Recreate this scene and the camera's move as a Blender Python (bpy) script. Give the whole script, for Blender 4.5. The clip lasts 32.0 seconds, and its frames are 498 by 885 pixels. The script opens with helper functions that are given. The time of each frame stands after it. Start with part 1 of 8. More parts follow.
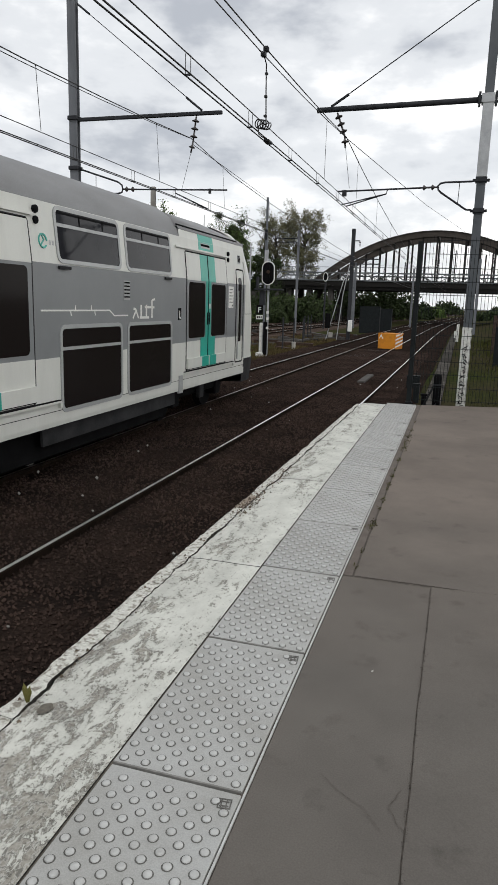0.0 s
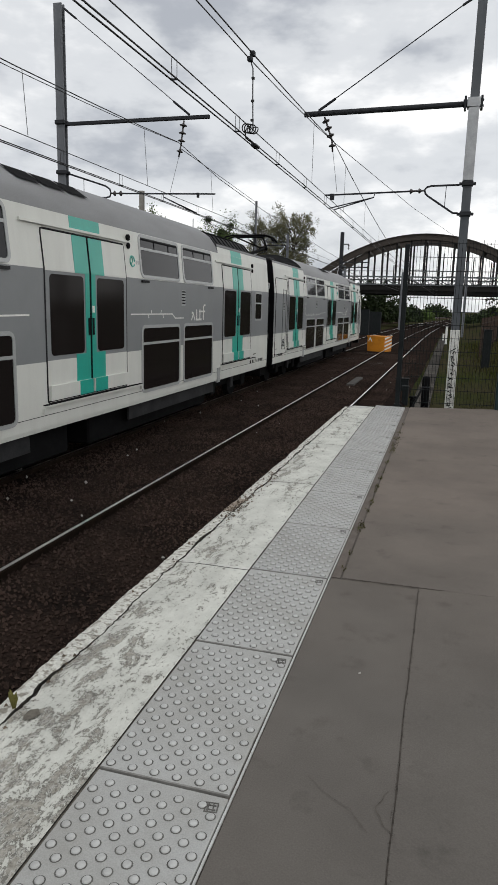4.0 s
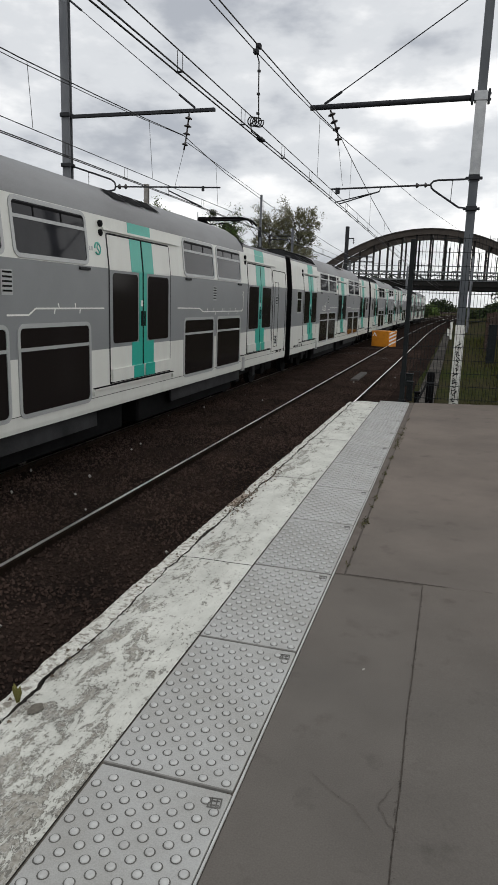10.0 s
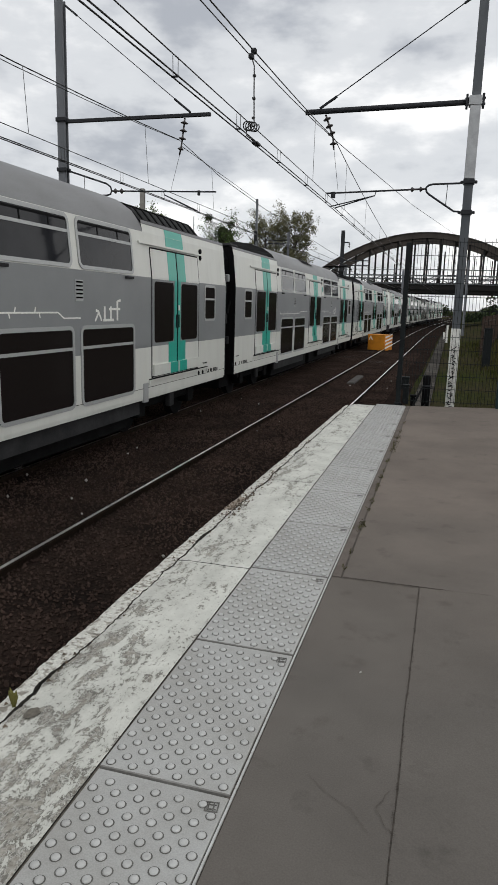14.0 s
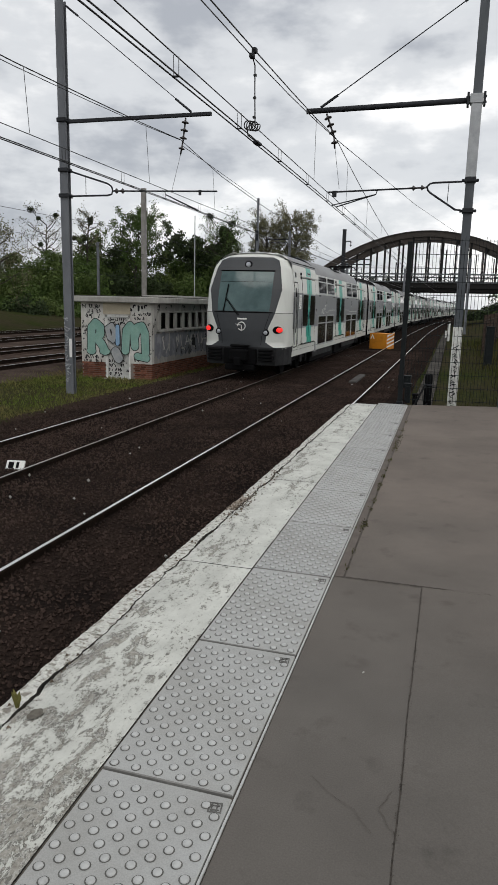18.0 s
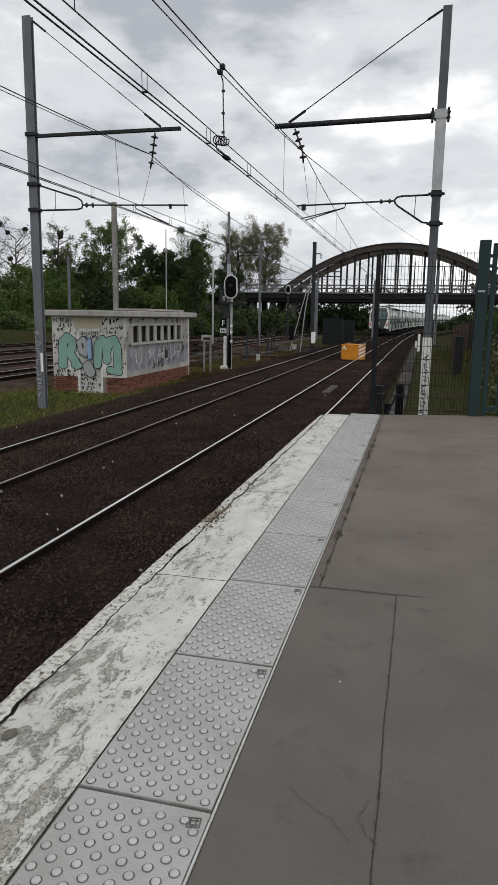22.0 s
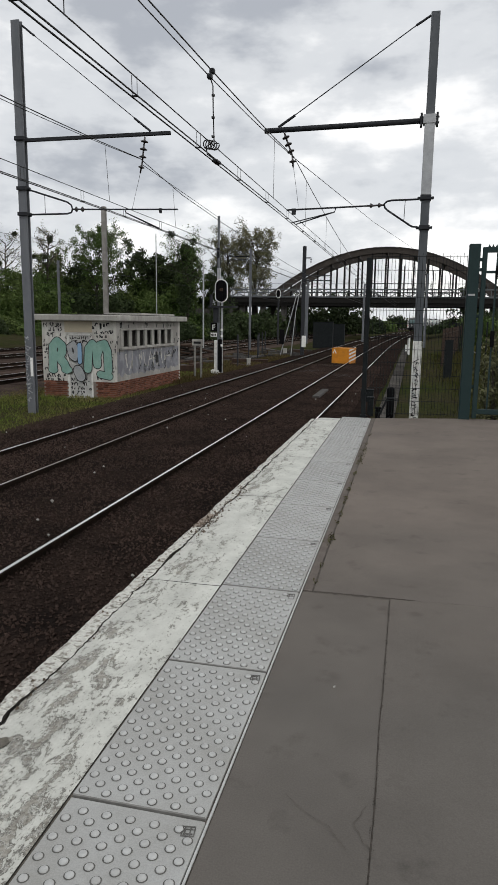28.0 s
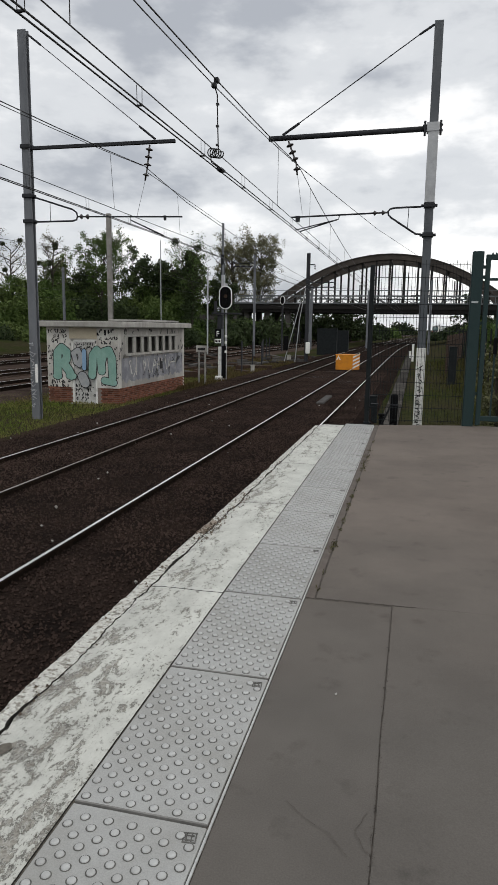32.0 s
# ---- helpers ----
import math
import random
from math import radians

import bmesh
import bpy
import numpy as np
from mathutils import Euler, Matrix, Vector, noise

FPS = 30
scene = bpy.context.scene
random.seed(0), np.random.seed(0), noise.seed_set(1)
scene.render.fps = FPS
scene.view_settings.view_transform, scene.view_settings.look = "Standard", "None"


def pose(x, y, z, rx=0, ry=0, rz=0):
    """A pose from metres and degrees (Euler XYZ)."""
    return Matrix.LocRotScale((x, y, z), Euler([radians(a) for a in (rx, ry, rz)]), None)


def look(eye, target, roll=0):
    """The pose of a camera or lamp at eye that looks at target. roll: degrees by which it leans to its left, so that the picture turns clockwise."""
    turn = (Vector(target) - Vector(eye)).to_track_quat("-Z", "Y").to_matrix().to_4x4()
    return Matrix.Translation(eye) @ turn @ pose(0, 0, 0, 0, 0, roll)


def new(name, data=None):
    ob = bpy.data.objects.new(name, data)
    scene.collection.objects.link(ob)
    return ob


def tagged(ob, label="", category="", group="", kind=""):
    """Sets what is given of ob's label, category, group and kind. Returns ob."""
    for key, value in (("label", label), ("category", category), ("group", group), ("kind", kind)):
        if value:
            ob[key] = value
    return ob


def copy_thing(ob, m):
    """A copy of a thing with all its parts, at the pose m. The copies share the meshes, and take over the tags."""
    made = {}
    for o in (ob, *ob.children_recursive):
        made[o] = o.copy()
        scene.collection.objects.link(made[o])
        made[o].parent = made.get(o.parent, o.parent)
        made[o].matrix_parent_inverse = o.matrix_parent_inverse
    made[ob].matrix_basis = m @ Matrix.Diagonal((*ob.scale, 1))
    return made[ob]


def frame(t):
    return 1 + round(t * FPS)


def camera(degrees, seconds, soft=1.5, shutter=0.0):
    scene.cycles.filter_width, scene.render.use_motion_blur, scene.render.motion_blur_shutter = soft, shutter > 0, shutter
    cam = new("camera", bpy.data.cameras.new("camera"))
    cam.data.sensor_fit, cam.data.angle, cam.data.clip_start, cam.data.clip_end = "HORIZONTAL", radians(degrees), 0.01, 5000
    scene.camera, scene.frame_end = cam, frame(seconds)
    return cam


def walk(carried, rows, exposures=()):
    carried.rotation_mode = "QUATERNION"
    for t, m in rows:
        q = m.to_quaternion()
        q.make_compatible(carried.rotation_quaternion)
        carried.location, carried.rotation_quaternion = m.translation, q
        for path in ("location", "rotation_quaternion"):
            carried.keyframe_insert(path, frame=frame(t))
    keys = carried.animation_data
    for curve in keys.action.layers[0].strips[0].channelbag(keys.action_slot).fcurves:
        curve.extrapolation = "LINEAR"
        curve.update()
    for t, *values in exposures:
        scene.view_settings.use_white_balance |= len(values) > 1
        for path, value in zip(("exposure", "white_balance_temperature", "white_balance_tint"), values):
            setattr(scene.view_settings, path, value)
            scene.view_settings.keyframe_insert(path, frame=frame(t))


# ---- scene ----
DEGREES, SECONDS = 40.29, 32.0
cam = camera(DEGREES, SECONDS, 1.0)

# seconds, x, y, z, tilt, lean, turn
WAY = [
    (0, pose(-0.023, -0.002, 1.497, 78.365, -1.719, 17.046)),
    (0.5, pose(-0.023, -0.005, 1.498, 78.627, -1.845, 16.807)),
    (1, pose(-0.013, -0.007, 1.502, 78.849, -1.532, 16.408)),
    (1.5, pose(-0.005, -0.005, 1.498, 78.970, -1.212, 16.286)),
    (2, pose(-0.004, -0.008, 1.503, 78.971, -1.418, 16.303)),
    (2.5, pose(-0.001, -0.007, 1.504, 78.800, -1.389, 16.158)),
    (3, pose(-0.006, 0.002, 1.497, 78.514, -1.428, 16.206)),
    (3.5, pose(-0.003, -0.003, 1.498, 78.702, -1.467, 16.201)),
    (5.5, pose(-0.004, 0.007, 1.498, 78.202, -1.387, 16.113)),
    (6, pose(-0.001, 0.004, 1.501, 78.005, -1.383, 16.072)),
    (6.5, pose(-0.006, 0.007, 1.498, 78.086, -1.664, 15.973)),
    (7, pose(-0.010, 0.009, 1.497, 78.092, -1.751, 16.158)),
    (7.5, pose(-0.007, 0.009, 1.497, 78.114, -1.489, 15.955)),
    (8, pose(-0.007, 0.006, 1.501, 78.278, -1.535, 16.050)),
    (8.5, pose(-0.007, 0.007, 1.499, 78.400, -1.524, 16.171)),
    (9, pose(-0.010, 0.001, 1.502, 78.415, -1.674, 16.271)),
    (9.5, pose(-0.013, 0.006, 1.499, 78.214, -1.679, 16.327)),
    (10, pose(-0.011, 0.006, 1.501, 78.189, -1.718, 16.545)),
    (10.5, pose(-0.012, 0.002, 1.502, 78.338, -1.724, 16.495)),
    (11, pose(-0.014, -0.000, 1.501, 78.410, -1.814, 16.485)),
    (11.5, pose(-0.016, 0.009, 1.497, 78.321, -1.835, 16.204)),
    (12, pose(-0.012, 0.008, 1.500, 78.141, -1.779, 16.156)),
    (12.5, pose(-0.007, 0.003, 1.504, 78.229, -1.695, 16.126)),
    (13, pose(-0.009, 0.005, 1.500, 78.503, -1.641, 16.042)),
    (13.5, pose(-0.010, 0.008, 1.496, 78.482, -1.641, 16.203)),
    (15.5, pose(-0.002, -0.008, 1.508, 79.032, -1.560, 16.249)),
    (16, pose(-0.008, -0.008, 1.509, 79.208, -1.652, 16.567)),
    (16.5, pose(-0.016, 0.001, 1.504, 78.981, -1.847, 16.590)),
    (17, pose(-0.018, 0.007, 1.499, 78.688, -1.832, 16.534)),
    (17.5, pose(-0.017, 0.010, 1.498, 78.383, -1.765, 16.354)),
    (18, pose(-0.009, 0.006, 1.503, 78.454, -1.365, 16.357)),
    (18.5, pose(-0.007, 0.003, 1.502, 78.626, -1.218, 15.739)),
    (19, pose(-0.003, 0.005, 1.504, 79.454, -1.140, 15.531)),
    (19.5, pose(-0.003, 0.005, 1.503, 79.440, -1.155, 15.120)),
    (20, pose(-0.007, 0.012, 1.498, 79.188, -1.086, 14.291)),
    (20.5, pose(-0.006, 0.002, 1.504, 79.385, -1.164, 14.194)),
    (21, pose(-0.005, -0.000, 1.505, 79.346, -1.041, 14.008)),
    (21.5, pose(-0.003, -0.001, 1.504, 79.544, -0.956, 13.855)),
    (22, pose(-0.001, -0.005, 1.506, 79.505, -0.848, 14.053)),
    (22.5, pose(-0.002, -0.006, 1.507, 79.772, -0.795, 14.138)),
    (23, pose(0.002, -0.005, 1.512, 79.851, -0.756, 13.829)),
    (23.5, pose(-0.000, -0.003, 1.506, 79.682, -0.653, 13.752)),
    (24, pose(-0.004, -0.003, 1.509, 79.805, -0.740, 13.837)),
    (24.5, pose(-0.010, 0.001, 1.504, 79.767, -0.967, 13.567)),
    (25, pose(-0.007, -0.004, 1.507, 80.115, -0.883, 13.209)),
    (25.5, pose(-0.010, -0.006, 1.509, 80.097, -0.886, 13.389)),
    (27.5, pose(-0.011, 0.007, 1.504, 79.918, -0.779, 13.277)),
    (28, pose(-0.012, 0.008, 1.503, 79.852, -0.730, 13.252)),
    (28.5, pose(-0.007, 0.002, 1.507, 79.986, -0.640, 13.327)),
    (29, pose(-0.007, -0.001, 1.510, 80.049, -0.656, 13.362)),
    (29.5, pose(-0.002, 0.003, 1.507, 80.014, -0.474, 13.411)),
    (30, pose(0.001, -0.001, 1.511, 79.819, -0.459, 13.395)),
    (30.5, pose(-0.001, 0.005, 1.505, 79.796, -0.525, 13.461)),
    (31, pose(-0.005, 0.004, 1.506, 79.855, -0.682, 13.542)),
    (31.5, pose(-0.005, 0.003, 1.506, 80.122, -0.727, 13.543)),
    (32, pose(-0.002, -0.008, 1.513, 80.364, -0.783, 13.597)),
]
walk(cam, WAY, [(0, 0.20), (1.0, 0.07), (6, 0.04), (12, 0.02), (18, 0.02), (32, 0.03)])


# ---- world and light ----
def make_world():
    w = bpy.data.worlds.new("overcast_sky")
    scene.world = w
    w.use_nodes = True
    n, l = w.node_tree.nodes, w.node_tree.links
    n.clear()
    out = n.new("ShaderNodeOutputWorld")
    bg = n.new("ShaderNodeBackground")
    sky = n.new("ShaderNodeTexSky")
    sky.sky_type, sky.sun_disc = "NISHITA", False
    sky.sun_elevation, sky.sun_rotation = radians(48), radians(SUN_TURN)
    dim = n.new("ShaderNodeVectorMath")
    dim.operation = "SCALE"
    dim.inputs["Scale"].default_value = 0.1
    l.new(sky.outputs[0], dim.inputs[0])
    tc = n.new("ShaderNodeTexCoord")
    mp = n.new("ShaderNodeMapping")
    mp.inputs["Scale"].default_value = (1.0, 1.0, 2.3)
    mp.inputs["Location"].default_value = (0.35, 0.2, 0.1)
    l.new(tc.outputs["Generated"], mp.inputs[0])
    big, fine = n.new("ShaderNodeTexNoise"), n.new("ShaderNodeTexNoise")
    for node, sc, det in ((big, 3.4, 6.0), (fine, 11.0, 6.0)):
        node.inputs["Scale"].default_value = sc
        node.inputs["Detail"].default_value = det
        node.inputs["Roughness"].default_value = 0.55
        l.new(mp.outputs[0], node.inputs["Vector"])
    mix = n.new("ShaderNodeMix")
    mix.inputs["Factor"].default_value = 0.22
    l.new(big.outputs["Fac"], mix.inputs["A"])
    l.new(fine.outputs["Fac"], mix.inputs["B"])
    ramp = n.new("ShaderNodeValToRGB")
    ramp.color_ramp.interpolation = "EASE"
    ramp.color_ramp.elements[0].position, ramp.color_ramp.elements[0].color = 0.33, (0.455, 0.48, 0.525, 1)
    ramp.color_ramp.elements[1].position, ramp.color_ramp.elements[1].color = 0.60, (1.15, 1.145, 1.135, 1)
    mid = ramp.color_ramp.elements.new(0.46)
    mid.color = (0.74, 0.76, 0.785, 1)
    # thicker cloud towards -x
    sep = n.new("ShaderNodeSeparateXYZ")
    l.new(tc.outputs["Generated"], sep.inputs[0])
    tilt = n.new("ShaderNodeMath")
    tilt.operation = "MULTIPLY_ADD"
    tilt.inputs[1].default_value, tilt.inputs[2].default_value = 0.19, 0.0
    l.new(sep.outputs[0], tilt.inputs[0])
    both = n.new("ShaderNodeMath")
    l.new(mix.outputs["Result"], both.inputs[0])
    l.new(tilt.outputs[0], both.inputs[1])
    l.new(both.outputs[0], ramp.inputs[0])
    add = n.new("ShaderNodeMix")
    add.data_type = "RGBA"
    add.inputs["Factor"].default_value = 0.94
    l.new(dim.outputs[0], add.inputs[6])
    l.new(ramp.outputs[0], add.inputs[7])
    l.new(add.outputs[2], bg.inputs["Color"])
    bg.inputs["Strength"].default_value = SKY
    l.new(bg.outputs[0], out.inputs[0])


SUN_TURN, SKY = 200, 1.0
make_world()
sun = new("sun", bpy.data.lights.new("sun", "SUN"))
sun.data.energy, sun.data.angle, sun.data.color = 0.6, radians(25), (1, 0.97, 0.92)
sun.matrix_basis = look((0, 0, 50), (30 * math.sin(radians(SUN_TURN)) * -1, -30 * math.cos(radians(SUN_TURN)), 8))

# ---- plan in metres ----
RAIL = -0.93                   # top of rail; the platform is z = 0
NEAR, FAR = -3.04, -6.585      # centre lines of the two tracks
SLOPE, BEND_Y, BEND = 0.0027, 56.0, 2.4e-4
BED = -1.03                    # top of the ballast


def lane(y, centre):
    """x of a line that runs along the tracks."""
    return centre + SLOPE * y + BEND * max(0.0, y - BEND_Y) ** 2


def heading(y):
    return -math.degrees(math.atan(SLOPE + 2 * BEND * max(0.0, y - BEND_Y)))


# ---- materials ----
MATS = {}


def mat(name, col, rough=0.7, metal=0.0, col2=None, scale=4.0, amount=0.5, bump=0.0, bump_scale=60.0, island=0.0, each=0.0,
        emit=None, power=1.0, stretch=(1, 1, 1), spec=None, low=0.35, high=0.65, dirt=0.12):
    m = bpy.data.materials.new(name)
    m.use_nodes = True
    n, l = m.node_tree.nodes, m.node_tree.links
    b = n["Principled BSDF"]
    b.inputs["Roughness"].default_value, b.inputs["Metallic"].default_value = rough, metal
    b.inputs["Specular IOR Level"].default_value = spec if spec is not None else (0.5 if rough < 0.6 else (0.25 if rough < 0.85 else 0.1))
    tc = n.new("ShaderNodeTexCoord")
    mp = n.new("ShaderNodeMapping")
    mp.inputs["Scale"].default_value = stretch
    l.new(tc.outputs["Object"], mp.inputs[0])
    a, c = n.new("ShaderNodeTexNoise"), n.new("ShaderNodeTexNoise")
    a.inputs["Scale"].default_value, a.inputs["Detail"].default_value, a.inputs["Roughness"].default_value = scale, 8, 0.62
    c.inputs["Scale"].default_value, c.inputs["Detail"].default_value = bump_scale, 3
    l.new(mp.outputs[0], a.inputs["Vector"])
    l.new(tc.outputs["Object"], c.inputs["Vector"])
    r = n.new("ShaderNodeMapRange")
    r.inputs["From Min"].default_value, r.inputs["From Max"].default_value = low, high
    r.inputs["To Max"].default_value = amount if col2 else 0.0
    l.new(a.outputs["Fac"], r.inputs["Value"])
    mix = n.new("ShaderNodeMix")
    mix.data_type = "RGBA"
    mix.inputs[6].default_value = (*col, 1)
    mix.inputs[7].default_value = (*(col2 or col), 1)
    l.new(r.outputs[0], mix.inputs["Factor"])
    last = mix.outputs[2]
    # fine speckle
    g = n.new("ShaderNodeMapRange")
    g.inputs["From Min"].default_value, g.inputs["From Max"].default_value = 0.25, 0.75
    g.inputs["To Min"].default_value, g.inputs["To Max"].default_value = 1 - dirt, 1 + dirt
    l.new(c.outputs["Fac"], g.inputs["Value"])
    sc = n.new("ShaderNodeVectorMath")
    sc.operation = "SCALE"
    l.new(last, sc.inputs[0])
    l.new(g.outputs[0], sc.inputs["Scale"])
    last = sc.outputs[0]
    if island or each:
        src = n.new("ShaderNodeNewGeometry").outputs["Random Per Island"] if island else n.new("ShaderNodeObjectInfo").outputs["Random"]
        k = n.new("ShaderNodeMapRange")
        k.inputs["To Min"].default_value, k.inputs["To Max"].default_value = 1 - (island or each), 1 + (island or each)
        l.new(src, k.inputs["Value"])
        s2 = n.new("ShaderNodeVectorMath")
        s2.operation = "SCALE"
        l.new(last, s2.inputs[0])
        l.new(k.outputs[0], s2.inputs["Scale"])
        last = s2.outputs[0]
    l.new(last, b.inputs["Base Color"])
    if bump:
        bp = n.new("ShaderNodeBump")
        bp.inputs["Strength"].default_value, bp.inputs["Distance"].default_value = min(1.0, bump * 10), 0.02 * bump * 10
        l.new(c.outputs["Fac"], bp.inputs["Height"])
        l.new(bp.outputs[0], b.inputs["Normal"])
    if emit:
        b.inputs["Emission Color"].default_value, b.inputs["Emission Strength"].default_value = (*emit, 1), power
    MATS[name] = m
    return m


def worn_paint(name):
    """White platform paint that flakes off grey concrete in large and small ragged patches."""
    m = bpy.data.materials.new(name)
    m.use_nodes = True
    n, l = m.node_tree.nodes, m.node_tree.links
    b = n["Principled BSDF"]
    b.inputs["Roughness"].default_value, b.inputs["Specular IOR Level"].default_value = 0.8, 0.2
    tc = n.new("ShaderNodeTexCoord")

    def noisy(scale, detail, rough, stretch=(1, 1, 1), warp=0.0):
        mp = n.new("ShaderNodeMapping")
        mp.inputs["Scale"].default_value = stretch
        l.new(tc.outputs["Object"], mp.inputs[0])
        t = n.new("ShaderNodeTexNoise")
        for key, v in (("Scale", scale), ("Detail", detail), ("Roughness", rough), ("Distortion", warp)):
            t.inputs[key].default_value = v
        l.new(mp.outputs[0], t.inputs["Vector"])
        return t.outputs["Fac"]

    def ranged(src, a0, a1, b0, b1):
        r = n.new("ShaderNodeMapRange")
        for key, v in (("From Min", a0), ("From Max", a1), ("To Min", b0), ("To Max", b1)):
            r.inputs[key].default_value = v
        l.new(src, r.inputs["Value"])
        return r.outputs[0]

    def math_(op, p, q):
        k = n.new("ShaderNodeMath")
        k.operation = op
        for i, v in enumerate((p, q)):
            if isinstance(v, (int, float)):
                k.inputs[i].default_value = v
            else:
                l.new(v, k.inputs[i])
        return k.outputs[0]

    def blend(fac, p, q):
        k = n.new("ShaderNodeMix")
        k.data_type = "RGBA"
        l.new(fac, k.inputs["Factor"])
        for i, v in ((6, p), (7, q)):
            if isinstance(v, tuple):
                k.inputs[i].default_value = (*v, 1)
            else:
                l.new(v, k.inputs[i])
        return k.outputs[2]

    sep = n.new("ShaderNodeSeparateXYZ")
    l.new(tc.outputs["Object"], sep.inputs[0])
    broad = noisy(1.9, 3, 0.5, (2.6, 0.6, 1))
    patch = noisy(10.0, 15, 0.76, (1.5, 0.6, 1), 0.5)
    fine = noisy(55.0, 8, 0.7)
    speck = noisy(34.0, 10, 0.68, (1.3, 0.8, 1))
    # the trodden near stretch and the outer half are the barest
    wear = math_("ADD", ranged(sep.outputs[1], 3.6, 1.2, -0.08, 0.045), ranged(sep.outputs[0], -1.02, -1.40, -0.03, 0.02))
    grit = ranged(noisy(75.0, 6, 0.65), 0.3, 0.7, -0.045, 0.045)
    v = math_("ADD", math_("ADD", math_("ADD", patch, grit), ranged(broad, 0.3, 0.7, -0.085, 0.085)), wear)
    bare = ranged(v, 0.524, 0.531, 0.0, 1.0)
    thin = ranged(v, 0.42, 0.525, 0.0, 0.6)
    paint = blend(thin, (0.57, 0.575, 0.53), (0.43, 0.432, 0.39))
    concrete = blend(ranged(fine, 0.38, 0.62, 0.0, 1.0), (0.375, 0.362, 0.32), (0.225, 0.21, 0.18))
    # scraps of paint left inside the bare patches
    left = math_("MULTIPLY", ranged(speck, 0.50, 0.535, 0.0, 0.75), ranged(v, 0.66, 0.56, 0.0, 1.0))
    concrete = blend(left, concrete, (0.50, 0.50, 0.465))
    col = blend(bare, paint, concrete)
    # broken dirty rims of the paint film, and small chips
    gap = math_("ABSOLUTE", math_("SUBTRACT", v, 0.528), 0.0)
    rim = math_("MULTIPLY", ranged(gap, 0.008, 0.026, 1.0, 0.0), ranged(fine, 0.40, 0.55, 0.25, 1.0))
    chips = math_("MULTIPLY", ranged(speck, 0.56, 0.60, 0.0, 0.85), ranged(v, 0.34, 0.46, 0.0, 1.0))
    dark = math_("MAXIMUM", rim, chips)
    col = blend(math_("MULTIPLY", dark, 0.9), col, (0.105, 0.098, 0.085))
    soil = noisy(3.4, 9, 0.68, (1.3, 0.9, 1))
    mul = n.new("ShaderNodeVectorMath")
    mul.operation = "SCALE"
    l.new(col, mul.inputs[0])
    l.new(ranged(soil, 0.3, 0.68, 1.07, 0.74), mul.inputs["Scale"])
    l.new(mul.outputs[0], b.inputs["Base Color"])
    bp = n.new("ShaderNodeBump")
    bp.inputs["Strength"].default_value, bp.inputs["Distance"].default_value = 0.6, 0.004
    l.new(math_("SUBTRACT", math_("MULTIPLY", fine, 0.5), math_("MULTIPLY", bare, 0.7)), bp.inputs["Height"])
    l.new(bp.outputs[0], b.inputs["Normal"])
    MATS[name] = m
    return m


def asphalt(name):
    """Worn platform asphalt, paler and browner where it is oldest, towards the end."""
    m = mat(name, (0.1285, 0.1175, 0.1062), 0.9, col2=(0.0985, 0.0903, 0.0820), scale=1.0, amount=1, bump=0.02, bump_scale=180, dirt=0.12)
    n, l = m.node_tree.nodes, m.node_tree.links
    b = n["Principled BSDF"]
    src = b.inputs["Base Color"].links[0].from_socket
    tc = n["Texture Coordinate"]
    sep, wob, add, r = n.new("ShaderNodeSeparateXYZ"), n.new("ShaderNodeTexNoise"), n.new("ShaderNodeMath"), n.new("ShaderNodeMapRange")
    l.new(tc.outputs["Object"], sep.inputs[0])
    wob.inputs["Scale"].default_value, wob.inputs["Detail"].default_value = 0.9, 5
    l.new(tc.outputs["Object"], wob.inputs["Vector"])
    add.operation = "MULTIPLY_ADD"
    add.inputs[1].default_value = 3.0
    l.new(wob.outputs["Fac"], add.inputs[0])
    l.new(sep.outputs[1], add.inputs[2])
    r.inputs["From Min"].default_value, r.inputs["From Max"].default_value = 3.8, 7.2
    l.new(add.outputs[0], r.inputs["Value"])
    old = n.new("ShaderNodeMix")
    old.data_type, old.blend_type = "RGBA", "MULTIPLY"
    l.new(r.outputs[0], old.inputs["Factor"])
    l.new(src, old.inputs[6])
    old.inputs[7].default_value = (1.325, 1.235, 1.19, 1)
    # oily smudges
    spot, dim, mul = n.new("ShaderNodeTexNoise"), n.new("ShaderNodeMapRange"), n.new("ShaderNodeVectorMath")
    spot.inputs["Scale"].default_value, spot.inputs["Detail"].default_value, spot.inputs["Roughness"].default_value = 4.5, 7, 0.62
    l.new(tc.outputs["Object"], spot.inputs["Vector"])
    dim.inputs["From Min"].default_value, dim.inputs["From Max"].default_value = 0.58, 0.74
    dim.inputs["To Min"].default_value, dim.inputs["To Max"].default_value = 1.0, 0.72
    l.new(spot.outputs["Fac"], dim.inputs["Value"])
    mul.operation = "SCALE"
    l.new(old.outputs[2], mul.inputs[0])
    l.new(dim.outputs[0], mul.inputs["Scale"])
    l.new(mul.outputs[0], b.inputs["Base Color"])
    return m


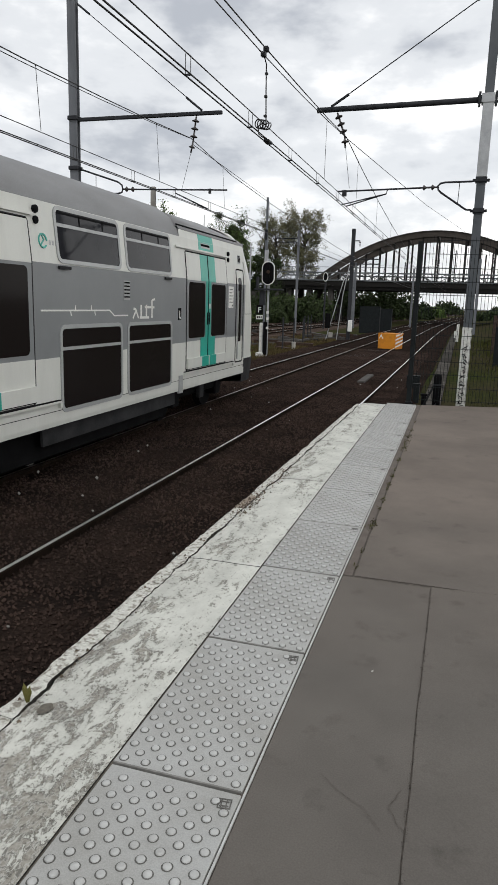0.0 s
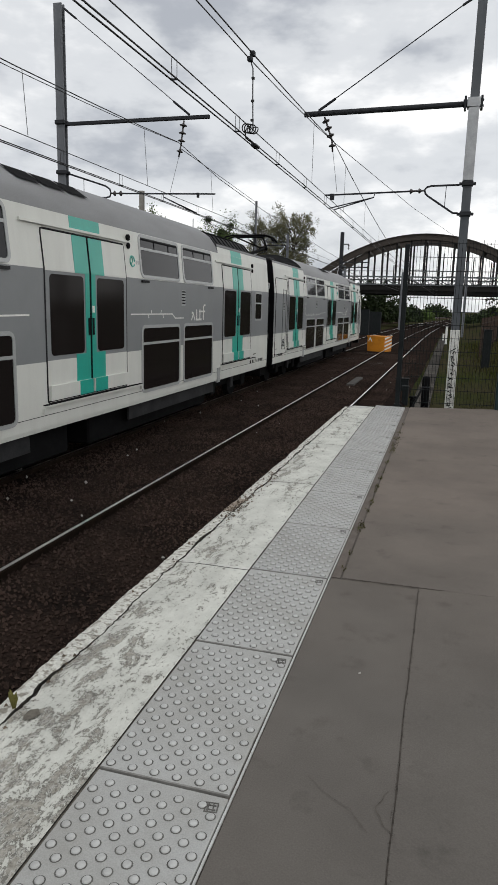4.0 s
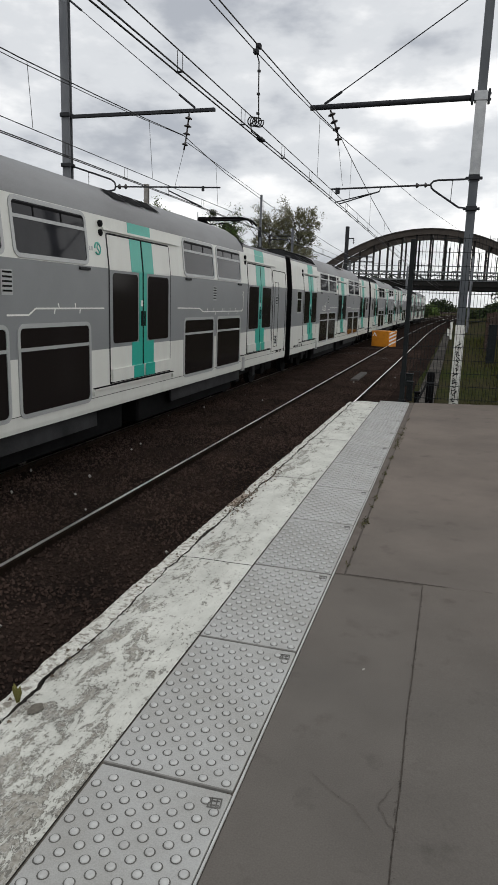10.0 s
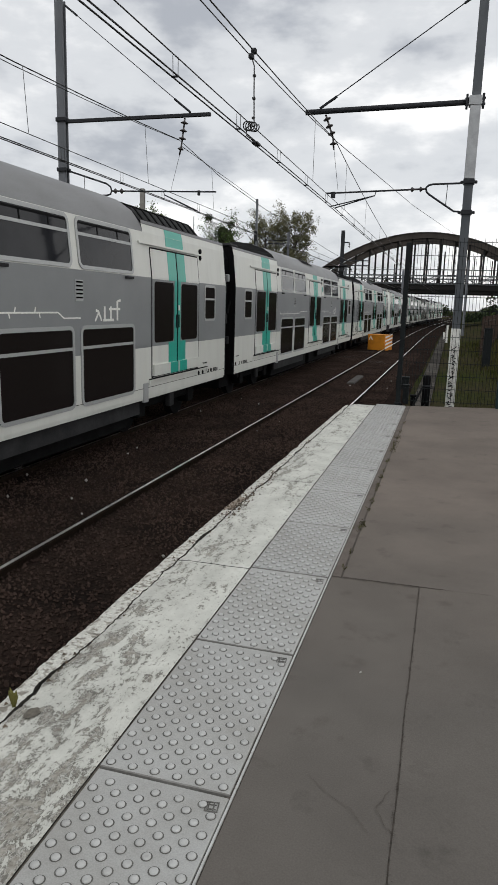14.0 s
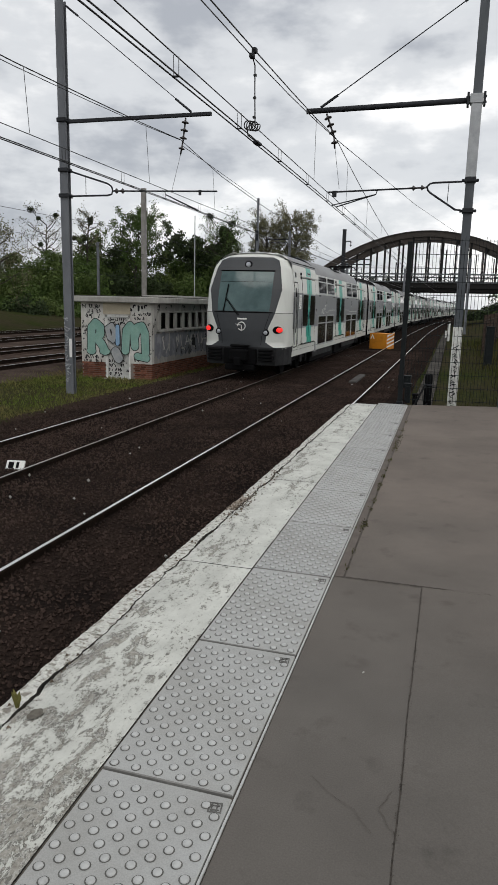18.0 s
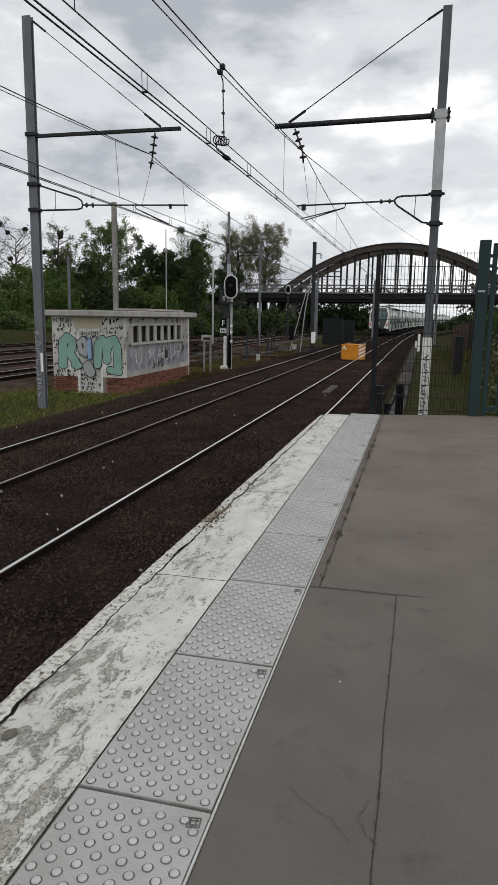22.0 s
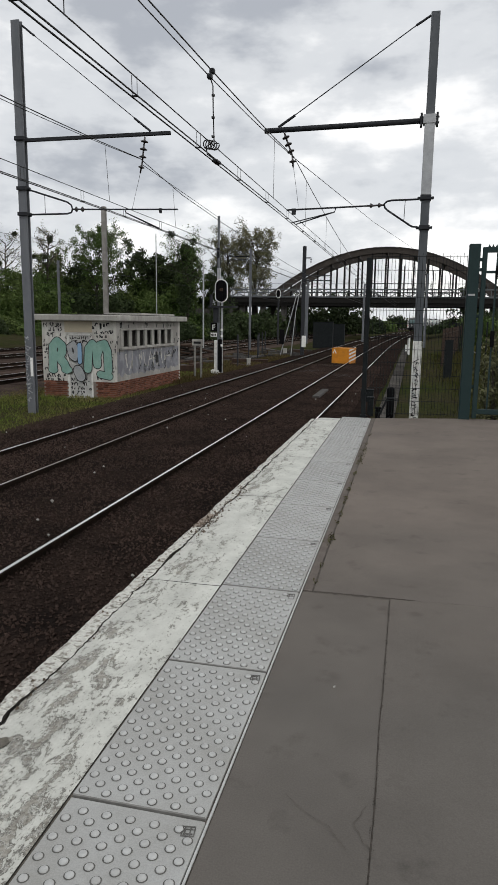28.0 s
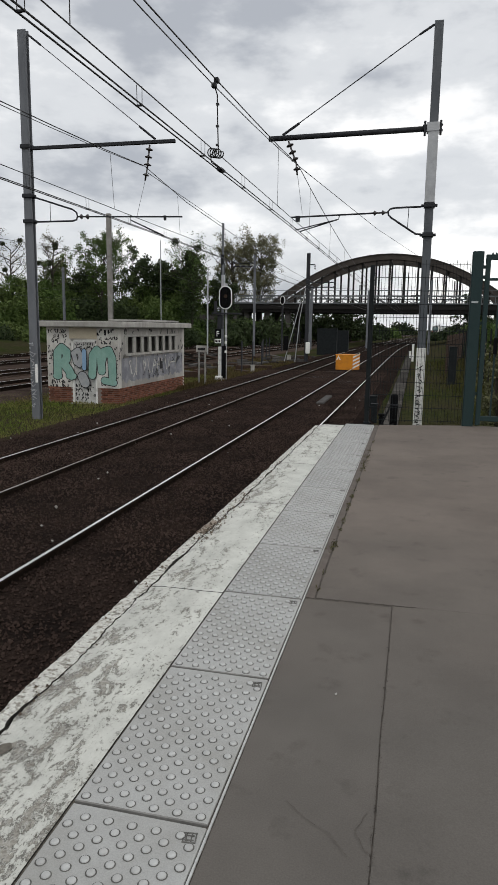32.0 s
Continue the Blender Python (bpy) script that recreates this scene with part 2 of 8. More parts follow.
M_ASPHALT = asphalt("platform_asphalt")
# near-black colour that carries the shade inside the coping's cracks and joints
M_CRACKSHADE = mat("crack_shade", (0.04, 0.038, 0.035), 0.9, col2=(0.085, 0.078, 0.07), scale=20, amount=1)
M_SEAM = mat("dusty_seam_filler", (0.062, 0.056, 0.05), 0.9, col2=(0.125, 0.11, 0.097), scale=24, amount=1)
M_STRIP = mat("rusty_asphalt_strip", (0.140, 0.121, 0.108), 0.9, col2=(0.098, 0.084, 0.074), scale=6, amount=1, bump=0.03, bump_scale=120, dirt=0.15)
M_COPING = worn_paint("flaking_white_paint")
M_EDGE = mat("worn_edge_concrete", (0.53, 0.53, 0.49), 0.85, col2=(0.235, 0.22, 0.19), scale=30, amount=1, bump=0.06, bump_scale=80, low=0.50, high=0.60, dirt=0.22)
M_DIRTY = mat("brown_broken_concrete", (0.24, 0.195, 0.155), 0.95, col2=(0.38, 0.345, 0.30), scale=14, amount=1, bump=0.1, bump_scale=50, dirt=0.25)
M_STAIN = mat("dirt_stain", (0.10, 0.092, 0.078), 0.95, col2=(0.15, 0.138, 0.118), scale=30, amount=1)
M_RUBBLE = mat("brown_rubble", (0.17, 0.135, 0.105), 0.95, col2=(0.08, 0.065, 0.05), scale=9, amount=1, island=0.4)
M_TACTILE = mat("tactile_grey", (0.382, 0.388, 0.380), 0.7, col2=(0.29, 0.288, 0.27), scale=2.5, amount=1, bump=0.015, bump_scale=220, each=0.06)
M_JOINT = mat("plate_joint_shade", (0.17, 0.167, 0.157), 0.9, col2=(0.26, 0.257, 0.245), scale=6, amount=1)
# dark tone for the shade painted round the studs, and for the maker's stamp
M_RINGSTAMP = mat("stud_shade_and_stamp", (0.085, 0.083, 0.078), 0.9, col2=(0.15, 0.147, 0.138), scale=9, amount=1)
M_STUD = mat("tactile_stud", (0.452, 0.46, 0.452), 0.6, col2=(0.37, 0.37, 0.36), scale=12, amount=1)
M_TROUGH = mat("grimy_trough_concrete", (0.075, 0.07, 0.064), 0.9, spec=0.02, col2=(0.03, 0.027, 0.024), scale=2, amount=1, bump=0.05, each=0.4)
M_CONCRETE = mat("concrete", (0.30, 0.29, 0.27), 0.85, col2=(0.2, 0.19, 0.175), scale=3, amount=1, bump=0.04, bump_scale=60)
M_PALECON = mat("pale_concrete", (0.42, 0.41, 0.38), 0.85, col2=(0.27, 0.26, 0.24), scale=2, amount=1, bump=0.04, bump_scale=50, stretch=(1, 1, 0.4))
M_DARKCON = mat("dark_sooty_concrete", (0.09, 0.085, 0.08), 0.9, col2=(0.05, 0.047, 0.045), scale=2, amount=1, bump=0.04)
M_BED = mat("sooty_ballast", (0.029, 0.0205, 0.017), 0.95, spec=0.0, col2=(0.014, 0.011, 0.0098), scale=1.2, amount=1, bump=0.2, bump_scale=28, dirt=0.5)
M_STONE = mat("ballast_stone", (0.064, 0.0435, 0.036), 0.9, spec=0.02, col2=(0.033, 0.0240, 0.0205), scale=0.8, amount=1, island=0.32)
M_DUSTY = mat("dusty_gravel", (0.12, 0.105, 0.095), 0.95, spec=0.0, col2=(0.07, 0.06, 0.055), scale=3, amount=1, island=0.3)
M_YARDBED = mat("rusty_yard_ballast", (0.085, 0.064, 0.053), 0.95, spec=0.0, col2=(0.038, 0.029, 0.025), scale=0.7, amount=1, bump=0.15, bump_scale=12, dirt=0.4)
M_GROUND = mat("weedy_ground", (0.028, 0.035, 0.012), 0.95, spec=0.0, col2=(0.042, 0.034, 0.023), scale=0.2, amount=1, bump=0.1, bump_scale=5, dirt=0.35)
M_VERGE = mat("dark_verge_grass", (0.05, 0.062, 0.016), 0.9, spec=0.0, col2=(0.07, 0.06, 0.026), scale=0.6, amount=1, island=0.4)
M_WEED = mat("dry_weeds", (0.075, 0.07, 0.028), 0.9, spec=0.0, col2=(0.085, 0.055, 0.03), scale=2, amount=1, island=0.4)
M_SEAMWEED = mat("dry_seam_weeds", (0.06, 0.052, 0.03), 0.9, spec=0.0, col2=(0.075, 0.075, 0.03), scale=6, amount=1, island=0.5)
M_GRASS = mat("grass_blades", (0.095, 0.13, 0.026), 0.9, spec=0.0, col2=(0.16, 0.125, 0.058), scale=0.5, amount=1, island=0.4)
M_RAILTOP = mat("polished_rail_steel", (0.94, 0.93, 0.92), 0.33, 1.0, col2=(0.72, 0.71, 0.70), scale=2, amount=1, stretch=(6, 0.2, 1))
M_RAILDULL = mat("dull_rail_steel", (0.48, 0.45, 0.42), 0.4, 1.0, col2=(0.34, 0.3, 0.27), scale=2, amount=1, stretch=(6, 0.2, 1))
M_RUST = mat("rusty_steel", (0.06, 0.037, 0.026), 0.85, col2=(0.03, 0.022, 0.018), scale=6, amount=1, bump=0.03)
M_RAILSIDE = mat("sooty_rail_side", (0.026, 0.018, 0.014), 0.9, spec=0.02, col2=(0.014, 0.011, 0.009), scale=6, amount=1, bump=0.03)
M_STEELGREY = mat("painted_grey_steel", (0.16, 0.168, 0.182), 0.65, spec=0.2, col2=(0.115, 0.122, 0.134), scale=3, amount=1, bump=0.01, stretch=(1, 1, 0.3))
M_GALV = mat("galvanised_steel", (0.42, 0.43, 0.44), 0.5, 0.3, col2=(0.32, 0.33, 0.34), scale=5, amount=1)
M_ARM = mat("dark_arm_steel", (0.036, 0.038, 0.043), 0.7, spec=0.15, col2=(0.024, 0.025, 0.028), scale=8, amount=1)
M_WIRE = mat("catenary_wire", (0.03, 0.03, 0.03), 0.6, 0.2)
M_INSUL = mat("brown_insulator", (0.035, 0.03, 0.03), 0.25)
M_WHITEPAINT = mat("white_pole_paint", (0.66, 0.66, 0.63), 0.7, col2=(0.45, 0.44, 0.41), scale=7, amount=1, low=0.5, high=0.7)
M_BLACK = mat("matt_black", (0.006, 0.006, 0.0065), 0.85, spec=0.05)
M_FENCE = mat("dark_fence_steel", (0.016, 0.019, 0.02), 0.75, spec=0.1, col2=(0.011, 0.013, 0.014), scale=6, amount=1)
M_GREENSTEEL = mat("dark_green_gate_paint", (0.019, 0.036, 0.036), 0.6, spec=0.2, col2=(0.016, 0.033, 0.034), scale=5, amount=1)
M_ORANGE = mat("orange_box_paint", (0.62, 0.235, 0.018), 0.6, col2=(0.45, 0.17, 0.02), scale=2, amount=1, low=0.45)
M_WHITE = mat("white_marking", (0.75, 0.75, 0.72), 0.6)
# train
M_TWHITE = mat("train_cream_white", (0.62, 0.63, 0.59), 0.4, dirt=0.03, col2=(0.55, 0.555, 0.52), scale=1.6, amount=1, stretch=(1, 2.2, 0.5), low=0.42, high=0.78)
M_TGREY = mat("train_mid_grey", (0.205, 0.215, 0.222), 0.38, dirt=0.02, col2=(0.175, 0.183, 0.19), scale=0.8, amount=1)
M_TROOF = mat("train_roof_grey", (0.19, 0.195, 0.20), 0.5, col2=(0.13, 0.13, 0.133), scale=1.2, amount=1, stretch=(1, 0.3, 1))
M_TDARK = mat("train_dark_equipment", (0.009, 0.0092, 0.0098), 0.85, spec=0.06, col2=(0.005, 0.005, 0.0055), scale=3, amount=1)
M_TSKIRT = mat("train_skirt_grey", (0.038, 0.039, 0.041), 0.8, spec=0.1, col2=(0.02, 0.02, 0.021), scale=2, amount=1)
M_TEAL = mat("train_teal", (0.008, 0.36, 0.28), 0.35, col2=(0.01, 0.31, 0.245), scale=2, amount=1)
M_TEALPALE = mat("train_faded_teal", (0.06, 0.40, 0.32), 0.4, col2=(0.05, 0.35, 0.285), scale=2, amount=1)
M_TGLASS = mat("train_tinted_glass", (0.014, 0.0115, 0.011), 0.10, spec=0.05)
M_TUGLASS = mat("train_upper_glass", (0.022, 0.023, 0.027), 0.05, spec=0.14, col2=(0.014, 0.015, 0.018), scale=1.5, amount=1)
M_TFRAME = mat("train_window_frame", (0.36, 0.37, 0.37), 0.4, 0.2)
M_TMASK = mat("train_face_grey", (0.029, 0.032, 0.036), 0.5, col2=(0.023, 0.026, 0.029), scale=2, amount=1)
M_TSHIELD = mat("train_windscreen", (0.088, 0.138, 0.138), 0.10, spec=0.3, col2=(0.050, 0.086, 0.088), scale=1.3, amount=1)
M_RED = mat("lit_red_lamp", (0.35, 0.01, 0.01), 0.4, emit=(1, 0.025, 0.02), power=1.1)
# a darker grey than the left mast has
M_MASTDARK = mat("dark_mast_grey", (0.07, 0.078, 0.088), 0.6, col2=(0.11, 0.118, 0.128), scale=2, amount=1, stretch=(1, 1, 0.3))
M_REDOFF = mat("unlit_lamp", (0.02, 0.012, 0.012), 0.2)
M_LENS = mat("lamp_glass", (0.45, 0.47, 0.5), 0.1, 0.4)
# plants
M_BARK = mat("bark", (0.07, 0.06, 0.05), 0.95, col2=(0.04, 0.035, 0.03), scale=5, amount=1, bump=0.1, bump_scale=20)
M_LEAF = mat("spring_leaves", (0.052, 0.092, 0.018), 0.75, island=0.16, col2=(0.076, 0.104, 0.026), scale=0.15, amount=1)
M_LEAFPALE = mat("pale_blossom_leaves", (0.16, 0.15, 0.085), 0.75, island=0.4, col2=(0.085, 0.09, 0.04), scale=0.2, amount=1)
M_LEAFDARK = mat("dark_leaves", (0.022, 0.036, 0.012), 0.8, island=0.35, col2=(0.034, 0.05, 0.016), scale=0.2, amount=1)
M_MISTLE = mat("mistletoe", (0.03, 0.04, 0.015), 0.8, island=0.4)


# ---- mesh helpers ----
def tidy(me, mats, smooth):
    for m in mats if isinstance(mats, (list, tuple)) else [mats]:
        me.materials.append(m)
    if smooth:
        for p in me.polygons:
            p.use_smooth = True
    return me


def part(name, bm, material, parent=None, label="", smooth=False):
    me = bpy.data.meshes.new(name)
    bm.to_mesh(me)
    bm.free()
    tidy(me, material, smooth)
    ob = new(name, me)
    ob.parent = parent
    if label:
        ob["label"] = label
    return ob


def raw(name, verts, faces, material, parent=None, label="", smooth=False):
    me = bpy.data.meshes.new(name)
    me.from_pydata([tuple(v) for v in verts], [], [tuple(f) for f in faces])
    tidy(me, material, smooth)
    ob = new(name, me)
    ob.parent = parent
    if label:
        ob["label"] = label
    return ob


def thing(name, label, category, group="", kind="", at=None):
    ob = new(name)
    ob.empty_display_size = 0.2
    if at is not None:
        ob.matrix_basis = at
    return tagged(ob, label, category, group, kind)


def piece(name, me, parent, m):
    ob = new(name, me)
    ob.parent = parent
    ob.matrix_basis = m
    return ob


BOX = ((0, 3, 2, 1), (4, 5, 6, 7), (0, 1, 5, 4), (1, 2, 6, 5), (2, 3, 7, 6), (3, 0, 4, 7))


def box(bm, x0, x1, y0, y1, z0, z1, bevel=0.0, m=0):
    x0, x1 = min(x0, x1), max(x0, x1)
    y0, y1 = min(y0, y1), max(y0, y1)
    v = [bm.verts.new(p) for p in ((x0, y0, z0), (x1, y0, z0), (x1, y1, z0), (x0, y1, z0), (x0, y0, z1), (x1, y0, z1), (x1, y1, z1), (x0, y1, z1))]
    fs = [bm.faces.new([v[i] for i in f]) for f in BOX]
    for f in fs:
        f.material_index = m
    if bevel:
        es = list({e for f in fs for e in f.edges})
        bmesh.ops.bevel(bm, geom=es, offset=bevel, segments=1, affect="EDGES", material=-1)
    return bm


def boxes(*rows, bevel=0.0):
    bm = bmesh.new()
    for r in rows:
        box(bm, *r, bevel=bevel)
    return bm


def tube(bm, pts, r, n=6, m=0, ends=True, r1=None):
    pts = [Vector(p) for p in pts]
    rings = []
    for i, p in enumerate(pts):
        d = (pts[min(i + 1, len(pts) - 1)] - pts[max(i - 1, 0)]).normalized()
        a = d.orthogonal().normalized() if not rings else (rings[-1][1] - d * rings[-1][1].dot(d)).normalized()
        b = d.cross(a)
        k = r if r1 is None else r + (r1 - r) * i / (len(pts) - 1)
        rings.append(([bm.verts.new(p + (a * math.cos(t) + b * math.sin(t)) * k) for t in (2 * math.pi * j / n for j in range(n))], a))
    for (u, _), (w, _) in zip(rings, rings[1:]):
        for j in range(n):
            bm.faces.new((u[j], u[(j + 1) % n], w[(j + 1) % n], w[j])).material_index = m
    if ends:
        bm.faces.new(rings[0][0][::-1]).material_index = m
        bm.faces.new(rings[-1][0]).material_index = m
    return bm


def tubes(rows, r, n=6):
    bm = bmesh.new()
    for pts in rows:
        tube(bm, pts, r, n)
    return bm


def disc_stack(bm, x, y, z, prof, n=10, axis="z", m=0):
    """A turned body: prof holds (along, radius)."""
    rings = []
    for h, r in prof:
        ring = []
        for j in range(n):
            t = 2 * math.pi * j / n
            c, s = r * math.cos(t), r * math.sin(t)
            ring.append(bm.verts.new({"z": (x + c, y + s, z + h), "y": (x + c, y + h, z + s), "x": (x + h, y + c, z + s)}[axis]))
        rings.append(ring)
    for u, w in zip(rings, rings[1:]):
        for j in range(n):
            bm.faces.new((u[j], u[(j + 1) % n], w[(j + 1) % n], w[j])).material_index = m
    bm.faces.new(rings[0][::-1]).material_index = m
    bm.faces.new(rings[-1]).material_index = m
    bmesh.ops.recalc_face_normals(bm, faces=bm.faces[:])
    return bm


def prism(bm, outline, y0, y1, m=0):
    """An outline in x, z, run from y0 to y1."""
    a = [bm.verts.new((x, y0, z)) for x, z in outline]
    b = [bm.verts.new((x, y1, z)) for x, z in outline]
    k = len(a)
    fs = [bm.faces.new(a), bm.faces.new(b[::-1])]
    fs += [bm.faces.new((a[i], b[i], b[(i + 1) % k], a[(i + 1) % k])) for i in range(k)]
    for f in fs:
        f.material_index = m
    bmesh.ops.recalc_face_normals(bm, faces=fs)
    return bm


def swept(prof, ys, centre, closed=False):
    """Vertices and faces of a profile (offset, z) run along the tracks."""
    vs, fs, k = [], [], len(prof)
    for y in ys:
        c = lane(y, centre)
        vs += [(c + o, y, z) for o, z in prof]
    for i in range(len(ys) - 1):
        for j in range(k if closed else k - 1):
            a, b = i * k + j, i * k + (j + 1) % k
            fs.append((a, b, b + k, a + k))
    return vs, fs

# ---- ground and tracks ----
def make_ground():
    vs, fs = [], []
    xs = [-900, -500, -300, -200, -140] + [-110 + i * 4 for i in range(48)] + [90, 140, 220, 350, 600, 900]
    ys = [-300, -120, -60, -30] + [-20 + i * 5 for i in range(40)] + [190, 220, 260, 320, 420, 600, 900, 1500, 2500]
    for y in ys:
        for x in xs:
            rise = 0.0
            c = lane(y, NEAR) if y < 300 else lane(300, NEAR)
            d = (c - 30) - x
            if 0 < d < 200 and 20 < y:            # bank behind the yard
                rise = min(2.6, d * 0.12)
            r = x - (c + 4.2)
            if r > 0:                              # low verge on the other side
                rise = min(0.9, r * 0.22) * (1 if y > 11 else 0)
            vs.append((x, y, -1.16 + rise + 0.05 * noise.noise((x * 0.3, y * 0.3, 0))))
    k = len(xs)
    for j in range(len(ys) - 1):
        for i in range(k - 1):
            a = j * k + i
            fs.append((a, a + 1, a + 1 + k, a + k))
    return tagged(raw("ground", vs, fs, M_GROUND, smooth=True), "weedy green and bare earth railway ground", "ground", kind="structure")


YS = [-30 + 3 * i for i in range(29)] + [60 + 6 * i for i in range(57)]
make_ground()
bed_prof = [(-3.1, -1.30), (-2.35, -1.09), (-1.7, BED), (0, BED + 0.0), (1.7, BED), (1.78, BED), (5.0, BED), (5.03, BED), (5.4, BED - 0.02), (5.9, -1.30)]
vs, fs = swept(bed_prof, YS, FAR)
tagged(raw("ballast_bed", vs, fs, M_BED, smooth=True), "dark sooty ballast under the two running tracks", "ballast", kind="structure")


def stones():
    rng = np.random.default_rng(4)
    n = 130000
    y = 1.0 + 40 * rng.random(n) ** 1.35
    o = rng.uniform(-2.6, 5.0, n)
    vs, fs = [], []
    base = np.array([(1, 0, 0), (0, 1, 0), (-1, 0, 0), (0, -1, 0), (0, 0, 1), (0, 0, -1)], float)
    tri = ((0, 1, 4), (1, 2, 4), (2, 3, 4), (3, 0, 4), (1, 0, 5), (2, 1, 5), (3, 2, 5), (0, 3, 5))
    V = np.zeros((n * 6, 3))
    for i in range(n):
        s = rng.uniform(0.007, 0.021)
        p = base * s * rng.uniform(0.75, 1.25, (6, 1)) + rng.normal(0, s * 0.22, (6, 3))
        z = BED - 0.06 * max(0, -o[i] - 1.7)
        V[i * 6:i * 6 + 6] = p + np.array([FAR + SLOPE * y[i] + o[i], y[i], z + s * 0.5])
        fs += [tuple(i * 6 + k for k in t) for t in tri]
    tagged(raw("ballast_stones", V.tolist(), fs, M_STONE), "loose sooty brown ballast stones between the rails", "stones", kind="stuff")
    # a few pale ones
    vs, fs = [], []
    for i in range(44):
        yy, oo, s = 3 + 22 * rng.random(), rng.uniform(-2.5, 4.8), rng.uniform(0.012, 0.03)
        p = base * s * rng.uniform(0.6, 1.3, (6, 1)) + np.array([FAR + SLOPE * yy + oo, yy, BED + 0.03])
        fs += [tuple(len(vs) + k for k in t) for t in tri]
        vs += p.tolist()
    tagged(raw("litter_scraps", vs, fs, M_PALECON), "pale chips and paper scraps on the ballast", "litter", kind="stuff")
    vs, fs = [], []
    for cx, cy, n in ((-5.0, 35.2, 50), (-3.1, 32.8, 50), (-4.6, 40.5, 40)):
        for i in range(n):
            yy, xx, s = cy + rng.normal(0, 0.5), cx + rng.normal(0, 0.35), rng.uniform(0.01, 0.03)
            p = base * s * rng.uniform(0.6, 1.3, (6, 1)) + np.array([xx, yy, BED + 0.02])
            fs += [tuple(len(vs) + k for k in t) for t in tri]
            vs += p.tolist()
    tagged(raw("dusty_gravel", vs, fs, M_DUSTY), "dusty grey gravel spilled between the rails", "gravel", kind="stuff")


stones()
HEAD = [(-0.036, RAIL - 0.035), (-0.036, RAIL - 0.008), (-0.028, RAIL - 0.0015), (0.028, RAIL - 0.0015), (0.036, RAIL - 0.008), (0.036, RAIL - 0.035)]
WEB = [(0.036, RAIL - 0.035), (0.012, RAIL - 0.05), (0.012, RAIL - 0.15), (0.07, RAIL - 0.17), (-0.07, RAIL - 0.17), (-0.012, RAIL - 0.15), (-0.012, RAIL - 0.05), (-0.036, RAIL - 0.035)]


def rail(centre, top, label, ys=YS, band=0.020):
    root = thing("rail", label, "rail", "running rails", kind="structure")
    vs, fs = swept(HEAD, ys, centre)
    raw("rail_head", vs, fs, M_RAILSIDE, root, "rusty rail head")
    vs, fs = swept([(-band, RAIL - 0.004), (-band, RAIL), (band, RAIL), (band, RAIL - 0.004)], ys, centre)
    raw("running_band", vs, fs, top, root, "polished running band")
    vs, fs = swept(WEB, ys, centre)
    raw("rail_web", vs, fs, M_RAILSIDE, root)


rail(NEAR - 0.75, M_RAILTOP, "bright polished steel rail on dark ballast")
rail(NEAR + 0.75, M_RAILTOP, "polished steel rail beside the platform wall")
rail(FAR - 0.75, M_RAILTOP, "bright steel rail on dark ballast")
rail(FAR + 0.75, M_RAILDULL, "duller brown steel rail on dark ballast", YS, 0.017)

# yard tracks beyond the hut
YARD = (-16.4, -20.6, -26.0, -31.5)
vs, fs = swept([(-36.5 - NEAR, -1.2), (-35.5 - NEAR, -1.09), (-14.2 - NEAR, -1.09), (-13.2 - NEAR, -1.2)], YS[8:], NEAR)
tagged(raw("yard_ballast", vs, fs, M_YARDBED, smooth=True), "rust-brown ballast of the sidings", "ballast", kind="structure")
for c in YARD:
    for s in (-0.75, 0.75):
        rail(c + s, M_RAILTOP, "siding rail with a worn bright head", YS[8:], 0.026)


def sleepers():
    bm = boxes((-1.25, 1.25, -0.12, 0.12, -1.13, -1.055), bevel=0.012)
    me = bpy.data.meshes.new("sleeper")
    bm.to_mesh(me)
    bm.free()
    tidy(me, M_RUST, False)
    for c in YARD[:2]:
        root = thing("sleeper_row", "worn wooden sleepers of a siding track", "sleepers", "siding sleepers", kind="structure")
        for i in range(70):
            y = 26 + i * 0.65
            piece("sleeper", me, root, pose(lane(y, c), y, 0))


sleepers()


# ---- platform ----
def poly_slab(bm, pts, z0, z1, m=0):
    a = [bm.verts.new((x, y, z0)) for x, y in pts]
    b = [bm.verts.new((x, y, z1)) for x, y in pts]
    k = len(a)
    fs = [bm.faces.new(a[::-1]), bm.faces.new(b)] + [bm.faces.new((a[i], a[(i + 1) % k], b[(i + 1) % k], b[i])) for i in range(k)]
    for f in fs:
        f.material_index = m
    return bm


def end_y(x):
    return 11.07 + 0.28 * x if x < 0.95 else 11.34


PSL = -0.0027                   # the platform runs a hair off the tracks


def px(x, y):
    return x + PSL * y


def crack_x(y):
    """The jagged crack between the coping slabs and the outer lip."""
    return (-1.432 + 0.018 * noise.noise((y * 1.7, 5.0, 0)) + 0.013 * noise.noise((y * 6.1, 2.0, 0)) + 0.010 * noise.noise((y * 17, 4.0, 0)) + 0.007 * noise.noise((y * 41, 4.0, 0)) + 0.004 * noise.noise((y * 97, 4.0, 0))
            + max(0, y - 3) * 0.008)


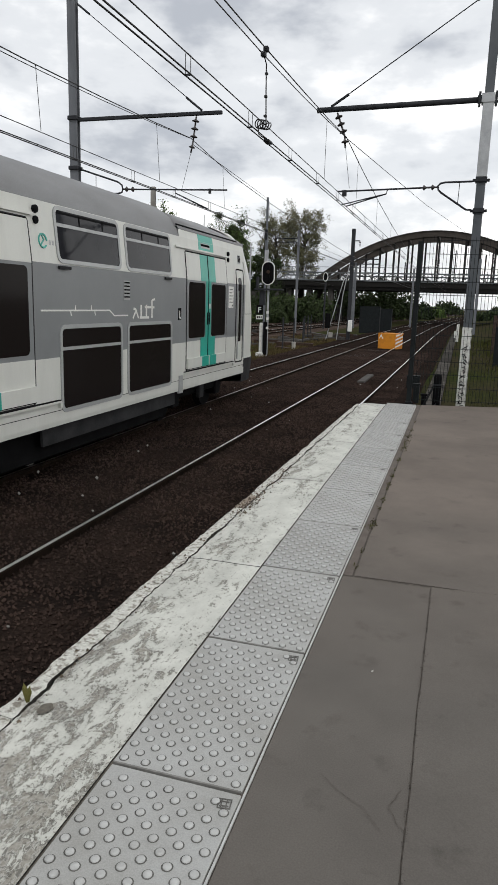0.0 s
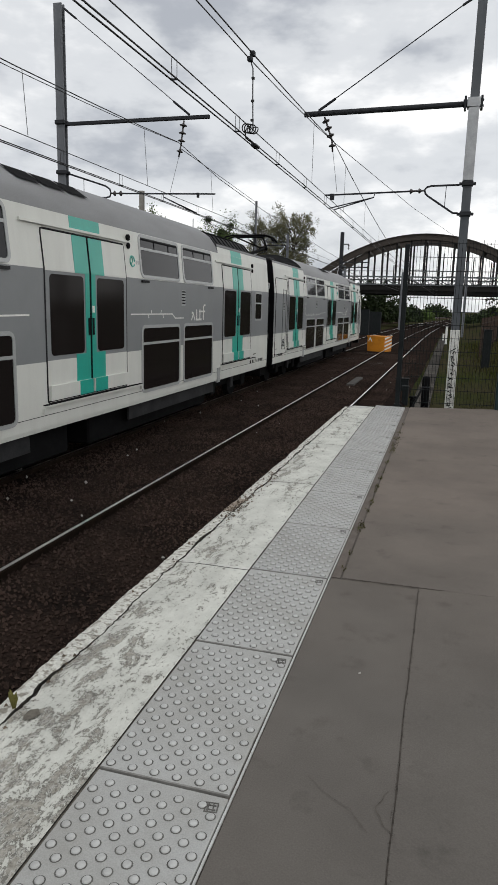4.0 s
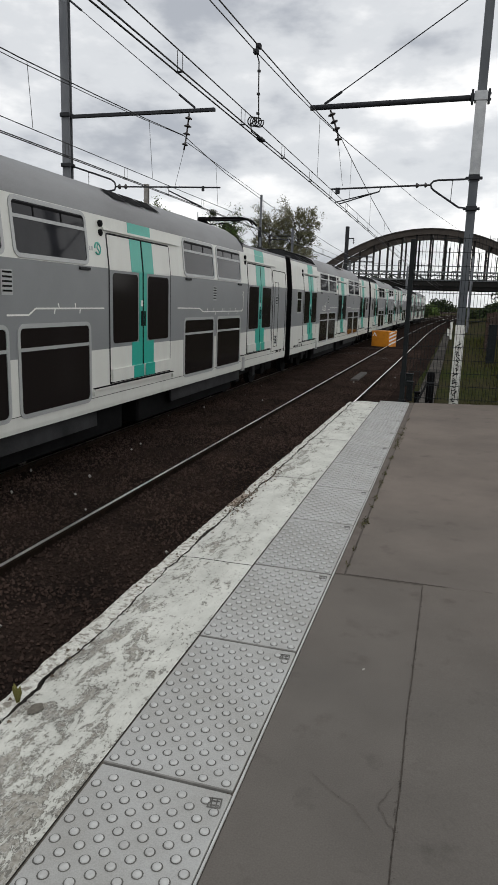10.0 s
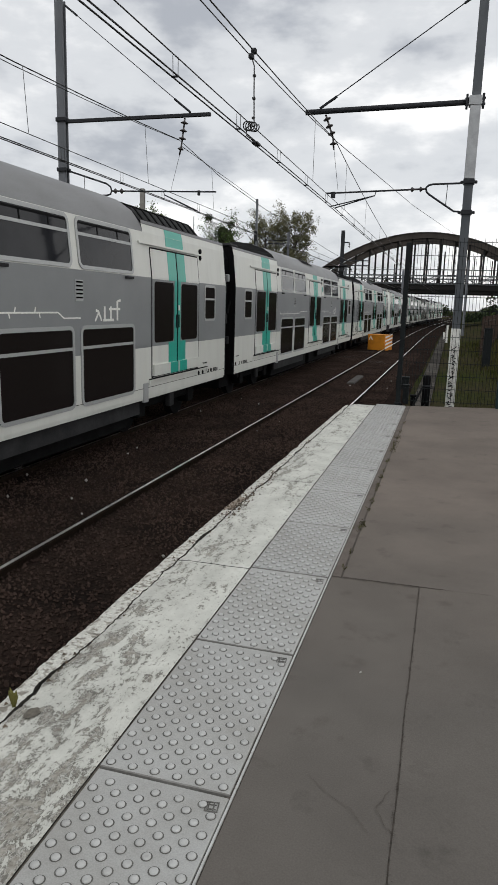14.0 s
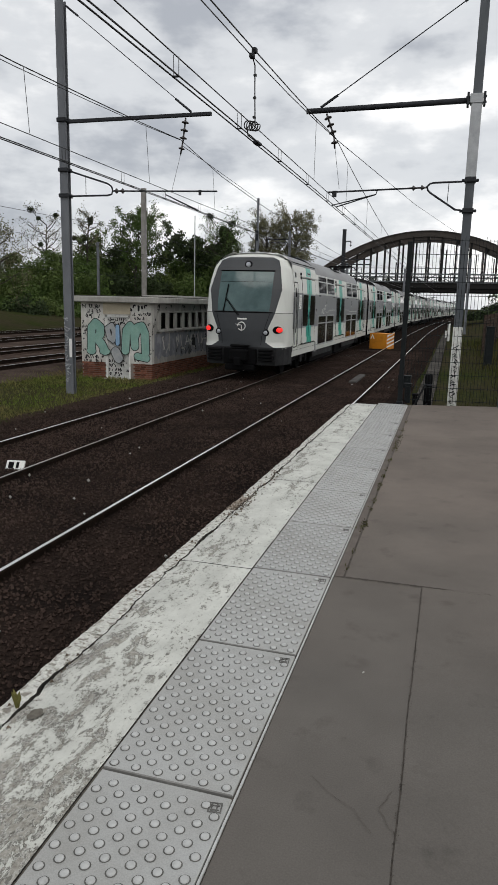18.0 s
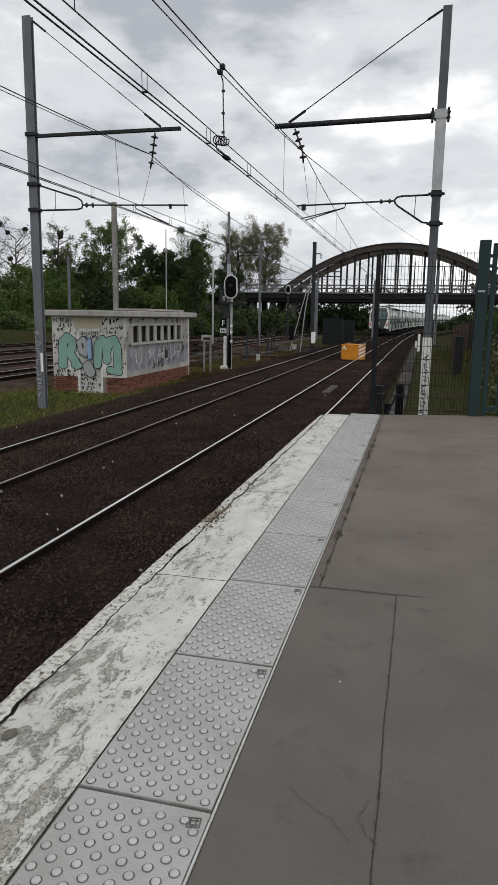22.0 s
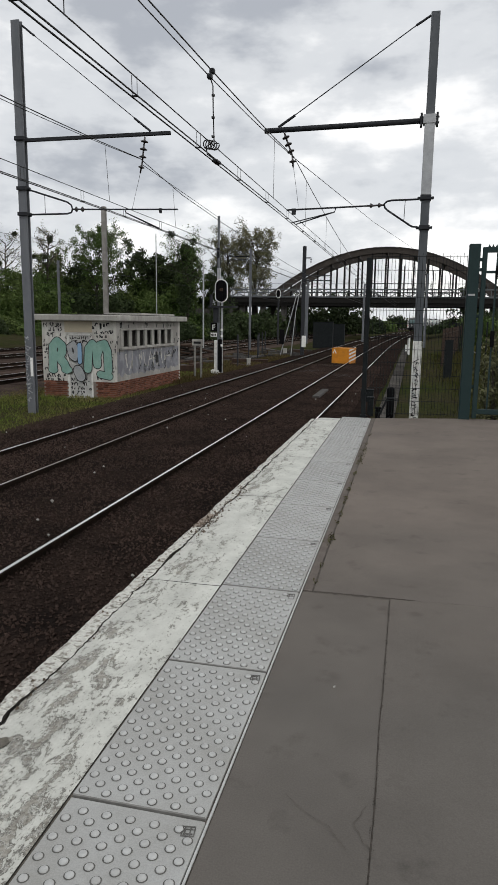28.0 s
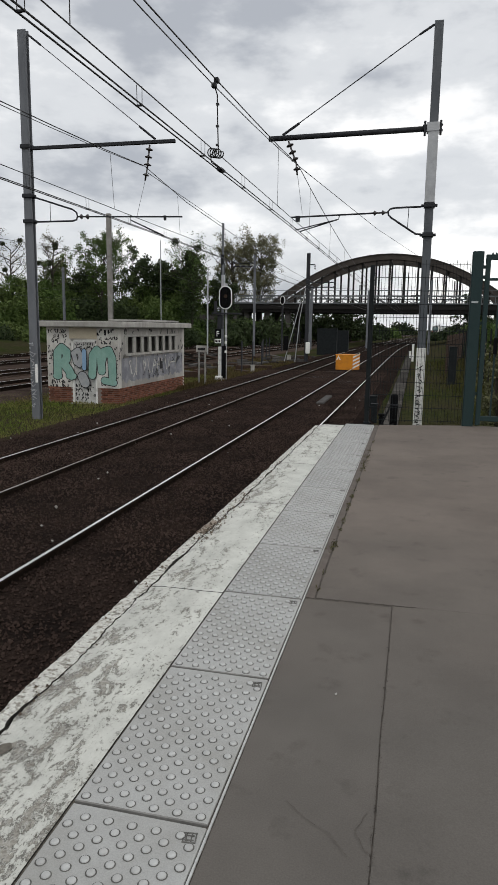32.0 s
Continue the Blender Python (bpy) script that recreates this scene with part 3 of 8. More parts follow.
def make_platform():
    root = thing("platform", "grey asphalt railway platform with patched seams", "platform", kind="structure")
    bm = bmesh.new()
    poly_slab(bm, [(px(-1.50, -14), -14), (12, -14), (12, 11.3), (0.95, 11.3), (-1.46, end_y(-1.46) - 0.03)], -1.3, -0.03)
    part("platform_body", bm, M_DARKCON, root, "dark concrete platform wall")
    seam, long = 3.63, -0.047

    def jag(side):
        """The crumbled edge of a panel along the long seam."""
        ys = [0.2 + 0.03 * i for i in range(114)]
        return [(long + 0.006 * noise.noise((y * 2.3, 3.0, 0)) + side * (0.0022 + 0.0045 * max(0.0, noise.noise((y * 13, 5.0 + side, 0))) + 0.002 * noise.noise((y * 47, 2.0 + side, 0))), y) for y in ys]

    specs = [
        ("asphalt_strip", M_STRIP, [(px(-0.5205, seam), seam + 0.01), (-0.482, seam + 0.01), (-0.50, end_y(-0.5)), (px(-0.5205, 10.9), end_y(-0.55))], 0.0),
        ("asphalt_panel", M_ASPHALT, [(-0.470, seam + 0.012), (12, seam + 0.25), (12, 11.34), (0.95, 11.34), (-0.487, end_y(-0.48))], 0.0017),
        ("asphalt_panel", M_ASPHALT, [(px(-0.5205, -14), -14), (long - 0.004, -14)] + jag(-1) + [(long - 0.003, seam - 0.008), (px(-0.5205, seam), seam - 0.012)], 0.0),
        ("asphalt_panel", M_ASPHALT, [(long + 0.004, -14), (12, -14), (12, seam + 0.27), (0.16, seam + 0.045), (0.10, seam + 0.026), (0.06, seam + 0.008), (long + 0.003, seam + 0.004)] + jag(1)[::-1], 0.0015),
    ]
    for name, m, pts, z in specs:
        bm = poly_slab(bmesh.new(), pts, -0.028, z)
        part(name, bm, m, root)
    part("tar_seam", poly_slab(bmesh.new(), [(-0.56, -14), (12, -14), (12, 11.28), (-0.56, end_y(-0.56) - 0.03)], -0.029, -0.004), M_SEAM, root, "dark crumbling seam filler")
    # tactile paving
    L, x0, x1 = 0.912, -0.985, -0.533
    y1 = 1.772
    proto = {}
    rng = random.Random(3)

    def plate(length, gap, key):
        if key in proto:
            return proto[key]
        bm, studs = bmesh.new(), bmesh.new()
        w = x1 - x0 - 0.006
        box(bm, 0, w, 0, length - gap, -0.028, 0.006, bevel=0.003)
        # front faces coloured darker, so the joint's shade is in the material
        for f in bm.faces:
            if f.normal.y < -0.5:
                f.material_index = 1
        nc = 11
        rows = max(2, int(round((length - 0.04) / 0.0825)))
        for c in range(nc):
            xx = 0.028 + c * (w - 0.056) / (nc - 1)
            for r in range(rows):
                yy = 0.026 + (r + (0.5 if c % 2 else 0.0)) * (length - 0.05) / rows
                prev = None
                bm2 = studs
                # flat dark ring: contact shade round the stud, put in as colour
                ri = [[studs.verts.new((xx + q * math.cos(t), yy + q * math.sin(t), 0.0066)) for t in (math.pi / 6 * j for j in range(12))] for q in (0.0172, 0.0126)]
                for j in range(12):
                    studs.faces.new((ri[0][j], ri[0][(j + 1) % 12], ri[1][(j + 1) % 12], ri[1][j])).material_index = 1
                for rad, h in ((0.0132, 0.0050), (0.0126, 0.0095), (0.0102, 0.0112)):
                    ring = [bm2.verts.new((xx + rad * math.cos(t), yy + rad * math.sin(t), h)) for t in (math.pi / 6 * j for j in range(12))]
                    if prev:
                        for j in range(12):
                            bm2.faces.new((prev[j], prev[(j + 1) % 12], ring[(j + 1) % 12], ring[j]))
                    prev = ring
                bm2.faces.new(prev)
        me = bpy.data.meshes.new("tactile_plate")
        bm.to_mesh(me)
        bm.free()
        tidy(me, [M_TACTILE, M_JOINT], False)
        ms = bpy.data.meshes.new("studs")
        studs.to_mesh(ms)
        studs.free()
        tidy(ms, [M_STUD, M_RINGSTAMP], True)
        proto[key] = (me, ms)
        return proto[key]

    strip = thing("tactile_strip", "light grey studded tactile warning strip along the platform", "tactile paving", kind="structure")
    i = -16
    while True:
        y = y1 + i * L
        if y > 10.6:
            break
        ln = min(L, 10.92 - y)
        gap = 0.012 if y < 3.0 else 0.006
        me, ms = plate(ln, gap, (round(ln, 2), gap))
        tp = piece("tactile_plate", me, strip, pose(px(x0, y), y, 0.0, 0, 0, rng.uniform(-0.12, 0.12)))
        tagged(piece("studs", ms, tp, pose(0, 0, 0)), "rows of small round studs", kind="stuff")
        if i > -3:
            e = 0.021
            mark = boxes((-e, e, -e, 0.004 - e, 0.0062, 0.0075), (-e, e, e - 0.004, e, 0.0062, 0.0075), (-e, 0.004 - e, 0.004 - e, e - 0.004, 0.0062, 0.0075), (e - 0.004, e, 0.004 - e, e - 0.004, 0.0062, 0.0075),
                         (-0.012, -0.008, -0.015, 0.015, 0.0062, 0.0075), (0.004, 0.008, -0.015, 0.015, 0.0062, 0.0075), (-0.014, 0.014, 0.006, 0.010, 0.0062, 0.0077), (-0.014, 0.014, -0.012, -0.008, 0.0062, 0.0077))
            ob = part("maker_stamp", mark, M_RINGSTAMP, strip, "small square stamp in the tactile plate")
            ob.matrix_basis = pose(px(x1 - 0.040, y), y - 0.066, 0.001, 0, 0, 8)
        i += 1
    bm = bmesh.new()
    for xx in (x1 + 0.001,):
        poly_slab(bm, [(px(xx, -13), -13), (px(xx + 0.007, -13), -13), (px(xx + 0.007, 10.8), 10.8), (px(xx, 10.8), 10.8)], -0.02, 0.0035)
    part("joint_filler", poly_slab(bmesh.new(), [(px(x0 - 0.014, -13), -13), (px(x0 + 0.004, -13), -13), (px(x0 + 0.004, 10.7), 10.7), (px(x0 - 0.014, 10.7), 10.7)], -0.024, -0.005), M_STAIN, strip, "gritty brown joint filler")
    part("joint_line", bm, M_STUD, strip, "pale mortar line beside the tactile plates")
    # painted coping slabs and the broken outer lip
    cop = thing("coping", "white painted concrete platform coping, paint flaking to grey", "coping", kind="structure")
    cuts = [-13.2, -10.8, -8.4, -5.8, -3.2, -1.1, 1.05, 3.57, 5.62, 7.45, 9.1, 10.72]
    for a, b in zip(cuts, cuts[1:]):
        bm = bmesh.new()
        n = max(4, int((b - a) / 0.014))
        nx = 6
        grid = []
        for j in range(n + 1):
            y = a + 0.004 + (b - a - 0.008) * j / n
            row = []
            for k in range(nx + 1):
                edge = crack_x(y)
                x = edge + (x0 - 0.008 - edge) * k / nx
                z = 0.002 + 0.004 * noise.noise((x * 6, y * 4, 1)) - (0.008 if k == 0 else 0)
                row.append(bm.verts.new((px(x, y), y, z)))
            grid.append(row)
        for j in range(n):
            for k in range(nx):
                bm.faces.new((grid[j][k], grid[j][k + 1], grid[j + 1][k + 1], grid[j + 1][k]))
        # slab sides take the dark crack colour, shade painted on the walls
        rim = [e for e in bm.edges if e.is_boundary]
        ex = bmesh.ops.extrude_edge_only(bm, edges=rim)
        for v in ex["geom"]:
            if isinstance(v, bmesh.types.BMVert):
                v.co.z = -0.05
            elif isinstance(v, bmesh.types.BMFace):
                v.material_index = 1
        bmesh.ops.recalc_face_normals(bm, faces=bm.faces[:])
        part("coping_slab", bm, [M_COPING, M_CRACKSHADE], cop)
    y, k = -13.1, 0
    rng = random.Random(8)
    while y < 10.55:
        ln = rng.uniform(0.35, 0.95)
        b = min(y + ln, 10.62)
        bm = bmesh.new()
        n = max(3, int((b - y) / 0.017))
        rows = []
        for j in range(n + 1):
            yy = y + 0.003 + (b - y - 0.006) * j / n
            inner = crack_x(yy) - (0.006 if yy < 3.4 else 0.010) - 0.030 * max(0, noise.noise((yy * 2.1, 8.0, 0)) - 0.05) - 0.016 * max(0, noise.noise((yy * 23, 6.0, 0)))
            out = -1.541 + 0.004 * noise.noise((yy * 5, 9, 0)) + 0.006 * noise.noise((yy * 17, 3, 0)) + 0.005 * noise.noise((yy * 43, 6, 0)) + max(0, yy - 3) * 0.0105
            h = -0.006 + 0.004 * noise.noise((yy * 4, 3, 3)) + 0.002 * noise.noise((yy * 25, 1, 3))
            chip = 0.03 * max(0, noise.noise((yy * 4.3, 7.7, 0)) - 0.25)
            rows.append([bm.verts.new((px(p, yy), yy, q)) for p, q in ((out + chip, -0.16), (out + chip, h - 0.03), (out + chip + 0.02, h), ((out + inner) / 2, h + 0.004), (inner, h), (inner, -0.16))])
        for u, w in zip(rows, rows[1:]):
            for q in range(5):
                yy = u[0].co.y
                # the lip's inner wall is coloured dark as if shaded by the crack
                bm.faces.new((u[q], w[q], w[q + 1], u[q + 1])).material_index = 1 if q == 4 else (2 if 4.62 < yy + 0.05 * noise.noise((yy * 30, q, 0)) < 5.0 else 0)
        bm.faces.new(rows[0])
        bm.faces.new(rows[-1][::-1])
        bmesh.ops.recalc_face_normals(bm, faces=bm.faces[:])
        part("lip_stone", bm, [M_EDGE, M_CRACKSHADE, M_DIRTY], cop)
        y = b
    for cx, cy, rx, ry, seed in ((-1.357, 1.95, 0.026, 0.036, 3),):
        ring = [(px(cx + rx * (1 + 0.3 * noise.noise((k * 0.7, seed, 0))) * math.cos(k * 0.3927), cy), cy + ry * (1 + 0.3 * noise.noise((k * 0.7, seed, 4))) * math.sin(k * 0.3927), 0.0072) for k in range(16)]
        raw("stain", ring, [tuple(range(16))], M_STAIN, cop, "dark brown stain on the coping")
    rub, fs = [], []
    rng = random.Random(19)
    for i in range(260):
        yy = rng.choice((rng.gauss(4.75, 0.16), rng.gauss(4.8, 0.25), rng.gauss(5.5, 0.3), rng.uniform(1.0, 9.5)))
        q = rng.uniform(0.002, 0.014)
        xx = crack_x(yy) + rng.gauss(0.002, 0.030)
        k = len(rub)
        rub += [(px(xx + q * rng.uniform(0.5, 1), yy), yy + q * 0.3, 0.0), (px(xx - q, yy), yy + q * rng.uniform(0.3, 1), 0.0), (px(xx - q * 0.2, yy), yy - q, 0.0), (px(xx, yy), yy, 0.004 + q * rng.uniform(0.4, 0.9))]
        fs += [(k, k + 1, k + 3), (k + 1, k + 2, k + 3), (k + 2, k, k + 3)]
    tagged(raw("crack_rubble", rub, fs, M_RUBBLE, cop, "brown rubble in the broken lip"), kind="stuff")
    part("crack_bed", poly_slab(bmesh.new(), [(px(-1.48, -13), -13), (px(-1.0, -13), -13), (px(-1.0, 10.6), 10.6), (px(-1.43, 10.6), 10.6)], -0.075, -0.07), M_CRACKSHADE, cop, "dark crack under the coping")


make_platform()


def cracks():
    """Fine cracks and crumbs in the asphalt."""
    rng = random.Random(5)
    root = thing("asphalt_cracks", "thin dark cracks in the platform asphalt", "cracks", kind="structure")
    runs = [((-0.07, 1.949), (-0.102, 1.872), 0.0017), ((-0.102, 1.872), (-0.079, 1.813), 0.0017), ((-0.079, 1.813), (-0.051, 1.776), 0.0017), ((-0.331, 1.946), (-0.248, 1.874), 0.0012), ((-0.248, 1.874), (-0.175, 1.835), 0.0012), ((-0.175, 1.835), (-0.115, 1.752), 0.0012), ((-0.46, 8.2), (0.5, 8.25), 0.003), ((-0.46, 7.9), (0.6, 7.95), 0.002)]
    for lift, ((ax, ay), (bx, by), w) in enumerate(runs):
        vs, fs = [], []
        n = 30
        for i in range(n + 1):
            t = i / n
            dx, dy = bx - ax, by - ay
            ln = math.hypot(dx, dy)
            o = math.sin(math.pi * t) * (0.022 * noise.noise((t * ln * 5, ax * 3, 0)) + 0.01 * noise.noise((t * ln * 21, ax, 1)))
            x, y = ax + dx * t - dy / ln * o, ay + dy * t + dx / ln * o
            ww = w * (0.5 + abs(noise.noise((t * 9, ay, 2))) * 1.5)
            vs += [(x - dy / ln * ww, y + dx / ln * ww, 0.0032 + 0.0004 * lift), (x + dy / ln * ww, y - dx / ln * ww, 0.0032 + 0.0004 * lift)]
        fs = [(2 * i, 2 * i + 1, 2 * i + 3, 2 * i + 2) for i in range(n)]
        raw("crack", vs, fs, M_SEAM, root)
    # crumbs broken off along the seams
    vs, fs = [], []
    for i in range(620):
        if i % 5:
            y, x = rng.uniform(0.8, 3.6), -0.046 + rng.gauss(0, 0.0045)
        else:
            x = rng.uniform(-0.5, 0.32)
            y = 3.632 + 0.0195 * (x + 0.47) + rng.gauss(0, 0.010)
        q = rng.uniform(0.001, 0.0035)
        k = len(vs)
        vs += [(x + q, y, 0.002), (x - q * 0.6, y + q * 0.8, 0.002), (x - q * 0.5, y - q * 0.9, 0.002), (x, y, 0.002 + q)]
        fs += [(k, k + 1, k + 3), (k + 1, k + 2, k + 3), (k + 2, k, k + 3)]
    tagged(raw("asphalt_crumbs", vs, fs, M_SEAM), "loose asphalt crumbs along the seams", "crumbs", kind="stuff")

cracks()
scrap = raw("paper_scrap", [(-0.249, 2.624, 0.006), (-0.240, 2.626, 0.007), (-0.241, 2.635, 0.012), (-0.251, 2.633, 0.006)], [(0, 1, 2, 3)], M_PALECON)
tagged(scrap, "tiny white paper scrap lying on the asphalt", "litter")

# ---- the train: two coupled five-car double-deck units ----
HALF = 10.52                    # half a cab car's length
MHALF = 10.42                   # half a middle car's length
DOORS = (-7.4, 0.0, 7.4)
SIDE = [(1.41, 0.70), (1.42, 0.76), (1.42, 1.63)]
BELT = [(1.42, 1.63), (1.42, 2.85)]
UPPER = [(1.42, 2.85), (1.345, 3.61)]
VAULT = [(1.345, 3.61), (1.29, 3.76), (1.14, 3.96), (0.86, 4.14), (0.45, 4.27), (0, 4.32)]


def strip(bm, prof, y0, y1, sx, m=0):
    rows = [[bm.verts.new((sx * x, y, z)) for x, z in prof] for y in (y0, y1)]
    for i in range(len(prof) - 1):
        q = (rows[0][i], rows[1][i], rows[1][i + 1], rows[0][i + 1])
        bm.faces.new(q if sx > 0 else q[::-1]).material_index = m


def side_x(z):
    for (xa, za), (xb, zb) in zip(SIDE + BELT[1:] + UPPER[1:], (SIDE + BELT[1:] + UPPER[1:])[1:]):
        if za <= z <= zb and zb > za:
            return xa + (xb - xa) * (z - za) / (zb - za)
    return 1.42


def clip(pts, zc, above):
    """The part of a convex outline above or below a height."""
    res = []
    for (ya, za), (yb, zb) in zip(pts, pts[1:] + pts[:1]):
        ina, inb = (za >= zc) == above, (zb >= zc) == above
        if ina:
            res.append((ya, za))
        if ina != inb:
            res.append((ya + (yb - ya) * (zc - za) / (zb - za), zc))
    return res


def plate(bm, sx, y0, y1, z0, z1, out, thick=0.03, r=0.0, m=0, n=4):
    """A panel that follows the car's side: out is how far it stands proud; r rounds its corners."""
    if r > 0:
        pts = []
        for cy, cz, a0 in ((y1 - r, z1 - r, 0), (y0 + r, z1 - r, 90), (y0 + r, z0 + r, 180), (y1 - r, z0 + r, 270)):
            pts += [(cy + r * math.cos(radians(a0 + 90 * k / n)), cz + r * math.sin(radians(a0 + 90 * k / n))) for k in range(n + 1)]
    else:
        pts = [(y1, z1), (y0, z1), (y0, z0), (y1, z0)]
    for run in ([clip(pts, 2.85, False), clip(pts, 2.85, True)] if z0 < 2.84 and z1 > 2.86 else [pts]):
        a = [bm.verts.new((sx * (side_x(z) + out), y, z)) for y, z in run]
        b = [bm.verts.new((sx * (side_x(z) + out - thick), y, z)) for y, z in run]
        k = len(a)
        fs = [bm.faces.new(a), bm.faces.new(b[::-1])] + [bm.faces.new((a[i], b[i], b[(i + 1) % k], a[(i + 1) % k])) for i in range(k)]
        for f in fs:
            f.material_index = m
        bmesh.ops.recalc_face_normals(bm, faces=fs)
    return pts


def ring_frame(bm, sx, y0, y1, z0, z1, w, out, r):
    def outline(d):
        pts = []
        for cy, cz, a0 in ((y1 - r, z1 - r, 0), (y0 + r, z1 - r, 90), (y0 + r, z0 + r, 180), (y1 - r, z0 + r, 270)):
            pts += [(cy + (r - d) * math.cos(radians(a0 + 22.5 * k)), cz + (r - d) * math.sin(radians(a0 + 22.5 * k))) for k in range(5)]
        if z0 + r < 2.85 < z1 - r:           # follow the bend in the side
            pts.insert(10, (y0 + d, 2.85))
            pts.append((y1 - d, 2.85))
        return pts
    loops = []
    for d, o in ((0, -0.02), (0, out), (w, out), (w, -0.02)):
        loops.append([bm.verts.new((sx * (side_x(z) + o), y, z)) for y, z in outline(d)])
    k = len(loops[0])
    fs = []
    for u, v in zip(loops, loops[1:]):
        fs += [bm.faces.new((u[i], u[(i + 1) % k], v[(i + 1) % k], v[i])) for i in range(k)]
    bmesh.ops.recalc_face_normals(bm, faces=fs)


def window(car, sx, y0, y1, z0, z1, upper):
    fr = bmesh.new()
    ring_frame(fr, sx, y0, y1, z0, z1, 0.055, 0.014, 0.12)
    w = part("window", fr, M_TFRAME, car, "rounded pale metal window frame")
    bm = bmesh.new()
    plate(bm, sx, y0 + 0.045, y1 - 0.045, z0 + 0.045, z1 - 0.045, 0.004, 0.02, 0.08)
    part("pane", bm, M_TUGLASS if upper else M_TGLASS, w, "reflecting tinted glass" if upper else "black tinted glass")
    bm = bmesh.new()
    zb = z1 - (z1 - z0) * (0.33 if upper else 0.27)
    plate(bm, sx, y0 + 0.05, y1 - 0.05, zb - 0.022, zb + 0.022, 0.013, 0.012)
    part("glazing_bar", bm, M_TFRAME, w)
    if upper:
        bm = bmesh.new()
        for yy in (y0 + (y1 - y0) * 0.36, y0 + (y1 - y0) * 0.72):
            plate(bm, sx, yy - 0.014, yy + 0.014, zb + 0.022, z1 - 0.07, 0.009, 0.008)
        plate(bm, sx, y0 + 0.06, y1 - 0.06, z1 - 0.1, z1 - 0.07, 0.009, 0.008)
        part("vent_light", bm, M_TDARK, w, "dark bars of the hinged top lights")


def door(car, sx, yc):
    bm = bmesh.new()
    plate(bm, sx, yc - 1.185, yc + 1.185, 1.075, 3.365, 0.002, 0.02)
    d = part("door", bm, M_TDARK, car, "double sliding door with teal edge bands")
    for s in (-1, 1):
        a, b = (yc + s * 0.02, yc + s * 1.174)
        lo, hi = min(a, b), max(a, b)
        bm = bmesh.new()
        plate(bm, sx, lo, hi, 1.10, 1.64, 0.012)
        part("door_leaf", bm, M_TWHITE, d, "cream lower door leaf")
        bm = bmesh.new()
        plate(bm, sx, lo, hi, 2.83, 3.35, 0.012)
        part("door_head", bm, M_TWHITE, d, "cream upper door leaf")
        bm = bmesh.new()
        plate(bm, sx, lo, hi, 1.64, 2.83, 0.011)
        part("leaf_band", bm, M_TGREY, d)
        g0, g1 = yc + s * 0.20, yc + s * 1.08
        bm = bmesh.new()
        plate(bm, sx, min(g0, g1), max(g0, g1), 1.70, 2.79, 0.016, 0.012, 0.07)
        part("door_glass", bm, M_TGLASS, d, "black tinted door glass")
        t0, t1 = yc + s * 0.03, yc + s * 0.43
        bm = bmesh.new()
        plate(bm, sx, min(t0, t1), max(t0, t1), 1.10, 1.69, 0.0165, 0.01)
        t0, t1 = yc + s * 0.03, yc + s * 0.15
        plate(bm, sx, min(t0, t1), max(t0, t1), 1.69, 2.83, 0.0165, 0.01)
        part("teal_band", bm, M_TEAL, d, "teal door band")
        t0, t1 = yc + s * 0.03, yc + s * 0.43
        bm = bmesh.new()
        plate(bm, sx, min(t0, t1), max(t0, t1), 2.83, 3.35, 0.0165, 0.01)
        part("pale_teal_band", bm, M_TEALPALE, d)
        bm = bmesh.new()
        plate(bm, sx, lo + 0.01, hi - 0.01, 1.10, 1.30, 0.05, 0.05)
        part("door_sill", bm, M_TWHITE, d)
        bm = bmesh.new()
        plate(bm, sx, min(t0, t1) + 0.02, max(t0, t1), 1.098, 1.302, 0.0535, 0.01)
        part("sill_band", bm, M_TEAL, d)
        bm = bmesh.new()
        plate(bm, sx, yc + s * 0.06 - 0.025, yc + s * 0.06 + 0.025, 1.95, 2.2, 0.026, 0.012)
        part("button_box", bm, M_TDARK, d)
    bm = bmesh.new()
    plate(bm, sx, yc - 0.025, yc + 0.025, 1.08, 3.36, 0.014, 0.012)
    part("rubber_seal", bm, M_BLACK, d)
    bm = bmesh.new()
    ring_frame(bm, sx, yc - 1.193, yc + 1.193, 1.055, 3.378, 0.014, 0.013, 0.06)
    part("door_joint", bm, M_TSKIRT, d, "dark joint round the door")
    bm = bmesh.new()
    plate(bm, sx, yc - 1.65, yc + 1.3, 3.405, 3.44, 0.035, 0.05)
    part("gutter_rail", bm, M_TWHITE, d, "slim cream gutter rail above the door")
    bm = bmesh.new()
    plate(bm, sx, yc - 0.43, yc + 0.43, 3.44, 3.609, 0.004, 0.01)
    part("pale_teal_band", bm, M_TEALPALE, d)
    bm = bmesh.new()
    plate(bm, sx, yc - 1.3, yc + 1.72, 1.02, 1.045, 0.045, 0.06)
    for yy in (yc - 1.3, yc + 1.72):
        plate(bm, sx, yy - 0.025, yy + 0.025, 0.95, 1.02, 0.04, 0.05)
    part("step_rail", bm, M_TWHITE, d, "cream step rail under the door")
    bm = bmesh.new()
    plate(bm, sx, yc - 1.3, yc + 1.72, 1.046, 1.060, 0.038, 0.05)
    part("step_gap", bm, M_TDARK, d)
    bm = bmesh.new()
    plate(bm, sx, yc + 0.035, yc + 0.095, 2.28, 2.38, 0.026, 0.012)
    part("button_light", bm, M_WHITE, d, "small white button plate")
    bm = bmesh.new()
    for k in (0, 1):
        disc_stack(bm, sx * (side_x(3.4) - 0.01), yc + 1.36, 3.36 + 0.13 * k, ((0, 0.05), (sx * 0.04, 0.05), (sx * 0.045, 0.03)), 8, "x")
    part("door_signal_lamp", bm, M_TDARK, d)


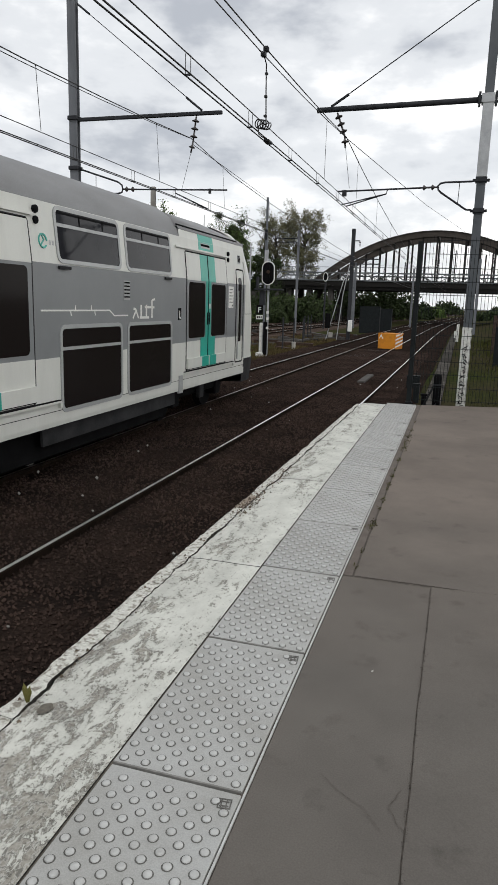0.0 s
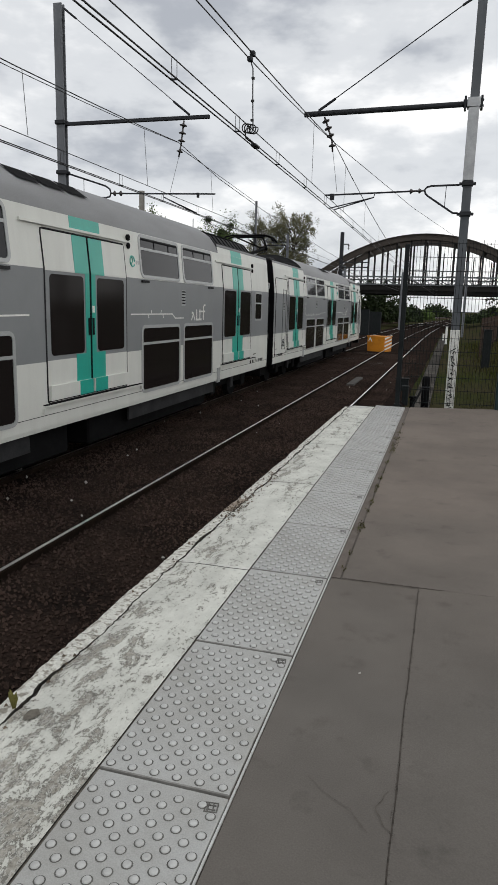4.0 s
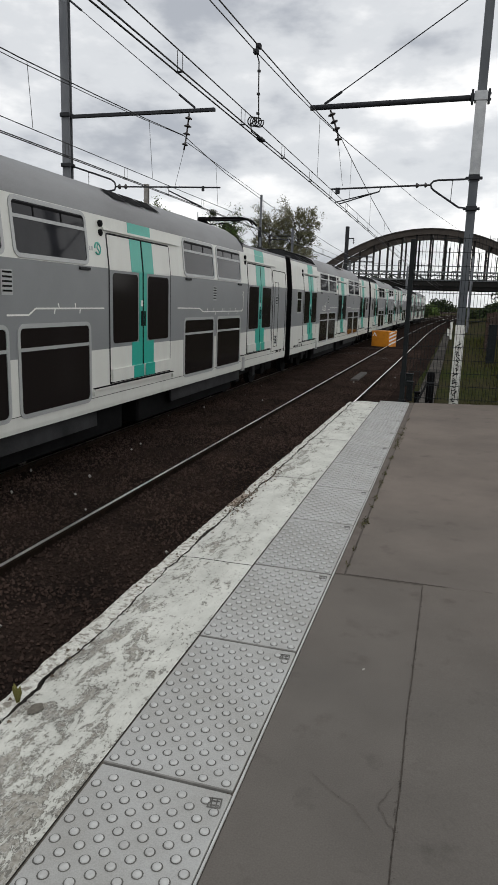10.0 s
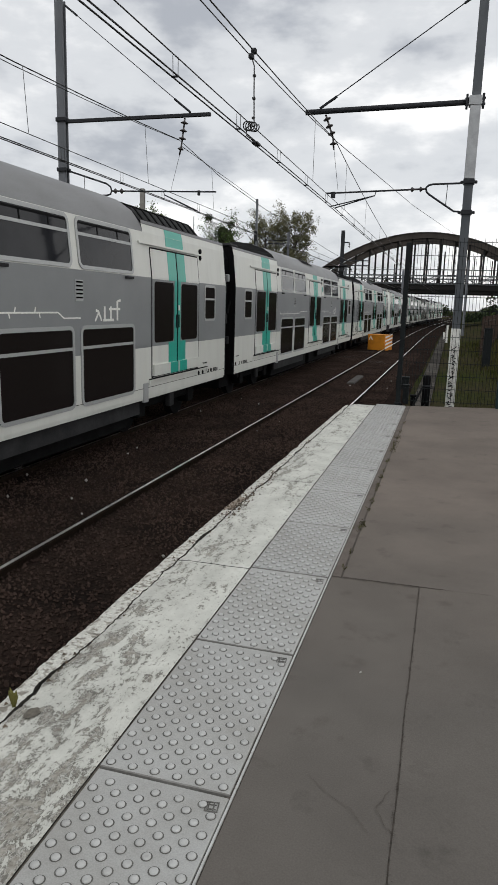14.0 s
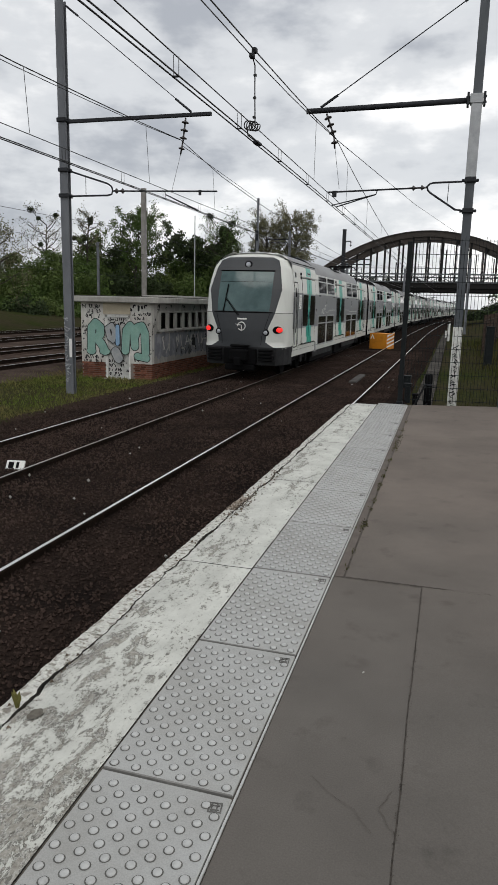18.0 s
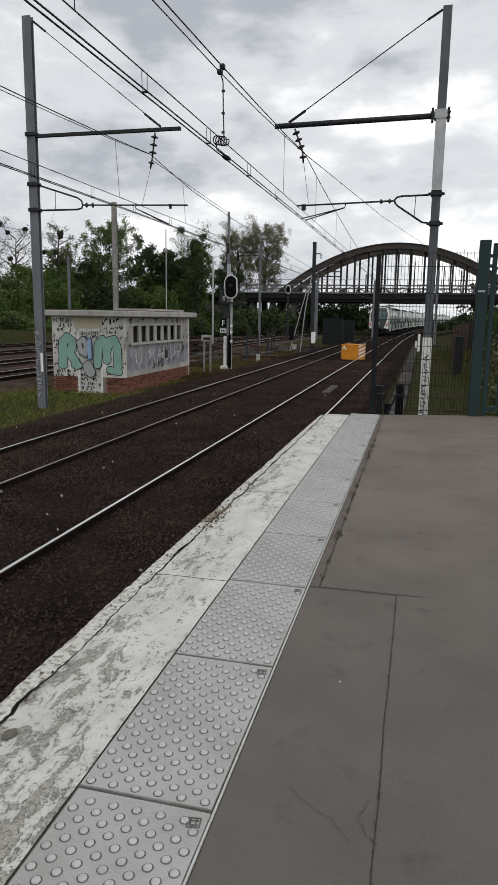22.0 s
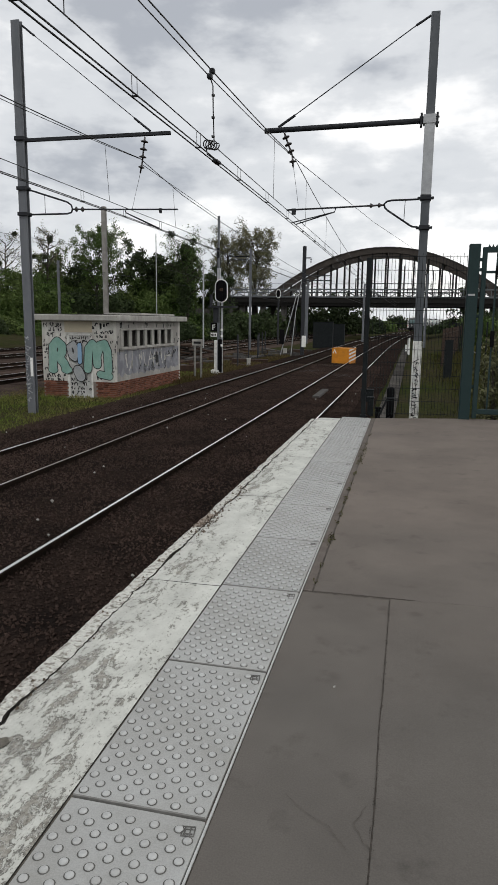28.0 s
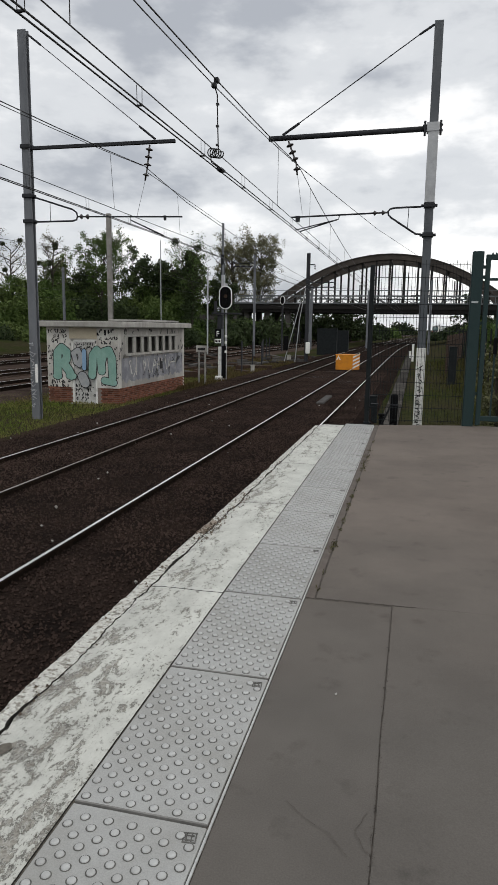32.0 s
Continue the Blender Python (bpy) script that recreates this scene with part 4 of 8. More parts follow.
def vent(car, sx, yc, zc, w=0.11, h=0.15):
    bm = bmesh.new()
    plate(bm, sx, yc - w, yc + w, zc - h, zc + h, 0.006)
    g = part("vent_grille", bm, M_TFRAME, car, "small louvred side grille")
    bm = bmesh.new()
    for k in range(5):
        z = zc - h + 0.05 + k * (2 * h - 0.08) / 4
        plate(bm, sx, yc - w + 0.02, yc + w - 0.02, z - 0.012, z + 0.012, 0.012, 0.01)
    part("louvre", bm, M_TDARK, g)


def emblem_strokes(run, e, sx):
    """A figure and four upright strokes, reading the right way on either side of the car."""
    e, k = (e, 1) if sx > 0 else (e + 0.84, -1)
    for pts, w in (([(0, 2.12), (0.12, 2.26), (0.02, 2.28)], 0.02), ([(0.1, 2.27), (0.2, 2.12)], 0.02),
                   ([(0.3, 2.12), (0.3, 2.34)], 0.028), ([(0.5, 2.12), (0.5, 2.34)], 0.028), ([(0.72, 2.12), (0.72, 2.42)], 0.028),
                   ([(0.25, 2.13), (0.6, 2.13)], 0.02), ([(0.44, 2.3), (0.82, 2.3)], 0.018), ([(0.72, 2.42), (0.84, 2.44)], 0.018)):
        run([(e + k * o, z) for o, z in pts], w)


def line_art(car, sx, yc, tall):
    """White line drawing and emblem shapes on the grey band."""
    bm = bmesh.new()

    def run(pts, w=0.016):
        for (ya, za), (yb, zb) in zip(pts, pts[1:]):
            d = Vector((yb - ya, zb - za)).normalized()
            nrm = Vector((-d.y, d.x)) * w
            q = [(ya + nrm.x, za + nrm.y), (ya - nrm.x, za - nrm.y), (yb - nrm.x, zb - nrm.y), (yb + nrm.x, zb + nrm.y)]
            vs = [bm.verts.new((sx * 1.4245, y, z)) for y, z in q]
            f = bm.faces.new(vs)
            if f.normal.x * sx < 0:
                f.normal_flip()
    first = yc < -1
    y = yc + 1.55
    if first:
        run(([(y + 0.06, 2.66), (y, 2.6), (y + 0.02, 2.48), (y + 0.01, 2.3), (y + 0.06, 2.2)] if tall else [(y + 0.04, 2.24)]) + [(y + 0.16, 2.17), (y + 2.9, 2.17), (y + 3.1, 2.24), (y + 4.3, 2.25)], 0.011)
        if tall:
            run([(y + 0.02, 2.5), (y + 0.1, 2.58)], 0.008)
    else:
        run([(y - 0.2, 2.25), (y + 1.6, 2.25), (y + 1.75, 2.17), (y + 2.2, 2.17)], 0.011)
    for k, o in enumerate((0.5, 0.62, 1.05, 1.15, 1.5, 1.62, 2.1, 2.2, 2.6)):
        if o < (2.9 if first else 1.4):
            z = 2.17 if first else 2.25
            run([(y + o, z), (y + o + 0.02, z + (0.07 if k % 3 else -0.07))], 0.012)

    def done(name, label):
        bmesh.ops.recalc_face_normals(bm, faces=bm.faces[:])
        for f in bm.faces:
            if f.normal.x * sx < 0:
                f.normal_flip()
        part(name, bm, M_WHITE, car, label)
    done("line_art", "thin white line drawing")
    # emblem: plain strokes
    if not first:
        bm = bmesh.new()
        emblem_strokes(run, y + (2.38 if tall else 2.62), sx)
        done("emblem", "white emblem of plain strokes")


def marks(car, sx, yc, z):
    bm = bmesh.new()
    for k in range(11):
        if k not in (2, 5):
            plate(bm, sx, yc + k * 0.065, yc + k * 0.065 + 0.042, z - 0.01, z + 0.06, 0.003, 0.005)
    for k in range(4):
        plate(bm, sx, yc - 0.3 + k * 0.07, yc - 0.25 + k * 0.07, z + 0.2, z + 0.225, 0.003, 0.005)
    part("number_bar", bm, M_BLACK, car, "black lettering bars")
    for o in (0.0, -0.25):
        bm = bmesh.new()
        disc_stack(bm, sx * 1.41, yc - 0.3 + o, z + 0.02, ((0, 0.05), (sx * 0.016, 0.05)), 10, "x")
        part("side_socket", bm, M_TDARK, car)


def bogie(car, yc):
    bm = boxes((-1.12, -0.98, yc - 1.6, yc + 1.6, 0.45, 0.66), (0.98, 1.12, yc - 1.6, yc + 1.6, 0.45, 0.66), (-1.0, 1.0, yc - 0.3, yc + 0.3, 0.4, 0.7), bevel=0.03)
    b = part("bogie", bm, M_TDARK, car, "dark running gear")
    for dy in (-1.25, 1.25):
        for s in (-1, 1):
            bm = bmesh.new()
            disc_stack(bm, s * 0.75, yc + dy, 0.42, ((-0.07, 0.44), (-0.035, 0.42), (0.07, 0.42)) if s > 0 else ((-0.07, 0.42), (0.035, 0.42), (0.07, 0.44)), 18, "x")
            part("wheel", bm, M_TDARK, b, "dull steel wheel")
            bm = boxes((s * 0.9, s * 1.16, yc + dy - 0.17, yc + dy + 0.17, 0.3, 0.62), bevel=0.03)
            part("axle_box", bm, M_TDARK, b)
    for s in (-1, 1):
        bm = boxes((s * 1.14, s * 1.24, yc - 0.12, yc + 0.12, 0.36, 0.72), bevel=0.02)
        part("damper", bm, M_TSKIRT, b)


def small_window(car, sx, yc):
    fr = bmesh.new()
    ring_frame(fr, sx, yc - 0.36, yc + 0.36, 2.05, 2.82, 0.05, 0.014, 0.1)
    w = part("small_window", fr, M_TFRAME, car, "small framed end window")
    bm = bmesh.new()
    plate(bm, sx, yc - 0.32, yc + 0.32, 2.09, 2.78, 0.004, 0.02, 0.07)
    part("pane", bm, M_TGLASS, w)
    bm = bmesh.new()
    plate(bm, sx, yc - 0.31, yc + 0.31, 2.5, 2.54, 0.012, 0.012)
    part("glazing_bar", bm, M_TFRAME, w)


def roof(car, y0, y1, dome=False):
    """Grey vault between the doors and lower dark ends."""
    v0, v1 = (-6.0, 6.0)
    bm = bmesh.new()
    for sx in (-1, 1):
        strip(bm, VAULT, v0, v1, sx)
    bmesh.ops.remove_doubles(bm, verts=bm.verts[:], dist=0.001)
    part("roof", bm, M_TROOF, car, "grey vaulted roof", smooth=True)
    for s, stop in ((-1, y0), (1, y1)):
        for sx in (-1, 1):
            bm = bmesh.new()
            white = [(1.345, 3.61), (1.3118, 3.75)]
            strip(bm, white, min(s * 6.0, stop), max(s * 6.0, stop), sx)
            part("upper_edge", bm, M_TWHITE, car)
            bm = bmesh.new()
            strip(bm, [(1.3118, 3.75), (1.318, 3.755), (1.302, 3.81), (1.25, 3.82)], min(s * 6.0, stop), max(s * 6.0, stop), sx)
            part("eaves_rail", bm, M_TROOF, car, "grey eaves rail")
            bm = bmesh.new()
            strip(bm, [(1.350, 3.612), (1.3168, 3.748)], s * 7.4 - 0.43, s * 7.4 + 0.43, sx)
            part("pale_teal_band", bm, M_TEALPALE, car)
    for s, stop in ((-1, y0), (1, y1)):
        if dome and s > 0:
            continue
        bm = bmesh.new()
        secs = [(s * 6.0, VAULT), (s * 6.6, [(1.345, 3.61), (1.29, 3.78), (1.1, 3.9), (0.8, 4.02), (0.45, 4.12), (0, 4.16)]),
                (s * 7.4, [(1.345, 3.61), (1.29, 3.80), (1.05, 3.84), (0.8, 3.87), (0.45, 3.9), (0, 3.92)]), (stop, [(1.345, 3.61), (1.29, 3.80), (1.05, 3.83), (0.8, 3.86), (0.45, 3.88), (0, 3.89)])]
        for (ya, pa), (yb, pb) in zip(secs, secs[1:]):
            for sx in (-1, 1):
                ra = [bm.verts.new((sx * x, ya, z)) for x, z in pa[1:]]
                rb = [bm.verts.new((sx * x, yb, z)) for x, z in pb[1:]]
                for i in range(len(ra) - 1):
                    bm.faces.new((ra[i], rb[i], rb[i + 1], ra[i + 1]))
        bmesh.ops.remove_doubles(bm, verts=bm.verts[:], dist=0.001)
        bmesh.ops.recalc_face_normals(bm, faces=bm.faces[:])
        part("roof_end", bm, M_TDARK, car, "dark lowered roof end")
        if s > 0:
            hump = [(-1.27, 3.82), (-1.1, 4.02), (-0.55, 4.2), (0.55, 4.2), (1.1, 4.02), (1.27, 3.82)]
            part("roof_housing", prism(bmesh.new(), hump, 6.02, 8.9), M_TSKIRT, car, "dark ribbed roof housing")
            for k in range(9):
                rib = [(x * 1.008, z + 0.018) for x, z in hump]
                part("housing_rib", prism(bmesh.new(), rib, 6.15 + 0.32 * k, 6.21 + 0.32 * k), M_TDARK, car)
        bm = boxes((-1.0, 1.0, s * 8.9, s * 9.6, 3.86, 3.97), (-0.8, 0.8, s * 9.75, s * 10.3, 3.86, 3.96), bevel=0.05)
        part("roof_equipment", bm, M_TSKIRT, car, "dark roof equipment boxes")
    for sx in (-1, 1):
        for k in range(3):
            bm = bmesh.new()
            strip(bm, [(1.155, 3.972), (0.89, 4.142)], -1.3 + 0.62 * k, -0.75 + 0.62 * k, sx)
            part("roof_grille", bm, M_TDARK, car, "dark roof grille")


def car_shell(car, y0, y1):
    for name, prof, m, label in (("lower_body", SIDE, M_TWHITE, "cream lower body side"), ("belt_band", BELT, M_TGREY, "mid-grey belt band"), ("upper_body", UPPER, M_TWHITE, "cream upper body side")):
        bm = bmesh.new()
        for sx in (-1, 1):
            strip(bm, prof, y0, y1, sx)
        part(name, bm, m, car, label)
    bm = bmesh.new()
    for sx in (-1, 1):
        plate(bm, sx, y0 + 0.02, y1 - 0.02, 0.905, 0.913, 0.003, 0.01)
    part("sill_seam", bm, M_TSKIRT, car)
    bm = bmesh.new()
    box(bm, -1.35, 1.35, y0 + 0.02, y1 - 0.02, 0.68, 0.72)
    part("underframe", bm, M_TDARK, car)
    for ya, yb in ((-5.7, -0.3), (0.3, 5.7)):
        part("underfloor_box", boxes((-1.18, 1.18, ya, yb, 0.2, 0.68), bevel=0.03), M_TDARK, car, "dark underfloor equipment box")
    part("underfloor_box", boxes((-1.0, 1.0, y0 + 0.1, y0 + 0.9, 0.3, 0.68), bevel=0.03), M_TDARK, car)
    out = [(1.41, 0.7), (1.42, 0.76), (1.42, 2.85), (1.345, 3.61), (1.29, 3.8), (-1.29, 3.8), (-1.345, 3.61), (-1.42, 2.85), (-1.42, 0.76), (-1.41, 0.7)]
    return out


def pantograph(car, yc):
    bm = boxes((-0.6, 0.6, yc - 1.0, yc - 0.86, 3.93, 4.0), (-0.6, 0.6, yc + 0.86, yc + 1.0, 3.93, 4.0), (-0.6, -0.5, yc - 0.86, yc + 0.86, 3.93, 4.0), (0.5, 0.6, yc - 0.86, yc + 0.86, 3.93, 4.0), bevel=0.015)
    p = part("pantograph", bm, M_TDARK, car, "raised dark pantograph")
    for s in (-1, 1):
        for dy in (-0.92, 0.92):
            bm = bmesh.new()
            disc_stack(bm, s * 0.55, yc + dy, 3.80, ((0, 0.05), (0.03, 0.08), (0.06, 0.05), (0.1, 0.08), (0.13, 0.05)), 8)
            part("insulator", bm, M_INSUL, p)
    bm = bmesh.new()
    tube(bm, [(0, yc - 0.85, 4.0), (0, yc + 1.68, 4.46)], 0.055, 8)
    tube(bm, [(0.14, yc - 0.5, 4.0), (0.14, yc + 1.55, 4.38)], 0.02)
    part("lower_arm", bm, M_TDARK, p)
    bm = bmesh.new()
    for s in (-1, 1):
        tube(bm, [(s * 0.1, yc + 1.7, 4.47), (s * 0.45, yc - 0.2, 4.66)], 0.028)
    tube(bm, [(-0.1, yc + 1.7, 4.47), (0.1, yc + 1.7, 4.47)], 0.07, 8)
    tube(bm, [(0.0, yc + 1.5, 4.36), (0.0, yc - 0.15, 4.58)], 0.016)
    part("upper_arm", bm, M_TDARK, p)
    bm = bmesh.new()
    for dy in (-0.2, 0.2):
        tube(bm, [(-0.88, yc - 0.2 + dy, 4.52), (-0.75, yc - 0.2 + dy, 4.66), (-0.55, yc - 0.2 + dy, 4.71), (0.55, yc - 0.2 + dy, 4.71), (0.75, yc - 0.2 + dy, 4.66), (0.88, yc - 0.2 + dy, 4.52)], 0.028)
    tube(bm, [(-0.45, yc - 0.2, 4.66), (0.45, yc - 0.2, 4.66)], 0.02)
    part("contact_bow", bm, M_TDARK, p)


def sides(car, ends, cab):
    for sx in (-1, 1):
        for yc in DOORS:
            door(car, sx, yc)
        for yc in (-7.4, 0.0):
            for a, b in ((1.77, 3.56), (3.73, 5.52)):
                window(car, sx, yc + a, yc + b, 2.865, 3.60, True)
                window(car, sx, yc + a, yc + b, 0.865, 2.06, False)
            vent(car, sx, yc + 3.72, 2.56)
            line_art(car, sx, yc, cab)
            if yc == 0.0:
                # operator mark beside the middle door: a ring and a bar
                bm = bmesh.new()
                q = [(1.48 + 0.085 * math.cos(t), 3.12 + 0.085 * math.sin(t)) for t in (k * 0.4 for k in range(15))]
                tube(bm, [(sx * (side_x(z) + 0.003), y, z) for y, z in q], 0.014, 4)
                tube(bm, [(sx * (side_x(z) + 0.003), y, z) for y, z in ((1.42, 3.06), (1.5, 3.13), (1.46, 3.2))], 0.012, 4)
                mk_ = part("operator_mark", bm, M_TEALPALE, car, "small teal ring mark")
                bm = bmesh.new()
                for k in range(5):
                    plate(bm, sx, 1.62 + 0.07 * k, 1.66 + 0.07 * k, 3.08, 3.14, 0.003, 0.004)
                part("mark_bars", bm, M_TFRAME, mk_)
            for o in (1.9, 5.3):
                bm = bmesh.new()
                plate(bm, sx, yc + o - 0.12, yc + o + 0.16, 2.79, 2.83, 0.03, 0.03)
                part("rain_catch", bm, M_TSKIRT, car)
            bm = bmesh.new()
            plate(bm, sx, yc + 1.45, yc + 5.9, 0.44, 0.70, -0.09, 0.04)
            part("lower_skirt", bm, M_TSKIRT, car, "dark grey lower skirt")
        for s in (-1, 1):
            bm = bmesh.new()
            plate(bm, sx, s * 5.95 - 0.09, s * 5.95 + 0.09, 0.66, 1.0, 0.02, 0.05)
            part("jacking_cover", bm, M_TFRAME, car)
        marks(car, sx, -10.0, 0.93)
        if "window" in ends:
            small_window(car, sx, -9.3)
        if cab:
            bm = bmesh.new()
            plate(bm, sx, -10.3, -8.75, 0.98, 3.3, 0.003, 0.01, 0.12)
            pan = part("equipment_hatch", bm, M_TWHITE, car, "flush equipment hatch")
            bm = bmesh.new()
            plate(bm, sx, -10.295, -8.755, 1.63, 2.85, 0.005, 0.01)
            part("belt_band", bm, M_TGREY, pan)
            bm = bmesh.new()
            ring_frame(bm, sx, -10.32, -8.73, 0.96, 3.32, 0.016, 0.012, 0.13)
            ring_frame(bm, sx, -9.4, -8.95, 1.1, 2.98, 0.014, 0.012, 0.03)
            part("hatch_joint", bm, M_TDARK, pan)
            vent(car, sx, -9.2, 2.45, 0.1, 0.13)
            vent(car, sx, -9.2, 1.3, 0.12, 0.13)
        else:
            small_window(car, sx, 9.3)
            marks(car, sx, 9.2, 0.93)


def bellows(car, half):
    """One folded rubber sleeve."""
    bm = bmesh.new()
    rings = []
    for k in range(13):
        w, y = (1.22 if k % 2 else 1.12), -half - 0.68 + k * 0.68 / 12
        o = [(w, 0.8), (w, 3.5), (w - 0.18, 3.8), (-w + 0.18, 3.8), (-w, 3.5), (-w, 0.8)]
        rings.append([bm.verts.new((x, y, z)) for x, z in o])
    for u, v in zip(rings, rings[1:]):
        for j in range(6):
            bm.faces.new((u[j], u[(j + 1) % 6], v[(j + 1) % 6], v[j]))
    bmesh.ops.recalc_face_normals(bm, faces=bm.faces[:])
    part("gangway_bellows", bm, M_BLACK, car, "black rubber gangway bellows")
    for sx in (-1, 1):
        for dy, z, w, h in ((0.16, 3.05, 0.05, 0.09), (0.42, 2.72, 0.06, 0.06), (0.3, 2.1, 0.07, 0.14), (0.14, 1.55, 0.06, 0.1), (0.46, 1.1, 0.07, 0.12)):
            part("hose_bracket", boxes((sx * 1.14, sx * 1.3, -half - dy - w, -half - dy + w, z - h, z + h), bevel=0.02), M_TFRAME if h < 0.1 else M_TSKIRT, car)
        part("gangway_hose", tubes([[(sx * 1.28, -half - 0.66, 2.6), (sx * 1.33, -half - 0.34, 2.2), (sx * 1.28, -half, 2.5)]], 0.025, 6), M_TDARK, car)


def middle_car():
    car = thing("middle_car", "cream and grey double-deck train car with teal doors on the track", "train car", "train cars")
    out = car_shell(car, -MHALF, MHALF)
    bm = bmesh.new()
    prism(bm, out, -MHALF, -MHALF + 0.04)
    part("end_wall", bm, M_BLACK, car)
    bm = prism(bmesh.new(), out, MHALF - 0.04, MHALF)
    part("end_wall", bm, M_BLACK, car)
    bellows(car, MHALF)
    roof(car, -MHALF, MHALF)
    sides(car, ("window",), False)
    for y in (-7.6, 7.6):
        bogie(car, y)
    return car


NZ = (0.72, 1.02, 1.22, 1.6, 2.15, 2.9, 3.3, 3.6, 3.85, 4.02, 4.14)
NW = (1.36, 1.41, 1.42, 1.42, 1.42, 1.415, 1.38, 1.335, 1.2, 1.0, 0.7)
NY = (11.20, 11.24, 11.25, 11.24, 11.16, 10.90, 10.74, 10.60, 10.44, 10.2, 9.8)
NM = (1.16, 1.12, 0.80, 0.84, 1.07, 1.22, 1.14, 1.08, 0.98, 0.6, 0.35)
BOW = 0.10


def face_y(x, z):
    y, m = np.interp(z, NZ, NY), np.interp(z, NZ, NM)
    return float(y - BOW * (x / m) ** 2)


def cheek(z, s, k):
    """Point k (0 to 1) of the nose side from the mask's edge to the car's side."""
    w, y, m = (float(np.interp(z, NZ, q)) for q in (NW, NY, NM))
    back = 9.98
    f = y - BOW
    run = ((0.0, m, f), (0.16, m + (w - m) * 0.35, f - 0.07), (0.34, m + (w - m) * 0.70, f - 0.20), (0.5, m + (w - m) * 0.90, f - 0.38), (0.66, m + (w - m) * 0.985, f - 0.58), (0.8, w, f - 0.75), (1.0, w, back))
    ks = [r[0] for r in run]
    return (s * float(np.interp(k, ks, [r[1] for r in run])), float(np.interp(k, ks, [r[2] for r in run])), z)


def nose(car, lit):
    zs = sorted(set([round(1.02 + (4.14 - 1.02) * i / 30, 3) for i in range(31)] + list(NZ[1:]) + [3.95]))
    grey, white, brow = bmesh.new(), bmesh.new(), bmesh.new()

    def row(bm, z, part_of):
        y, m = (float(np.interp(z, NZ, q)) for q in (NY, NM))
        if part_of == "face":
            return [bm.verts.new((m * k / 7, y - BOW * (k / 7) ** 2, z)) for k in range(-7, 8)]
        return [bm.verts.new(cheek(z, part_of, k)) for k in (0, 0.16, 0.34, 0.5, 0.66, 0.8, 1.0)]
    for bm, kinds, low, high in ((grey, ("face",), 0, 3.95), (brow, ("face",), 3.95, 9), (white, (1, -1), 0, 9)):
        for kd in kinds:
            last = None
            for z in zs:
                if not low <= z <= high:
                    continue
                r = row(bm, z, kd)
                if last:
                    for i in range(len(r) - 1):
                        bm.faces.new((last[i], last[i + 1], r[i + 1], r[i]))
                last = r
        bmesh.ops.recalc_face_normals(bm, faces=bm.faces[:])
    part("nose_cheek", white, M_TWHITE, car, "cream nose side", smooth=True)
    part("brow_cap", brow, M_TWHITE, car, "cream cap over the windscreen", smooth=True)
    f = part("face_mask", grey, M_TMASK, car, "dark grey cab face", smooth=True)
    bm = bmesh.new()
    for s in (-1, 1):
        tube(bm, [cheek(2.15, s, k) for k in (0, 0.16, 0.34, 0.5, 0.66, 0.8, 1.0)], 0.008, 4)
    part("belt_seam", bm, M_TDARK, car)
    # windscreen
    bm = bmesh.new()
    n, h = 12, 10
    zz = [2.2 + (3.47 - 2.2) * j / h for j in range(h + 1)]
    g = []
    for z in zz:
        half = 0.90 if z > 2.5 else 0.90 - 0.1 * (2.5 - z)
        g.append([bm.verts.new((half * k / n, face_y(half * k / n, z) + 0.012, z)) for k in range(-n, n + 1)])
    for a, b in zip(g, g[1:]):
        for i in range(len(a) - 1):
            bm.faces.new((a[i], a[i + 1], b[i + 1], b[i]))
    bmesh.ops.recalc_face_normals(bm, faces=bm.faces[:])
    for q in bm.faces:
        if q.normal.y < 0:
            q.normal_flip()
    part("windscreen", bm, M_TSHIELD, car, "large tinted windscreen", smooth=True)
    bm = bmesh.new()
    tube(bm, [(x, face_y(x, 3.5) + 0.02, 3.5) for x in (-0.92, -0.5, 0, 0.5, 0.92)], 0.02)
    tube(bm, [(x, face_y(x, 2.17) + 0.02, 2.17) for x in (-1.0, -0.5, 0, 0.5, 1.0)], 0.015)
    tube(bm, [(x, face_y(x, 3.14) + 0.014, 3.14) for x in (-0.86, -0.4, 0, 0.4, 0.86)], 0.006)
    part("windscreen_seal", bm, M_BLACK, car)
    bm = bmesh.new()
    tube(bm, [(0.15, face_y(0.15, 2.08) + 0.05, 2.08), (0.62, face_y(0.62, 2.6) + 0.05, 2.6)], 0.014)
    tube(bm, [(0.10, face_y(0.1, 2.08) + 0.05, 2.08), (0.60, face_y(0.6, 2.62) + 0.05, 2.62)], 0.010)
    tube(bm, [(0.66, face_y(0.66, 2.15) + 0.05, 2.15), (0.58, face_y(0.58, 3.05) + 0.05, 3.05)], 0.02)
    part("wiper", bm, M_BLACK, car, "black windscreen wiper")
    # emblem: a ring and a bar
    bm = bmesh.new()
    tube(bm, [(0.13 * math.cos(t), face_y(0, 1.72) + 0.02, 1.72 + 0.13 * math.sin(t)) for t in (i * 0.4 for i in range(15))], 0.018, 5)
    tube(bm, [(0.2, face_y(0, 1.8) + 0.02, 1.78), (0.0, face_y(0, 1.75) + 0.02, 1.75), (-0.02, face_y(0, 1.6) + 0.02, 1.56)], 0.013, 5)
    box(bm, -0.16, 0.16, face_y(0, 1.95) - 0.01, face_y(0, 1.95) + 0.008, 1.93, 1.98)
    part("emblem", bm, M_WHITE, car, "white ring emblem")
